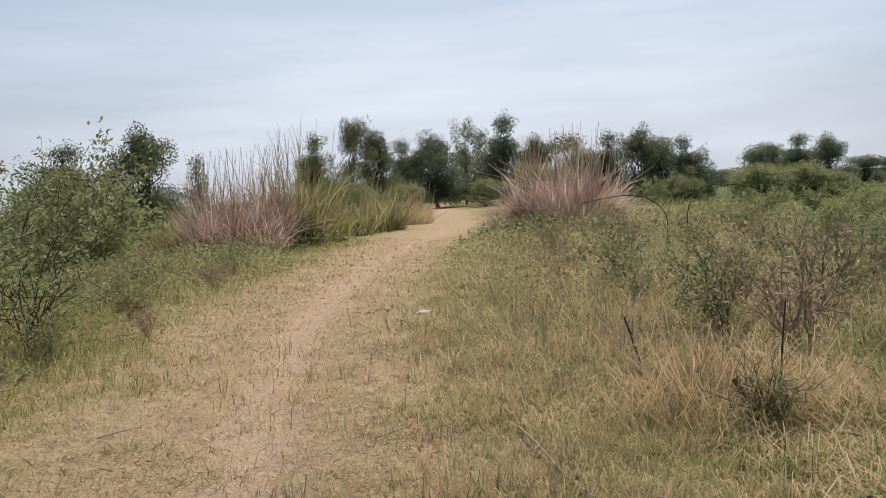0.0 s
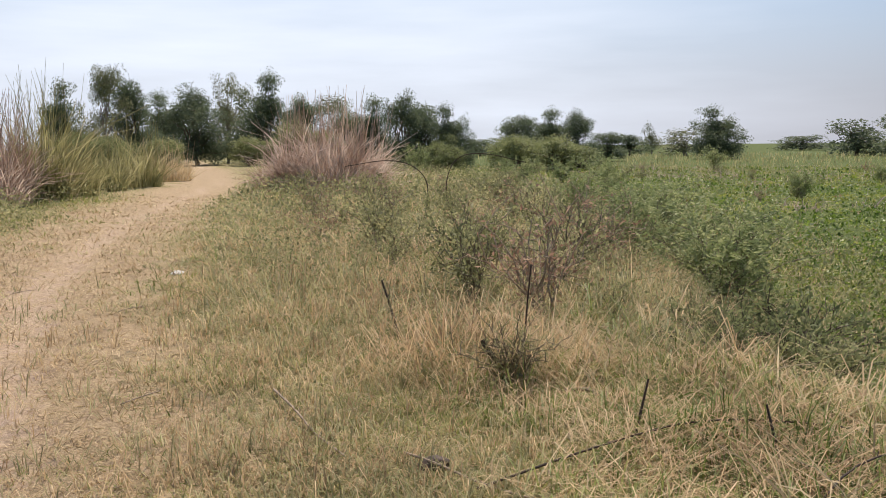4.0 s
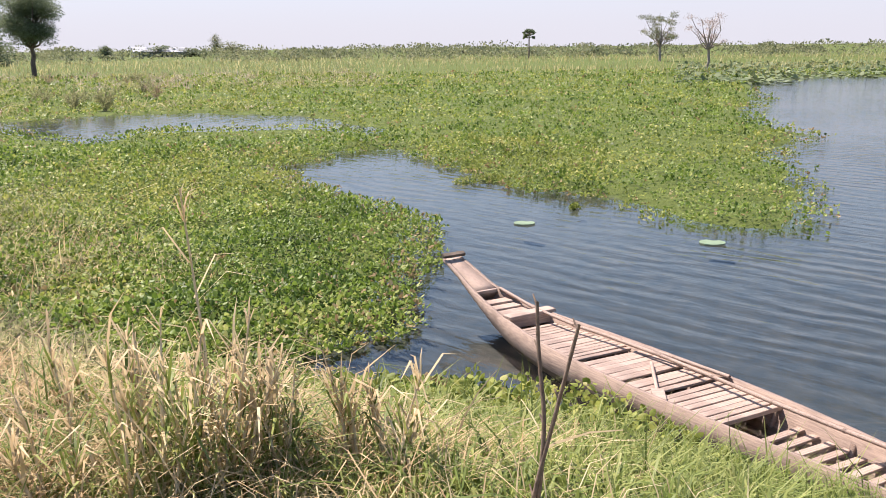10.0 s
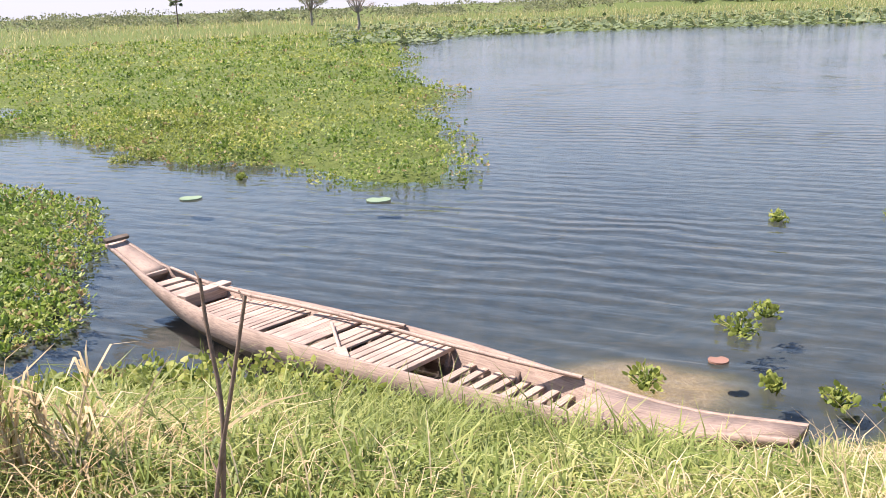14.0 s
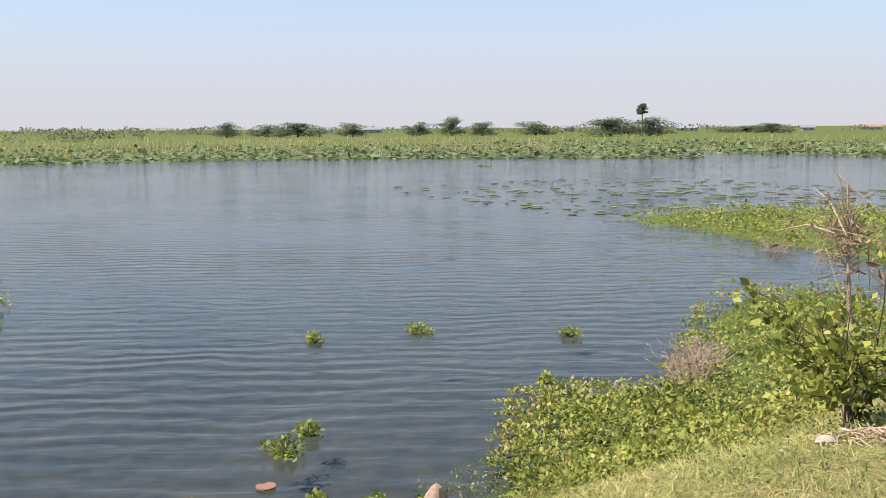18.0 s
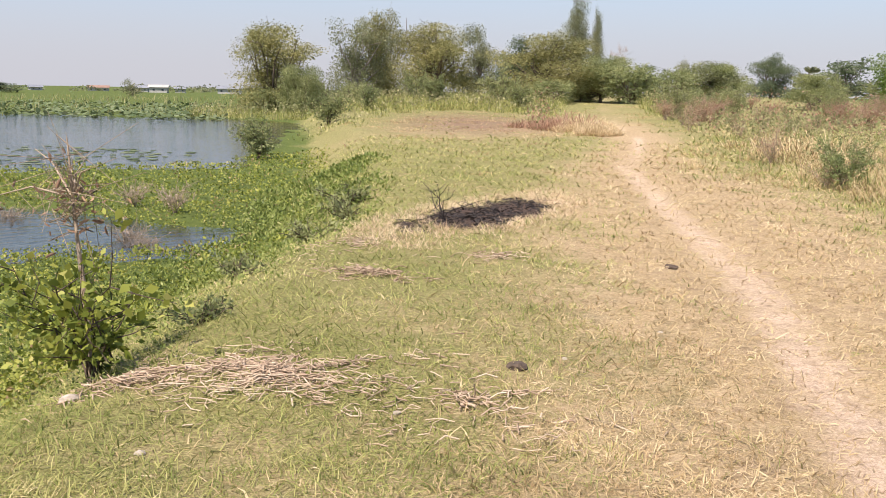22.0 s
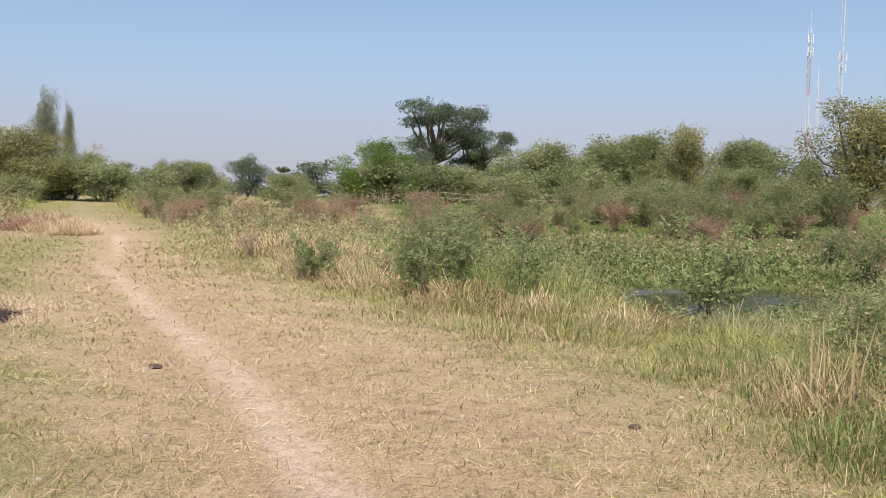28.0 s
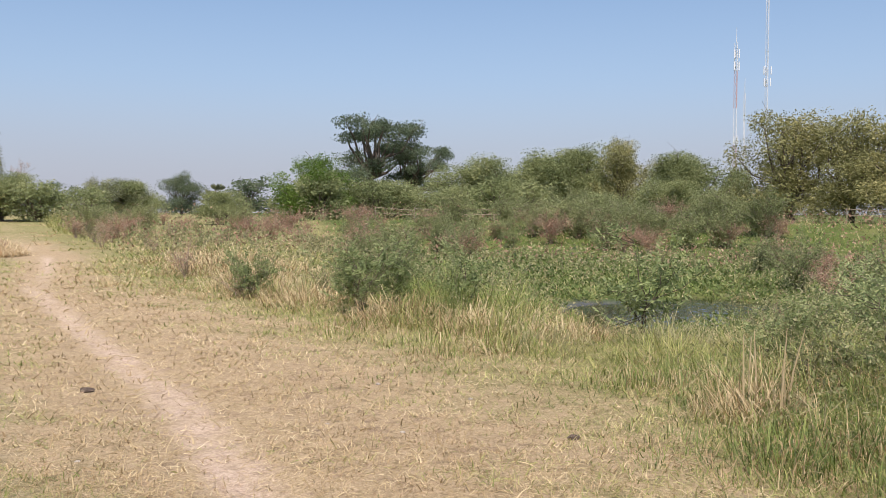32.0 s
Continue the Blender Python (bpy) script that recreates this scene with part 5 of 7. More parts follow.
# ---- shrubs ----
def shrub(name, label, seed, stems=9, high=1.0, wide=0.5, leaf=M_BUSH_LEAF, count=900, size=0.055, slim=0.35, bark=M_TWIG, curve=0.25, category="shrub", frond=False):
    """Arching stems with twigs, leaves or feathered fronds along them; stands at the origin."""
    rng = np.random.default_rng(seed)
    root = tagged(new(name), label, category)
    wood, P, D = [], [], []
    for q in range(stems):
        az = rng.uniform(0, 6.28)
        lean = rng.uniform(0.15, 1.0) * wide
        h = high * rng.uniform(0.55, 1.0)
        u = np.linspace(0, 1, 6)
        pts = np.stack([np.cos(az) * lean * u**1.3, np.sin(az) * lean * u**1.3, h * (u - curve * u**2 * lean / max(wide, 0.01))], 1)
        pts[1:] += rng.normal(size=(5, 3)) * 0.03 * high
        pts[0] = (rng.uniform(-0.08, 0.08) * wide, rng.uniform(-0.08, 0.08) * wide, -0.05)
        wood.append(tube(pts, np.linspace(0.009, 0.003, 6) * max(0.6, high) ** 0.5, 4))
        for e in range(6):
            k = rng.integers(1, 5)
            b = pts[k] + (pts[k + 1] - pts[k]) * rng.uniform(0, 1)
            tip = b + (rng.normal(size=3) * 0.5 + np.array([math.cos(az) * 0.3, math.sin(az) * 0.3, 0.35])) * high * 0.28
            wood.append(tube([b, (b + tip) / 2 + rng.normal(size=3) * 0.02 * high, tip], np.array([0.005, 0.004, 0.002]) * max(0.6, high) ** 0.5, 3))
            m = max(1, count // (stems * 6))
            f = rng.uniform(0.15, 1.05, m)[:, None]
            P.append(b + (tip - b) * f + rng.normal(size=(m, 3)) * 0.035 * high)
            D.append(rng.normal(size=(m, 3)) * 0.8 + (tip - b) / np.linalg.norm(tip - b))
    put("branchwork", joined(wood), bark, root)
    if count:
        P, D = np.concatenate(P), np.concatenate(D)
        if frond:
            P, D = P[::6], D[::6] * (1, 1, 0.6) + (0, 0, 0.25)
            D, side, up = frames_for(D, rng, 0.55)
            long = size * 2.6 * rng.uniform(0.7, 1.3, len(P))[:, None]
            Q, E = [], []
            for q in range(5):
                for sg in (-1, 1):
                    Q.append(P + D * long * (0.2 + 0.18 * q) - up * long * 0.02 * q * q)
                    E.append(side * sg + D * 0.55)
            put("foliage", leaf_quads(np.concatenate(Q), np.concatenate(E), size * rng.uniform(0.8, 1.2, len(P) * 10), rng, 0.34, 0.3), leaf, root)
        else:
            put("foliage", leaf_quads(P, D, size * rng.uniform(0.6, 1.3, len(P)), rng, slim), leaf, root)
    return root


def plant(src, x, y, turn=0.0, scale=1.0, group="", label="", sink=0.02):
    m = pose(x, y, float(ground_z(x, y)) - sink, 0, 0, turn) @ Matrix.Scale(scale, 4)
    if "placed" not in src:
        src["placed"] = 1
        src.matrix_basis = m
        ob = src
    else:
        keep = src.matrix_basis.copy()
        src.matrix_basis = Matrix.Identity(4)
        ob = copy_thing(src, m)
        src.matrix_basis = keep
    if group or label:
        tagged(ob, label, "", group)
    return ob


weedA = shrub("weed_bush", "tangled grey-green weed bush with dry stems", 71, 12, 0.75, 0.6, M_WEEDLEAF, 1000, 0.05, 0.35, M_STEM)
weedB = shrub("weed_bush", "leafy green weed bush", 72, 12, 0.8, 0.55, M_WEEDLEAF, 1200, 0.055, 0.45, M_STEM)
mimA = shrub("mimosa_bush", "feathery grey-green mimosa bush with dark stems", 73, 12, 1.5, 1.0, M_MIMOSA, 2300, 0.075, 0.35, M_STEM, frond=True)
mimB = shrub("mimosa_bush", "tall mimosa bush with bare dark stems", 74, 13, 2.3, 1.1, M_MIMOSA, 1250, 0.08, 0.35, frond=True)
dryA = shrub("dry_bush", "dry brown weed bush with bare twigs", 75, 14, 0.8, 0.6, M_RUSSET, 500, 0.05, 0.3, M_DRYTWIG)
rng = np.random.default_rng(21)
bank_weeds = [(2.4, 8.6), (3.1, 7.6), (3.6, 9.4), (2.9, 10.4), (4.3, 10.6), (3.5, 12.0), (4.9, 12.6), (2.2, 11.6), (2.7, 13.6), (4.1, 14.4), (5.4, 15.2), (1.9, 15.0), (3.1, 16.5), (4.8, 17.6), (6.1, 18.6), (2.4, 19.0), (3.8, 20.5), (5.6, 21.6), (7.2, 22.5), (2.9, 23.6), (4.6, 25.0), (6.6, 26.6), (3.0, 28.0), (8.3, 27.0)]
for n, (x0, y0) in enumerate(bank_weeds):
    plant((weedA, dryA, weedA, weedB, dryA)[n % 5], x0 + rng.uniform(-0.3, 0.3), y0 + rng.uniform(-0.4, 0.4), n * 67, rng.uniform(0.9, 1.4), "weeds on the north bank")
for n, (x0, y0, k) in enumerate(((5.6, 9.2, 1.0), (6.3, 10.4, 1.1), (6.0, 12.2, 0.95), (7.2, 13.6, 1.0), (7.8, 15.3, 0.95), (8.6, 17.0, 1.0), (9.4, 19.2, 0.9), (6.9, 16.6, 0.9))):
    plant(mimA, x0, y0, n * 80, k * 0.85, "mimosa at the foot of the bank")
thicket = shrub("thorn_thicket", "dark thorny thicket with a hollow under it", 76, 26, 0.8, 1.0, M_BUSH_LEAF, 2200, 0.06, 0.4, M_TWIG, 0.4)
plant(thicket, 4.7, 6.8, 20, 1.0)
plant(thicket, 5.5, 5.7, 140, 0.55)
for n, (x0, y0, k) in enumerate(((3.95, 5.5, 0.62), (4.45, 5.0, 0.55), (3.75, 6.2, 0.6), (4.2, 6.1, 0.7))):
    plant(thicket, x0, y0, 60 + n * 95, k, "thorn thicket at the bank's edge")
hollow = shrub("grass_tussock", "green and dry tussock round a cut stump", 77, 22, 0.55, 0.45, M_WEED, 900, 0.07, 0.12, M_STEM)
plant(hollow, 1.9, 5.7, 0, 0.85)
# west of the path, to the north
for n, (x0, y0, k) in enumerate(((-4.6, 8.4, 0.85), (-5.6, 9.2, 1.0), (-4.6, 10.3, 0.85), (-6.2, 11.5, 1.0), (-5.0, 7.4, 0.6), (-7.4, 14.0, 1.0), (-6.0, 8.0, 0.95))):
    plant(mimB, x0, y0, n * 71, k, "mimosa beside the path")
for n, (x0, y0, k) in enumerate(((-3.7, 7.2, 0.7), (-4.1, 9.6, 0.8), (-3.6, 11.2, 0.6), (-4.4, 13.0, 0.8), (-5.3, 14.6, 0.9), (-4.2, 17.0, 0.8), (-5.8, 18.2, 1.0), (-4.6, 20.5, 0.9), (-6.8, 21.5, 1.1), (-8.0, 17.5, 1.1), (-9.0, 21.0, 1.2), (-7.8, 25.0, 1.2))):
    plant((weedB, weedA, dryA)[n % 3], x0, y0, n * 50, k, "weeds west of the path")
big = shrub("tall_shrub", "tall leggy shrub with thin top branches", 78, 16, 4.2, 1.9, M_BUSH_LEAF, 4200, 0.16, 0.45, M_STEM)
for n, (x0, y0, k) in enumerate(((-9.2, 24.5, 0.95), (-11.0, 26.0, 0.85), (-13.0, 25.0, 0.8), (-14.5, 29.0, 0.9), (-16.5, 27.0, 0.8), (-12.5, 33.0, 0.7), (-19.0, 30.0, 0.9), (-22.0, 28.0, 0.9))):
    plant(big, x0, y0, n * 95, k, "shrubs in the north-west hollow")


rngm = np.random.default_rng(701)
for n in range(44):
    a, d = radians(rngm.uniform(-56, -8)), rngm.uniform(36, 88)
    x0, y0 = -math.sin(a) * d, math.cos(a) * d
    if float(in_water(np.array(x0), np.array(y0))) > -1.5:
        continue
    plant((weedB, mimA, weedA, dryA)[n % 4], x0, y0, n * 59, rngm.uniform(0.8, 1.5), "bushes in the northern marsh")
x, y, r = spread(420, 34, 95, -60, -8, rngm)
keep = (in_water(x, y) < -1.5) & (rngm.uniform(-0.7, 0.5, len(x)) < wobble(x, y, 0.12, 3))
x, y, r = x[keep], y[keep], r[keep]
hummocks(x, y, rngm.uniform(0.6, 1.6, len(x)), rngm.uniform(0.5, 1.25, len(x)), 70, 702, ((M_REED, 0.4, "olive reeds in the northern marsh", "reeds"), (M_GRASS, 0.35, "green sedge in the northern marsh", "sedge"), (M_REDSTRAW, 0.25, "pale dry reeds in the northern marsh", "reeds")))


x, y, r = spread(420, 60, 98, -66, -16, rngm)
keep = (in_water(x, y) < -2.0) & (rngm.uniform(-0.9, 0.4, len(x)) < wobble(x, y, 0.1, 6))
x, y, r = x[keep], y[keep], r[keep]
hummocks(x, y, rngm.uniform(0.8, 2.0, len(x)), rngm.uniform(0.7, 1.5, len(x)), 80, 704, ((M_REED, 0.45, "tall olive reeds far out in the marsh", "reeds"), (M_REDSTRAW, 0.35, "tall pale reeds far out in the marsh", "reeds"), (M_GRASS, 0.2, "green sedge far out in the marsh", "sedge")))


def reeds(name, label, x, y, w, high, n, material, seed, width=0.018, lean=0.28, droop=0.55):
    rng = np.random.default_rng(seed)
    a, rr = rng.uniform(0, 6.28, n), np.sqrt(rng.uniform(0, 1, n)) * w
    px, py = np.cos(a) * rr, np.sin(a) * rr
    root = tagged(new(name), label, "reeds")
    root.matrix_basis = pose(x, y, float(ground_z(x, y)) - 0.03)
    P = np.stack([px, py, 0 * px], 1)
    h = high * rng.uniform(0.3, 1.0, n) * (1 - 0.5 * rr / w)
    e = np.pi / 2 - np.abs(rng.normal(size=n)) * lean * 1.15
    put("foliage", arcs(P, h * 1.2, width * rng.uniform(0.4, 1.1, n), e, rng.uniform(0.08, droop, n), rng, 4, a + rng.normal(size=n) * 0.9), material, root)
    m = max(3, n // 30)
    for q in range(m):
        b, top = P[q], high * rng.uniform(0.7, 1.0)
        d = rng.normal(size=2) * 0.10 * high
        put("stalk", tube([b, b + (d[0] * 0.4, d[1] * 0.4, top * 0.55), b + (d[0], d[1], top)], [0.010, 0.008, 0.004], 4), material, root)
    return root


for n, (x0, y0, w, h, c, mt) in enumerate(((-5.7, 29.5, 1.0, 3.7, 1300, M_PINKREED), (-4.7, 31.0, 1.0, 3.7, 1100, M_REED), (-7.1, 29.6, 1.0, 3.2, 1100, M_PINKREED), (-4.2, 33.0, 1.0, 3.0, 700, M_REED), (-8.2, 28.6, 0.9, 2.2, 700, M_REED), (-6.8, 28.2, 1.0, 2.2, 900, M_PINKREED), (-5.6, 28.2, 1.0, 2.0, 900, M_PINKREED), (-2.6, 40, 1.2, 2.6, 700, M_REED), (-3.6, 37, 1.0, 2.2, 500, M_REED), (-1.6, 47, 1.3, 2.3, 600, M_REED))):
    reeds("reed_clump", "tall pale dry reeds turned pinkish brown" if mt is M_PINKREED else "tall grey-green reed clump beside the path", x0, y0, w * 0.9, h * (0.92 + 0.35 * ((n * 37) % 10) / 10), int(c * 1.05), (mt, M_PALESTRAW, M_PINKREED, M_REED)[n % 4] if n % 3 == 0 else mt, 300 + n, 0.045, 0.30, 0.5)
for n, (x0, y0, w, h, c) in enumerate(((3.4, 33.0, 0.9, 3.5, 1100), (4.5, 32.6, 1.0, 3.7, 1300), (5.5, 32.8, 0.9, 3.2, 1000), (4.3, 31.4, 1.0, 2.3, 900), (2.6, 33.4, 0.7, 2.0, 500))):
    reeds("dry_reed_clump", "large dead reed clump, dry and reddish brown", x0, y0, w, h, int(c * 1.3), M_PINKREED, 330 + n, 0.045, 0.42, 0.6)
# ---- west side: thicket, ditch, dyke ----
west_weeds = [(-3.15, -14.1, 0.85, 3), (-3.9, -14.6, 0.7, 3), (-1.84, -17.2, 0.6, 3), (-1.6, -17.5, 0.8, 4), (-3.2, -16.6, 0.9, 1), (-0.9, -23.2, 1.2, 4), (-2.4, -20.5, 0.9, 0), (-5.2, -15.6, 0.55, 3), (-5.9, -11.6, 0.55, 1), (-7.2, -9.2, 0.8, 4), (-8.3, -8.4, 0.9, 3), (-7.8, -10.6, 0.8, 0), (-6.4, -8.1, 0.5, 3), (-5.6, -6.6, 0.8, 1), (-9.4, -9.8, 0.9, 4), (-10.5, -11.0, 0.9, 3)]
for n, (x0, y0, k, which) in enumerate(west_weeds):
    plant((weedA, weedB, dryA, mimA, dryA)[which], x0, y0, n * 61, k, "bushes at the ditch")
fern = shrub("mimosa_sapling", "young mimosa with a single stem and feathery leaves", 79, 4, 1.5, 0.45, M_MIMOSA, 900, 0.09, 0.3, frond=True)
plant(fern, -6.1, -10.7, 0, 0.9)
plant(fern, -4.6, -13.3, 60, 0.75)
straw_heap = reeds("dry_grass_tuft", "bent tuft of pale dry grass at the ditch edge", -4.5, -6.0, 0.3, 0.8, 200, M_PALESTRAW, 347, 0.012, 0.75, 1.0)
for n, (x0, y0, k) in enumerate(((-5.9, -6.3, 0.62), (-6.8, -6.9, 0.75), (-5.7, -7.6, 0.5), (-6.9, -5.6, 0.7), (-5.3, -5.2, 0.4))):
    plant(mimA if n % 2 else fern, x0, y0, n * 97, k, "mimosa at the ditch edge")
scrub = shrub("scrub_bush", "olive scrub bush on the far side of the ditch", 80, 18, 2.2, 1.4, M_BUSH_LEAF, 3600, 0.095, 0.5, M_STEM)
redscrub = shrub("dry_scrub", "reddish brown dry scrub on the dyke", 81, 20, 1.6, 1.2, M_RUSSET, 2200, 0.075, 0.4, M_DRYTWIG)
rng = np.random.default_rng(31)
for n in range(54):
    az = radians(rng.uniform(128, 184))
    d = rng.uniform(30, 44) if n % 3 else rng.uniform(48, 58)
    if math.degrees(az) > 172:
        d = rng.uniform(34, 60)
    if 142 < math.degrees(az) < 166 and d < 40:
        d = rng.uniform(44, 56)
    small = 0.6 if math.degrees(az) > 168 else 1.0
    plant((dryA if n % 2 else weedA) if small < 1 else redscrub if n % 2 == 0 else scrub, -math.sin(az) * d, math.cos(az) * d, n * 47, rng.uniform(0.7, 1.1) / small**0.5, "scrub beyond the ditch")
for n in range(34):
    az, d = radians(143 + 23.5 * n / 33 + rng.uniform(-0.5, 0.5)), rng.uniform(49, 56)
    plant(redscrub if n % 5 == 3 else scrub, -math.sin(az) * d, math.cos(az) * d, n * 71, rng.uniform(0.8, 1.25) * (1.0 if az < radians(157) else 0.55), "scrub row on the far bank")
for n in range(46):
    az, d = radians(rng.uniform(166, 188)), rng.uniform(46, 76)
    x0, y0 = -math.sin(az) * d, math.cos(az) * d
    if abs(float(across(np.array(x0), np.array(y0)))) > 3.0:
        plant((redscrub, dryA, redscrub, weedA, scrub)[n % 5], x0, y0, n * 43, rng.uniform(0.7, 1.15), "scrub beside the far track")
for n, (az, d, k) in enumerate(((141.5, 29, 0.8), (139.5, 27, 0.75), (137, 25, 0.75), (134, 24, 0.85), (143.5, 36, 0.8), (130, 23, 1.0))):
    plant(redscrub if n % 2 else scrub, -math.sin(radians(az)) * d, math.cos(radians(az)) * d, n * 83, k, "large scrub at the ditch")
rngw = np.random.default_rng(9)
x, y, r = spread(40000, 15, 48, 128, 168, rngw)
keep = (in_water(x, y) < -0.2) & (r > 17) & (r < 46)
x, y, r = x[keep], y[keep], r[keep]
P = np.stack([x, y, np.maximum(ground_z(x, y), WATER_Z) + rngw.uniform(0.02, 0.28, len(x)) * (0.7 + 0.6 * wobble(x, y, 0.4, 3))], 1)
stuff("ditch_plants", leaf_quads(P, rngw.normal(size=P.shape) + (0, 0, 0.2), 0.065 * np.clip(r / 13, 1, 4) * rngw.uniform(0.6, 1.2, len(x)), rngw, 0.7, 0.4), M_DITCH, "green floating plants choking the western ditch", "water plants")

# hyacinth packed between the bank and the boat
rng = np.random.default_rng(66)
x, y = rng.uniform(4.6, 6.6, 9000), rng.uniform(-0.9, 3.4, 9000)
cx = 8.1 + (y - 2.85) * (4.3 - 8.1) / (-1.75 - 2.85)
keep = (x < cx - 0.62 - 0.25 * smooth01(1.2, 2.6, y)) & (x > np.interp(y, SHORE_Y, SHORE_X) - 0.7) & (x < 6.0 - 0.45 * np.maximum(0, y - 1.9))
x, y = x[keep], y[keep]
P = np.stack([x, y, np.maximum(ground_z(x, y), WATER_Z) + rng.uniform(0.02, 0.2, len(x))], 1)
stuff("water_hyacinth", leaves(P, rng.normal(size=P.shape) + (0, 0, 0.4), rng.uniform(0.035, 0.075, len(x)), rng, 0.75, 0.12, 0.5), M_YELLOWMAT, "green water plants packed against the boat", "water plants")

# low leafy cover on the slope south of the post
rng = np.random.default_rng(67)
x, y = rng.uniform(2.4, 9.5, 84000), rng.uniform(-22, -2.6, 84000)
d = np.interp(y, SHORE_Y, SHORE_X) - x
keep = (d > -0.3) & (d < 2.3 + 0.5 * wobble(x, y, 1.2, 3)) & (rng.uniform(0, 1, len(x)) < 0.9 - 0.25 * d + 0.3 * wobble(x, y, 2.0, 7)) & (ash_at(x, y) < -0.3)
x, y = x[keep], y[keep]
r = np.hypot(x, y)
stuff("creeping_weeds", leafy(x, y, r, 0.06 + 0.16 * smooth01(2.0, 0.2, np.interp(y, SHORE_Y, SHORE_X) - x), 0.032 * np.clip(r / 7, 0.8, 3), rng, 0.5), M_LUSH, "light green creeping weeds on the sloping bank", "weeds")

rng = np.random.default_rng(68)
x, y, r = spread(12000, 42, 95, -177, -148, rng)
keep = (in_water(x, y) < -1.5) & (np.abs(across(x, y)) > 3) & (flat_at(x, y) < 0.3) & (rng.uniform(0, 1, len(x)) < 0.1 + 0.9 * smooth01(55, 70, r))
x, y, r = x[keep], y[keep], r[keep]
hgt = 0.35 + 0.9 * smooth01(55, 72, r) * (0.7 + 0.3 * wobble(x, y, 0.3, 2))
stuff("tall_grass", tufts(x, y, r, 5, 0.5, hgt, 0.04, 0.6, rng, 0.6), M_GRASS, "tall green growth below the southern trees", "grass")
P = on_ground(x, y)
P[:, 2] += hgt * rng.uniform(0.2, 1.1, len(x))
stuff("weed_leaves", leaf_quads(P, rng.normal(size=P.shape), rng.uniform(0.12, 0.3, len(x)), rng, 0.6), M_WEED, "leafy weeds below the southern trees", "weeds")


# ---- closer grass and clumps ----
def straw_clump(x, y, w, high, stalks, seed, label, green=0.4):
    """Dry stalks with drooping heads, long leaves along them and a leafy foot."""
    rng = np.random.default_rng(seed)
    root = tagged(new("dry_tall_grass"), label, "grass")
    root.matrix_basis = pose(x, y, float(ground_z(x, y)) - 0.02)
    P, H, A, W, L = [], [], [], [], []
    for q in range(stalks):
        a, d = rng.uniform(0, 6.28), w * rng.uniform(0, 1) ** 0.7
        b = np.array([math.cos(a) * d, math.sin(a) * d, 0.0])
        h = high * rng.uniform(0.45, 1.0) * (1 if q < 3 else 0.75)
        lean = np.array([math.cos(a), math.sin(a), 0]) * h * rng.uniform(0.0, 0.22) + rng.normal(size=3) * (0.03, 0.03, 0)
        pts = np.array([b, b + lean * 0.3 + (0, 0, h * 0.5), b + lean + (0, 0, h)])
        put("stalk", tube(pts, [0.0068, 0.0058, 0.0032], 5), M_DRYSTALK, root)
        for e in range(14):
            f = rng.uniform(0.05, 0.95)
            P.append(pts[0] + (pts[2] - pts[0]) * f)
            H.append(rng.uniform(0.16, 0.42) * (1.1 - 0.4 * f))
        for e in range(5):
            P.append(pts[2] - (pts[2] - pts[1]) * rng.uniform(0, 0.25))
            H.append(rng.uniform(0.05, 0.14))
    P, H = np.array(P), np.array(H)
    dry = rng.uniform(0, 1, len(P)) > green * (1 - P[:, 2] / high)
    for q, material, name in ((dry, M_PALESTRAW, "dry_leaves"), (~dry, M_LUSH, "green_leaves")):
        if q.any():
            put(name, blades(P[q], H[q], 0.004 + 0.028 * H[q], 0.85, rng, 0.8), material, root)
    n = stalks * 5
    a, d = rng.uniform(0, 6.28, n), np.sqrt(rng.uniform(0, 1, n)) * w * 1.5
    F = np.stack([np.cos(a) * d, np.sin(a) * d, 0 * a], 1)
    put("foot", blades(F, rng.uniform(0.2, 0.55, n) * min(1, high), 0.009, 0.7, rng, 0.9), M_LUSH if green > 0.3 else M_PALESTRAW, root)
    return root


for n, (x0, y0, w, h, c, g) in enumerate(((2.76, 1.84, 0.07, 1.13, 8, 0.3), (2.62, 2.02, 0.16, 0.84, 7, 0.8), (2.92, 1.66, 0.16, 0.68, 7, 1.0), (2.8, 2.0, 0.2, 0.62, 6, 1.2), (2.45, 2.25, 0.18, 0.5, 5, 0.6), (3.05, 1.35, 0.18, 0.52, 7, 0.6),
                                          (2.9, 2.3, 0.2, 0.5, 5, 0.7), (3.3, 2.1, 0.2, 0.42, 5, 0.4), (2.3, 2.75, 0.2, 0.36, 4, 0.5), (3.3, 2.9, 0.2, 0.4, 4, 0.5))):
    straw_clump(x0, y0, w, h, c, 400 + n, "tall dry grass clump with broken straw heads" if h > 0.7 else "short dry grass clump with green leaves at its foot", g)


def mound(name, label, x, y, w, high, n, material, seed, width=0.004, category="grass", lean=0.95):
    """A low heap of arching blades."""
    rng = np.random.default_rng(seed)
    root = tagged(new(name), label, category)
    root.matrix_basis = pose(x, y, float(ground_z(x, y)) - 0.02)
    a, d = rng.uniform(0, 6.28, n), np.sqrt(rng.uniform(0, 1, n)) * w
    P = np.stack([np.cos(a) * d, np.sin(a) * d, rng.uniform(0, 0.4, n) * high * (1 - d / w)], 1)
    put("foliage", blades(P, high * rng.uniform(0.5, 1.25, n) * (1 - 0.45 * d / w), width, lean, rng, 0.85, a + rng.normal(size=n) * 1.2), material, root)
    return root


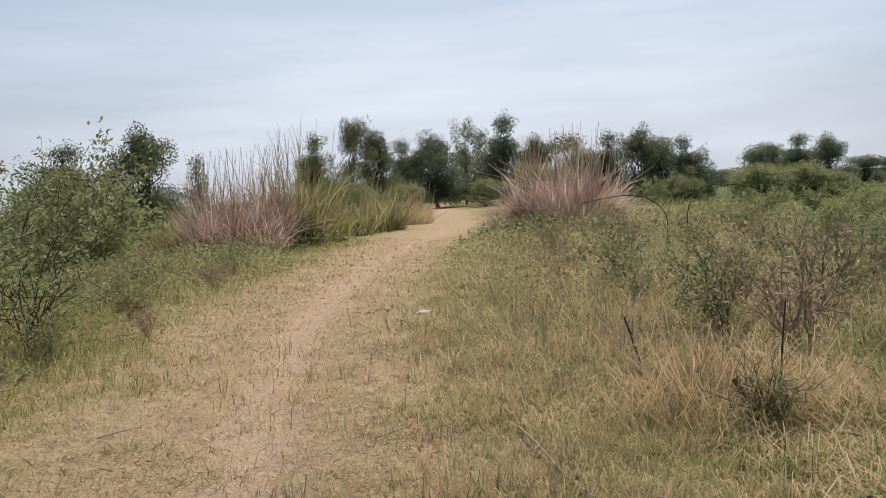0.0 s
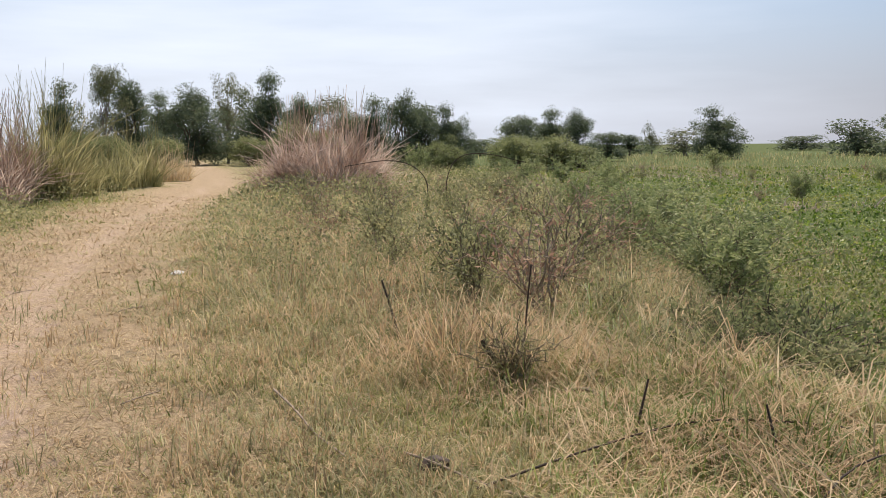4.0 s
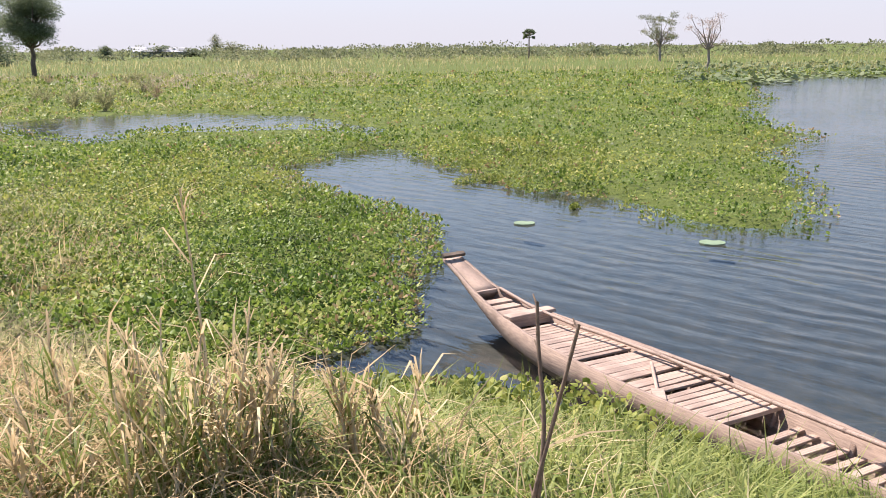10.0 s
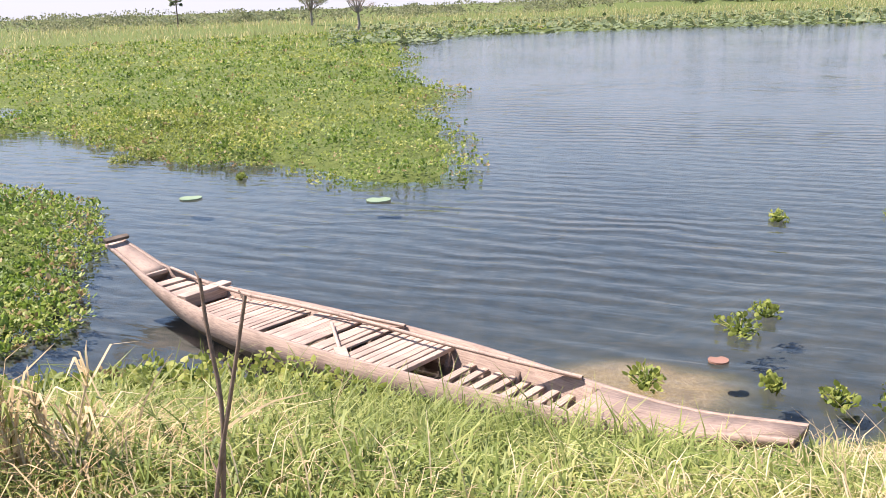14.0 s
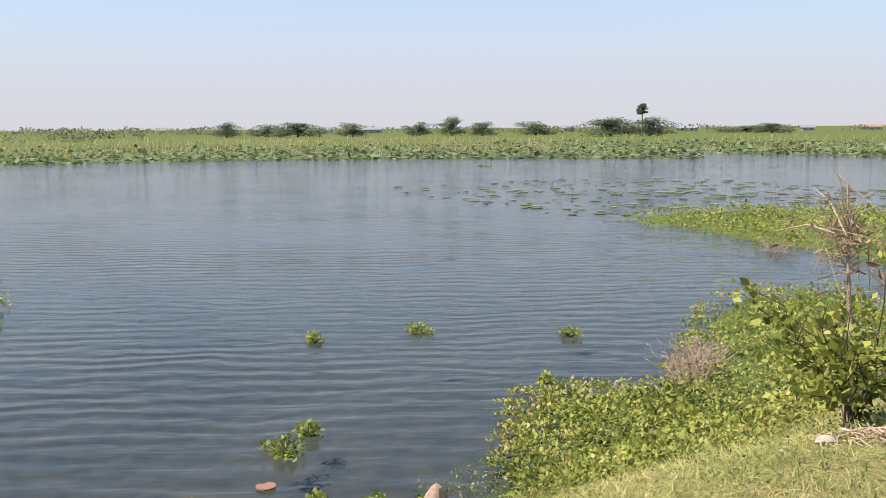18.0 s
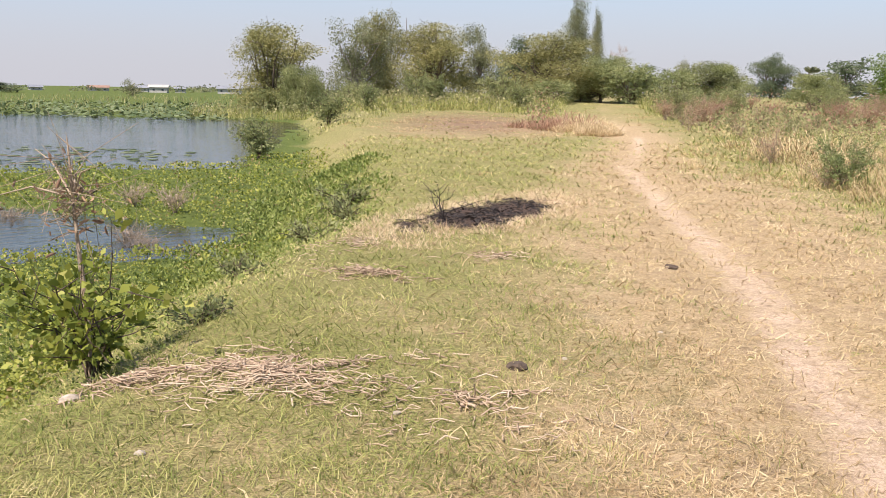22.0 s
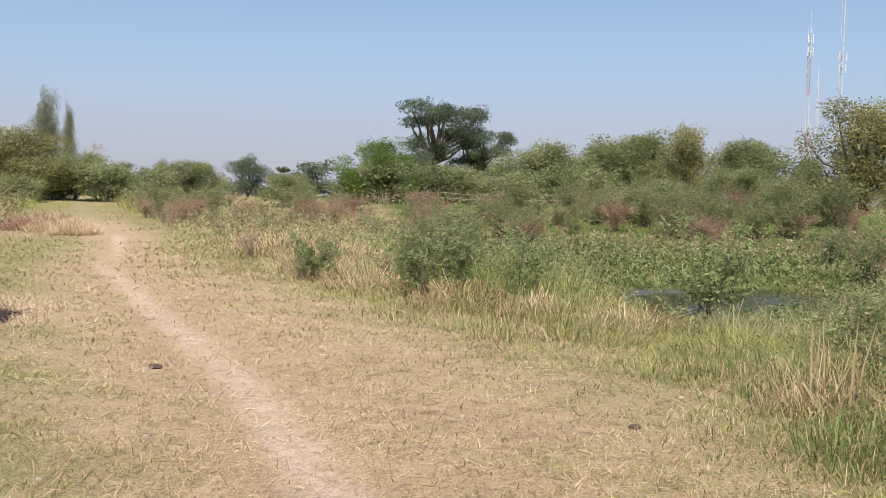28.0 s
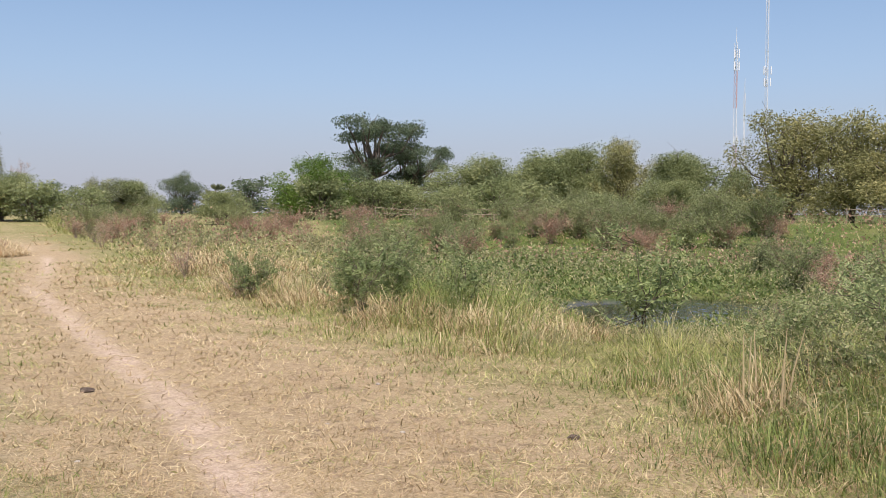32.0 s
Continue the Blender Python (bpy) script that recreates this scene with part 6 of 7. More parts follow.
# dry heaps on the north bank
for n, (x0, y0, w, h, c, mt) in enumerate(((1.8, 6.35, 0.75, 0.85, 620, M_TANGLE), (2.3, 6.1, 0.5, 0.6, 300, M_TANGLE), (4.3, 2.9, 0.4, 0.4, 180, M_LUSH), (4.45, 3.6, 0.5, 0.45, 220, M_TANGLE), (4.5, 4.4, 0.5, 0.5, 240, M_WEED), (4.35, 5.2, 0.5, 0.55, 240, M_LUSH), (3.8, 4.6, 0.5, 0.4, 220, M_WEED), (3.9, 2.3, 0.35, 0.4, 160, M_LUSH), (3.3, 5.0, 0.5, 0.4, 220, M_LUSH), (1.5, 8.3, 0.5, 0.4, 260, M_TANGLE), (2.6, 7.5, 0.7, 0.5, 420, M_WEED), (2.0, 9.6, 0.7, 0.5, 380, M_TANGLE),
                                           (3.2, 6.0, 0.6, 0.45, 380, M_WEED), (2.9, 9.0, 0.8, 0.6, 420, M_REED), (1.6, 11.5, 0.8, 0.5, 320, M_TANGLE), (3.0, 12.4, 0.9, 0.6, 380, M_TANGLE), (4.0, 8.6, 0.8, 0.6, 420, M_WEED),
                                           (4.6, 11.2, 0.9, 0.7, 400, M_WEED), (2.2, 14.4, 1.0, 0.6, 360, M_TANGLE), (3.9, 16.0, 1.1, 0.7, 380, M_WEED), (2.6, 18.2, 1.1, 0.6, 320, M_TANGLE), (5.4, 13.6, 1.0, 0.7, 380, M_REED))):
    mound("grass_mound", "low mound of arching dry grass on the bank" if mt is M_TANGLE else "low mound of arching grey-green weeds on the bank", x0, y0, w, h, c, mt, 440 + n, 0.007 if y0 < 10 else 0.012)
# broken edge of the bank above the mat
rng = np.random.default_rng(479)
for n in range(22):
    f = n / 21
    x0 = float(np.interp(f, [0, 0.25, 0.5, 0.75, 1], [3.3, 3.5, 3.8, 3.7, 4.0])) + rng.uniform(-0.3, 0.35)
    y0 = 7.2 - 4.6 * f + rng.uniform(-0.2, 0.2)
    mt = (M_LUSH, M_WEED, M_REED, M_TANGLE)[n % 4]
    mound("bank_tussock", "dry arching tussock at the edge of the bank" if mt is M_TANGLE else "green arching tussock at the edge of the bank", x0, y0, rng.uniform(0.25, 0.45), rng.uniform(0.35, 0.65), 130, mt, 600 + n, 0.010, "grass", 0.96)
    if n % 3 == 0:
        plant((weedA, weedB)[n % 2], x0 + 0.3, y0 + 0.2, n * 70, rng.uniform(0.5, 0.75), "weeds along the bank edge")
for n, (x0, y0, w, h) in enumerate(((6.6, -40, 1.7, 1.15), (5.6, -38.2, 1.3, 0.95), (8.2, -41.5, 1.6, 0.75), (4.9, -36.2, 0.9, 0.7))):
    mound("dry_brush", "low reddish brown dry brush beside the track", x0, y0, w, h, 700, M_RUSSET if n % 2 == 0 else M_PALESTRAW, 640 + n, 0.03, "brush")
mound("green_tussock", "fresh green grass tussock beside the cut stump", 2.0, 5.85, 0.2, 0.5, 90, M_LUSH, 470, 0.006, "grass", 0.6)

# dry tangle near the track, north and east
rng = np.random.default_rng(480)
x, y, r = spread(17000, 2.8, 26, -68, 14, rng)
u = across(x, y)
z = smooth01(0.5, 1.7, np.abs(u)) * smooth01(26, 14, r)
keep = (in_water(x, y) < -0.5) & (x < np.interp(y, SHORE_Y, SHORE_X) - 0.8) & (u > -2.2) & (rng.uniform(-0.4, 1.2, len(x)) < z * (0.7 + 0.6 * wobble(x, y, 1.1, 6)))
x, y, r = x[keep], y[keep], r[keep]
far = np.clip(r / 6, 1, 4)
pick = rng.uniform(0, 1, len(x)) + 0.4 * wobble(x, y, 0.9, 2)
for q, material, label in ((pick < 0.55, M_TANGLE, "tangled reddish dry grass beside the track"), (pick >= 0.55, M_WEED, "tangled grey-green grass beside the track")):
    stuff("tangled_grass", tufts(x[q], y[q], r[q], 7, 0.13 * far[q]**0.5, rng.uniform(0.08, 0.27, q.sum()), 0.0062 * far[q], 1.0, rng, 0.8, 10), material, label, "grass")

# clumpy short grass beside the track to the south
x, y, r = spread(26000, 2.4, 34, -212, -88, rng)
u = across(x, y)
keep = bank_top(x, y) & (np.abs(u) > 0.35) & (ash_at(x, y) < -0.3) & (rng.uniform(-0.6, 0.9, len(x)) < wobble(x, y, 2.1, 3) + 0.35 * smooth01(0.3, 2.0, np.abs(u)))
x, y, r, u = x[keep], y[keep], r[keep], u[keep]
far = np.clip(r / 6, 1, 4)
pick = dryness(x, y) + rng.uniform(-0.35, 0.35, len(x)) + 0.25 * wobble(x, y, 0.8, 4)
for lo, hi, material, label in ((-9, 0.3, M_LUSH, "small fresh green grass tufts"), (0.3, 0.7, M_GRASS, "small yellowing grass tufts"), (0.7, 9, M_TANGLE, "small dry brown grass tufts")):
    q = (pick >= lo) & (pick < hi)
    stuff("grass_tufts", tufts(x[q], y[q], r[q], 6, 0.07 * far[q]**0.6, rng.uniform(0.04, 0.10, q.sum()) * far[q]**0.3, 0.0036 * far[q], 1.0, rng, 0.9, 7.0), material, label, "grass")
# dead stubble on the wheel track
x, y, r = spread(70000, 2.2, 24, -205, 30, rng)
u = across(x, y)
keep = bank_top(x, y) & (np.abs(u) < 2.4) & (ash_at(x, y) < 0) & (wobble(x, y, 3.3, 1) > rng.uniform(-1.2, 0.5, len(x)))
x, y, r = x[keep], y[keep], r[keep]
far = np.clip(r / 5, 1, 4)
M_STUBBLE = leaf_mat("stubble", [(0.0, (0.20, 0.125, 0.075)), (0.5, (0.46, 0.325, 0.205)), (1.0, (0.74, 0.58, 0.40))], 0.8, 0.25, 1.5)
stuff("stubble", blades(on_ground(x, y, -0.002), rng.uniform(0.015, 0.045, len(x)) * far**0.3, 0.0055 * far, 0.97, rng, 0.3, None, True), M_STUBBLE, "trodden brown grass stubble on the track", "stubble")
# pale scorched straw round the burnt patch
x, y = rng.uniform(0.9, 5.2, 30000), rng.uniform(-15, -8.4, 30000)
v = ash_at(x, y)
keep = (v > -0.62) & (v < 0.12) & (rng.uniform(-0.75, -0.05, len(x)) < v)
x, y = x[keep], y[keep]
M_SCORCH = leaf_mat("scorched_straw", [(0.0, (0.36, 0.25, 0.15)), (0.5, (0.62, 0.47, 0.31)), (1.0, (0.84, 0.70, 0.50))], 0.8, 0.25, 1.5)
stuff("scorched_grass", blades(on_ground(x, y, 0.004), rng.uniform(0.06, 0.16, len(x)), 0.007, 0.97, rng, 0.3, None, True), M_SCORCH, "pale scorched straw round the burnt patch", "dry grass")

# low brown growth on the flat by the pond and grass along the far track
rngf = np.random.default_rng(651)
b, a = rngf.normal(size=420) * 3.0, rngf.normal(size=420) * 11
x, y = 12.5 + 0.31 * a + 0.95 * b, -45 - 0.95 * a + 0.31 * b
keep = (in_water(x, y) < -0.8) & (across(x, y) > 2.0)
x, y = x[keep], y[keep]
hummocks(x, y, rngf.uniform(0.3, 0.9, len(x)), rngf.uniform(0.08, 0.3, len(x)), 40, 652, ((M_TANGLE, 0.5, "low dry growth on the brown flat", "weeds"), (M_RUSSET, 0.25, "low russet growth on the brown flat", "weeds"), (M_GRASS, 0.25, "low green growth on the brown flat", "weeds")))
x, y, r = spread(1900, 17, 84, -215, -160, rngf)
u = across(x, y)
keep = (in_water(x, y) < -1.0) & (u > -8) & (u < 7) & (flat_at(x, y) < 0.4) & ((u < -1.3 - 0.5 * wobble(x, y, 0.7, 2)) | (u > 1.6) & (r > 30) | (np.abs(u) > 0.7) & (r > 46)) & (rngf.uniform(-0.6, 0.6, len(x)) < wobble(x, y, 0.6, 3))
x, y, r = x[keep], y[keep], r[keep]
hummocks(x, y, rngf.uniform(0.4, 0.9, len(x)), rngf.uniform(0.2, 0.6, len(x)), 60, 654, ((M_STRAW, 0.4, "dry grass beside the far track", "tall_grass"), (M_GRASS, 0.4, "yellow-green grass beside the far track", "tall_grass"), (M_TANGLE, 0.2, "brown grass beside the far track", "tall_grass")))

# western edge: tussocks, lush grass and weeds at the ditch
for n, (x0, y0, w, h, c, mt) in enumerate(((-2.3, -27.0, 1.5, 0.95, 700, M_STRAW), (-1.5, -24.6, 1.2, 0.8, 500, M_STRAW), (-2.9, -22.5, 1.3, 0.8, 500, M_STRAW), (-2.2, -19.2, 1.0, 0.7, 450, M_STRAW), (-4.1, -11.4, 0.55, 0.62, 360, M_STRAW),
                                           (-3.4, -12.7, 0.8, 0.7, 420, M_STRAW), (-2.7, -15.6, 0.9, 0.7, 420, M_STRAW), (-4.4, -13.5, 0.8, 1.15, 420, M_LUSH), (-5.0, -12.8, 0.7, 0.95, 340, M_LUSH), (-5.0, -10.6, 0.6, 0.55, 300, M_STRAW),
                                           (-4.5, -10.0, 0.5, 0.45, 260, M_WEED), (-4.3, -6.0, 0.4, 0.62, 260, M_STRAW), (-5.2, -8.6, 0.6, 0.6, 320, M_GRASS), (-6.0, -9.8, 0.7, 0.6, 320, M_WEED), (-1.2, -30, 1.5, 0.7, 420, M_STRAW), (-3.4, -18.0, 1.0, 0.8, 420, M_WEED))):
    far = max(1.0, math.hypot(x0, y0) / 8)
    mound("grass_tussock", {M_STRAW: "tall tussock of pale dry grass", M_LUSH: "tall tussock of fresh green grass"}.get(mt, "tussock of grey-green grass") + " at the ditch edge", x0, y0, w, h, c, mt, 500 + n, 0.006 * far, "grass", 0.96)
x, y = rng.uniform(-10, -3.6, 9000), rng.uniform(-12, -4.6, 9000)
e = np.interp(y, EDGE_Y, EDGE_X) - across(x, y)
az = np.degrees(np.arctan2(-x, y))
keep = (e > rng.uniform(-0.3, 0.9, len(x))) & ~((az > 145) & (np.hypot(x, y) > 9.3))
x, y, e = x[keep], y[keep], e[keep]
r = np.hypot(x, y)
pick = rng.uniform(0, 1, len(x)) + 0.5 * wobble(x, y, 0.9, 7)
tall = 0.2 + 0.4 * smooth01(0, 1.6, e)
for lo, hi, material, label in ((-9, 0.4, M_GRASS, "dense olive weeds at the ditch edge"), (0.4, 0.75, M_LUSH, "green grass at the ditch edge"), (0.75, 9, M_STRAW, "dry grass at the ditch edge")):
    q = (pick >= lo) & (pick < hi)
    stuff("tall_grass", tufts(x[q], y[q], r[q], 6, 0.16, tall[q] * rng.uniform(0.6, 1.3, q.sum()), 0.0075, 0.85, rng, 0.8, 9.0), material, label, "grass")
x, y, e = np.repeat(x, 2) + rng.normal(size=len(x) * 2) * 0.2, np.repeat(y, 2) + rng.normal(size=len(y) * 2) * 0.2, np.repeat(e, 2)
keep = (e > 0.4) & (wobble(x, y, 1.4, 2) > -0.2)
x, y, e = x[keep], y[keep], e[keep]
stuff("weed_leaves", leafy(x, y, np.hypot(x, y), 0.2 + 0.5 * smooth01(0, 1.6, e), 0.038, rng), M_WEEDLEAF, "olive leaves of the ditch weeds", "weeds")
# leafy weeds at the foot of the northern thicket
x, y = rng.uniform(-9, -2.6, 26000), rng.uniform(5.0, 24, 26000)
e = np.interp(y, EDGE_Y, EDGE_X) - across(x, y)
keep = (e > rng.uniform(0, 1.6, len(x))) & (e < 5)
x, y, e = x[keep], y[keep], e[keep]
r = np.hypot(x, y)
stuff("weed_leaves", leafy(x, y, r, (0.15 + 0.5 * smooth01(0, 2, e)) * (0.75 + 0.4 * wobble(x, y, 1.0, 5)), 0.034 * np.clip(r / 9, 1, 3), rng), M_WEEDLEAF, "grey-green leaves of the weeds beside the path", "weeds")
# broken reed stalks standing in the cut edge of the bank
rngb = np.random.default_rng(671)
x, y = rngb.uniform(2.1, 5.0, 3600), rngb.uniform(0.5, 6.2, 3600)
keep = (x < np.interp(y, SHORE_Y, SHORE_X) - 0.15) & (x + y > 3.4) & (rngb.uniform(-0.6, 0.7, len(x)) < wobble(x, y, 1.3, 5))
x, y = x[keep], y[keep]
stuff("cut_reeds", arcs(on_ground(x, y, -0.02), rngb.uniform(0.2, 0.75, len(x)), rngb.uniform(0.006, 0.013, len(x)), rngb.uniform(0.15, 1.3, len(x)), rngb.uniform(0.1, 0.7, len(x)), rngb, 4), M_PALESTRAW, "broken pale reed stalks on the bank", "dry reeds")
x, y = x[::2] + 0.1, y[::2] + 0.1
stuff("bank_grass", arcs(on_ground(x, y, -0.02), rngb.uniform(0.2, 0.6, len(x)), rngb.uniform(0.008, 0.016, len(x)), rngb.uniform(0.5, 1.4, len(x)), rngb.uniform(0.3, 0.9, len(x)), rngb, 4), M_LUSH, "broad green grass leaves among the broken reeds", "grass")
# taller grass between the bank and the boat
x, y = rng.uniform(3.7, 5.2, 1500), rng.uniform(-1.5, 1.5, 1500)
keep = (x < np.interp(y, SHORE_Y, SHORE_X) - 0.1) & (x > 3.9 - 0.2 * y)
x, y = x[keep], y[keep]
stuff("bank_grass", tufts(x, y, np.hypot(x, y), 7, 0.08, rng.uniform(0.32, 0.62, len(x)) * (0.6 + 0.4 * smooth01(-1.5, -0.6, y)) * (1 - 0.45 * smooth01(0.3, 1.3, y)), 0.009, 0.7, rng, 0.9), M_LUSH, "taller fresh green grass above the boat", "grass")
# scrub over the dyke, olive and russet
x, y, r = spread(34000, 38, 84, 127, 192, rng)
keep = (in_water(x, y) < -1) & (np.abs(across(x, y)) > 3.5) & (wobble(x, y, 0.35, 2) + 0.5 * wobble(x, y, 1.0, 4) > rng.uniform(-0.9, 0.3, len(x)))
x, y, r = x[keep], y[keep], r[keep]
P = on_ground(x, y)
P[:, 2] += rng.uniform(0.05, 1.0, len(x)) * (0.75 + 0.45 * wobble(x, y, 0.5, 7)) * (1 + 0.6 * smooth01(60, 75, r))
pick = rng.uniform(0, 1, len(x)) + 0.6 * wobble(x, y, 0.22, 5)
for q, material, label in ((pick < 0.45, M_RUSSET, "reddish brown dry scrub over the dyke"), ((pick >= 0.45) & (pick < 0.75), M_WEED, "pale weeds over the dyke"), (pick >= 0.75, M_BUSH_LEAF, "low olive scrub over the dyke")):
    stuff("low_scrub", leaf_quads(P[q], rng.normal(size=(q.sum(), 3)) + (0, 0, 0.3), rng.uniform(0.09, 0.24, q.sum()), rng, 0.5), material, label, "scrub")
# green tall grass closing in on the track in the south-west
x, y = rng.uniform(-6.2, -2.6, 2600), rng.uniform(-7.6, -3.4, 2600)
e = np.interp(y, EDGE_Y, EDGE_X) - across(x, y) + 0.5 * wobble(x, y, 1.3, 5)
keep = e > rng.uniform(-0.8, 0.5, len(x))
x, y, e = x[keep], y[keep], e[keep]
pick = rng.uniform(0, 1, len(x))
for lo, hi, material, label in ((0, 0.45, M_LUSH, "green grass beside the track"), (0.45, 0.75, M_DITCH, "olive weeds beside the track"), (0.75, 1.01, M_TANGLE, "dry grass among the green")):
    q = (pick >= lo) & (pick < hi)
    stuff("tall_grass", tufts(x[q], y[q], np.hypot(x[q], y[q]), 7, 0.12, (0.12 + 0.4 * smooth01(-0.6, 1.0, e[q])) * rng.uniform(0.6, 1.3, q.sum()), 0.0065, 0.95, rng, 0.9, 11), material, label, "grass")


# ---- the boat ----
def box_part(name, parent, material, size, m, label="", bevel=0.004):
    bm = bmesh.new()
    bmesh.ops.create_cube(bm, size=1.0)
    bmesh.ops.scale(bm, vec=size, verts=bm.verts)
    if bevel:
        bmesh.ops.bevel(bm, geom=bm.edges[:], offset=bevel, segments=1, affect="EDGES")
    ob = part(name, bm, material, parent, label)
    ob.matrix_basis = m
    return ob


BOAT_S = [0.0, 0.2, 0.45, 0.8, 1.2, 1.7, 2.2, 3.0, 3.8, 4.5, 5.1, 5.6, 5.97]
BOAT_W = [0.10, 0.105, 0.12, 0.165, 0.23, 0.31, 0.35, 0.365, 0.33, 0.26, 0.19, 0.135, 0.11]
BOAT_Z = [0.53, 0.42, 0.32, 0.25, 0.215, 0.195, 0.19, 0.19, 0.19, 0.175, 0.175, 0.215, 0.32]
BOAT_B = [0.485, 0.36, 0.23, 0.07, -0.05, -0.10, -0.12, -0.12, -0.11, -0.08, 0.0, 0.11, 0.275]


def build_boat():
    boat = tagged(new("wooden_boat"), "long narrow weathered wooden boat moored at the bank", "boat")
    # x runs from the prow to the stern, y to the far side
    ax = Vector((4.3 - 8.1, -1.75 - 2.85, 0)).normalized()
    ay = Vector((-ax.y, ax.x, 0))
    boat.matrix_basis = Matrix(((ax.x, ay.x, 0, 8.1), (ax.y, ay.y, 0, 2.85), (0, 0, 1, WATER_Z), (0, 0, 0, 1)))
    S = np.linspace(0, 5.97, 40)
    W, Zg, Zb = np.interp(S, BOAT_S, BOAT_W), np.interp(S, BOAT_S, BOAT_Z), np.interp(S, BOAT_S, BOAT_B)
    W, Zg, Zb = [np.convolve(np.pad(a, 2, "edge"), np.ones(5) / 5, "valid") for a in (W, Zg, Zb)]
    rows = []
    for s, w, g, b in zip(S, W, Zg, Zb):
        t = min(0.03, w * 0.25)
        m = g - b
        rows.append([(s, -w, g), (s, -w * 0.97, b + m * 0.45), (s, -w * 0.72, b + m * 0.08), (s, 0, b), (s, w * 0.72, b + m * 0.08), (s, w * 0.97, b + m * 0.45), (s, w, g),
                     (s, w - t, g), (s, w * 0.97 - t, b + m * 0.45 + 0.01), (s, w * 0.68 - t * 0.5, b + m * 0.1 + 0.025), (s, 0, b + 0.03), (s, -w * 0.68 + t * 0.5, b + m * 0.1 + 0.025), (s, -w * 0.97 + t, b + m * 0.45 + 0.01), (s, -w + t, g)])
    V = np.array(rows).reshape(-1, 3)
    k = 14
    F = [(i * k + j, i * k + (j + 1) % k, (i + 1) * k + (j + 1) % k, (i + 1) * k + j) for i in range(39) for j in range(k)]
    hull = put("hull", (V, F), M_HULL, boat)
    # solid ends
    for name, a, b in (("prow", 0.0, 0.58), ("stern", 4.75, 5.97)):
        s = np.linspace(a, b, 7)
        w, g, bb = np.interp(s, S, W) - 0.008, np.interp(s, S, Zg), np.interp(s, S, Zb)
        V, F = [], []
        for q in range(7):
            V += [(s[q], -w[q], g[q] - 0.004), (s[q], w[q], g[q] - 0.004), (s[q], w[q] * 0.9, bb[q] + 0.03), (s[q], -w[q] * 0.9, bb[q] + 0.03)]
        for q in range(6):
            F += [(q * 4 + e, q * 4 + (e + 1) % 4, q * 4 + 4 + (e + 1) % 4, q * 4 + 4 + e) for e in range(4)]
        F += [(3, 2, 1, 0), (24, 25, 26, 27)]
        put(name, (V, F), M_HULL, boat, "broad flat upswept " + name)
    box_part("prow_cap", boat, M_BARK, (0.05, 0.235, 0.03), pose(0.03, 0, 0.515, 0, 25, 3), "dark rope-bound prow cap")
    rng = np.random.default_rng(3)

    def across_board(s, wide, z, name="slat", thick=0.018, over=0.0, tilt=0.0):
        w = float(np.interp(s, S, W)) * 2 - 0.075 + over
        box_part(name, boat, M_DECK, (wide, w, thick), pose(s, rng.uniform(-0.01, 0.01), z, tilt, rng.uniform(-1, 1), rng.uniform(-1.6, 1.6)), bevel=0.003)
    # foredeck and bench
    across_board(0.60, 0.035, float(np.interp(0.60, S, Zg)) - 0.012, "foredeck_beam", 0.03)
    for s in (0.76, 0.88, 1.0, 1.10):
        across_board(s, 0.118, float(np.interp(s, S, Zg)) - 0.035, "foredeck_board")
    box_part("bench", boat, M_DECK, (0.11, 0.48, 0.03), pose(1.19, 0.03, 0.228, 0, 0, 3))
    across_board(1.235, 0.028, 0.18, "bench_face", 0.085)
    for q in range(15):
        across_board(1.33 + q * 0.056, 0.05, 0.135 + rng.uniform(-0.004, 0.004))
    for q in range(6):
        s = 2.26 + q * 0.072
        across_board(s, 0.07, 0.14, "deck_board")
    for q in range(12):
        if q == 4:
            continue
        across_board(2.72 + q * 0.066, rng.uniform(0.052, 0.062), 0.135 + rng.uniform(-0.006, 0.006))
    across_board(3.52, 0.05, 0.13, "deck_beam", 0.03)
    for s in (1.5, 2.2, 2.9, 3.5, 4.1, 4.7):
        w = float(np.interp(s, S, W))
        b = float(np.interp(s, S, Zb))
        V, F = tube([(s, -w + 0.03, b + 0.20), (s, -w * 0.7, b + 0.05), (s, 0, b + 0.035), (s, w * 0.7, b + 0.05), (s, w - 0.03, b + 0.20)], 0.022, 4)
        put("rib", (V, F), M_HULL, boat)
    for q in range(9):
        across_board(3.72 + q * 0.115, 0.06, 0.05, "floor_slat")
    # poles lying along the far gunwale
    for y0, y1, a, b in ((0.10, 0.31, 0.62, 3.1), (0.22, 0.20, 2.0, 4.6)):
        sx = np.linspace(a, b, 6)
        pts = np.stack([sx, np.linspace(y0, y1, 6) + 0.02 * np.sin(sx * 3), np.interp(sx, S, Zg) + 0.012 + 0 * sx], 1)
        pole = tagged(new("bamboo_pole"), "pale bamboo pole laid along the boat's gunwale", "pole", "poles in the boat")
        pole.matrix_basis = boat.matrix_basis @ Matrix.Translation(pts[0])
        cane = put("cane", tube(pts - pts[0], 0.014, 6), M_DECK, pole)
        for q in (1, 2, 3, 4):
            put("node_ring", tube([pts[q] - pts[0] - (0.008, 0, 0), pts[q] - pts[0] + (0.008, 0, 0)], 0.0165, 6), M_HULL, cane)
    # a paddle left on the slats
    paddle = tagged(new("wooden_paddle"), "short worn wooden paddle lying on the boat's slats", "paddle")
    paddle.matrix_basis = boat.matrix_basis @ pose(2.55, 0.12, 0.175)
    put("shaft", tube([(0, 0, 0.0), (0.40, -0.32, -0.01)], [0.014, 0.014], 6), M_DECK, paddle)
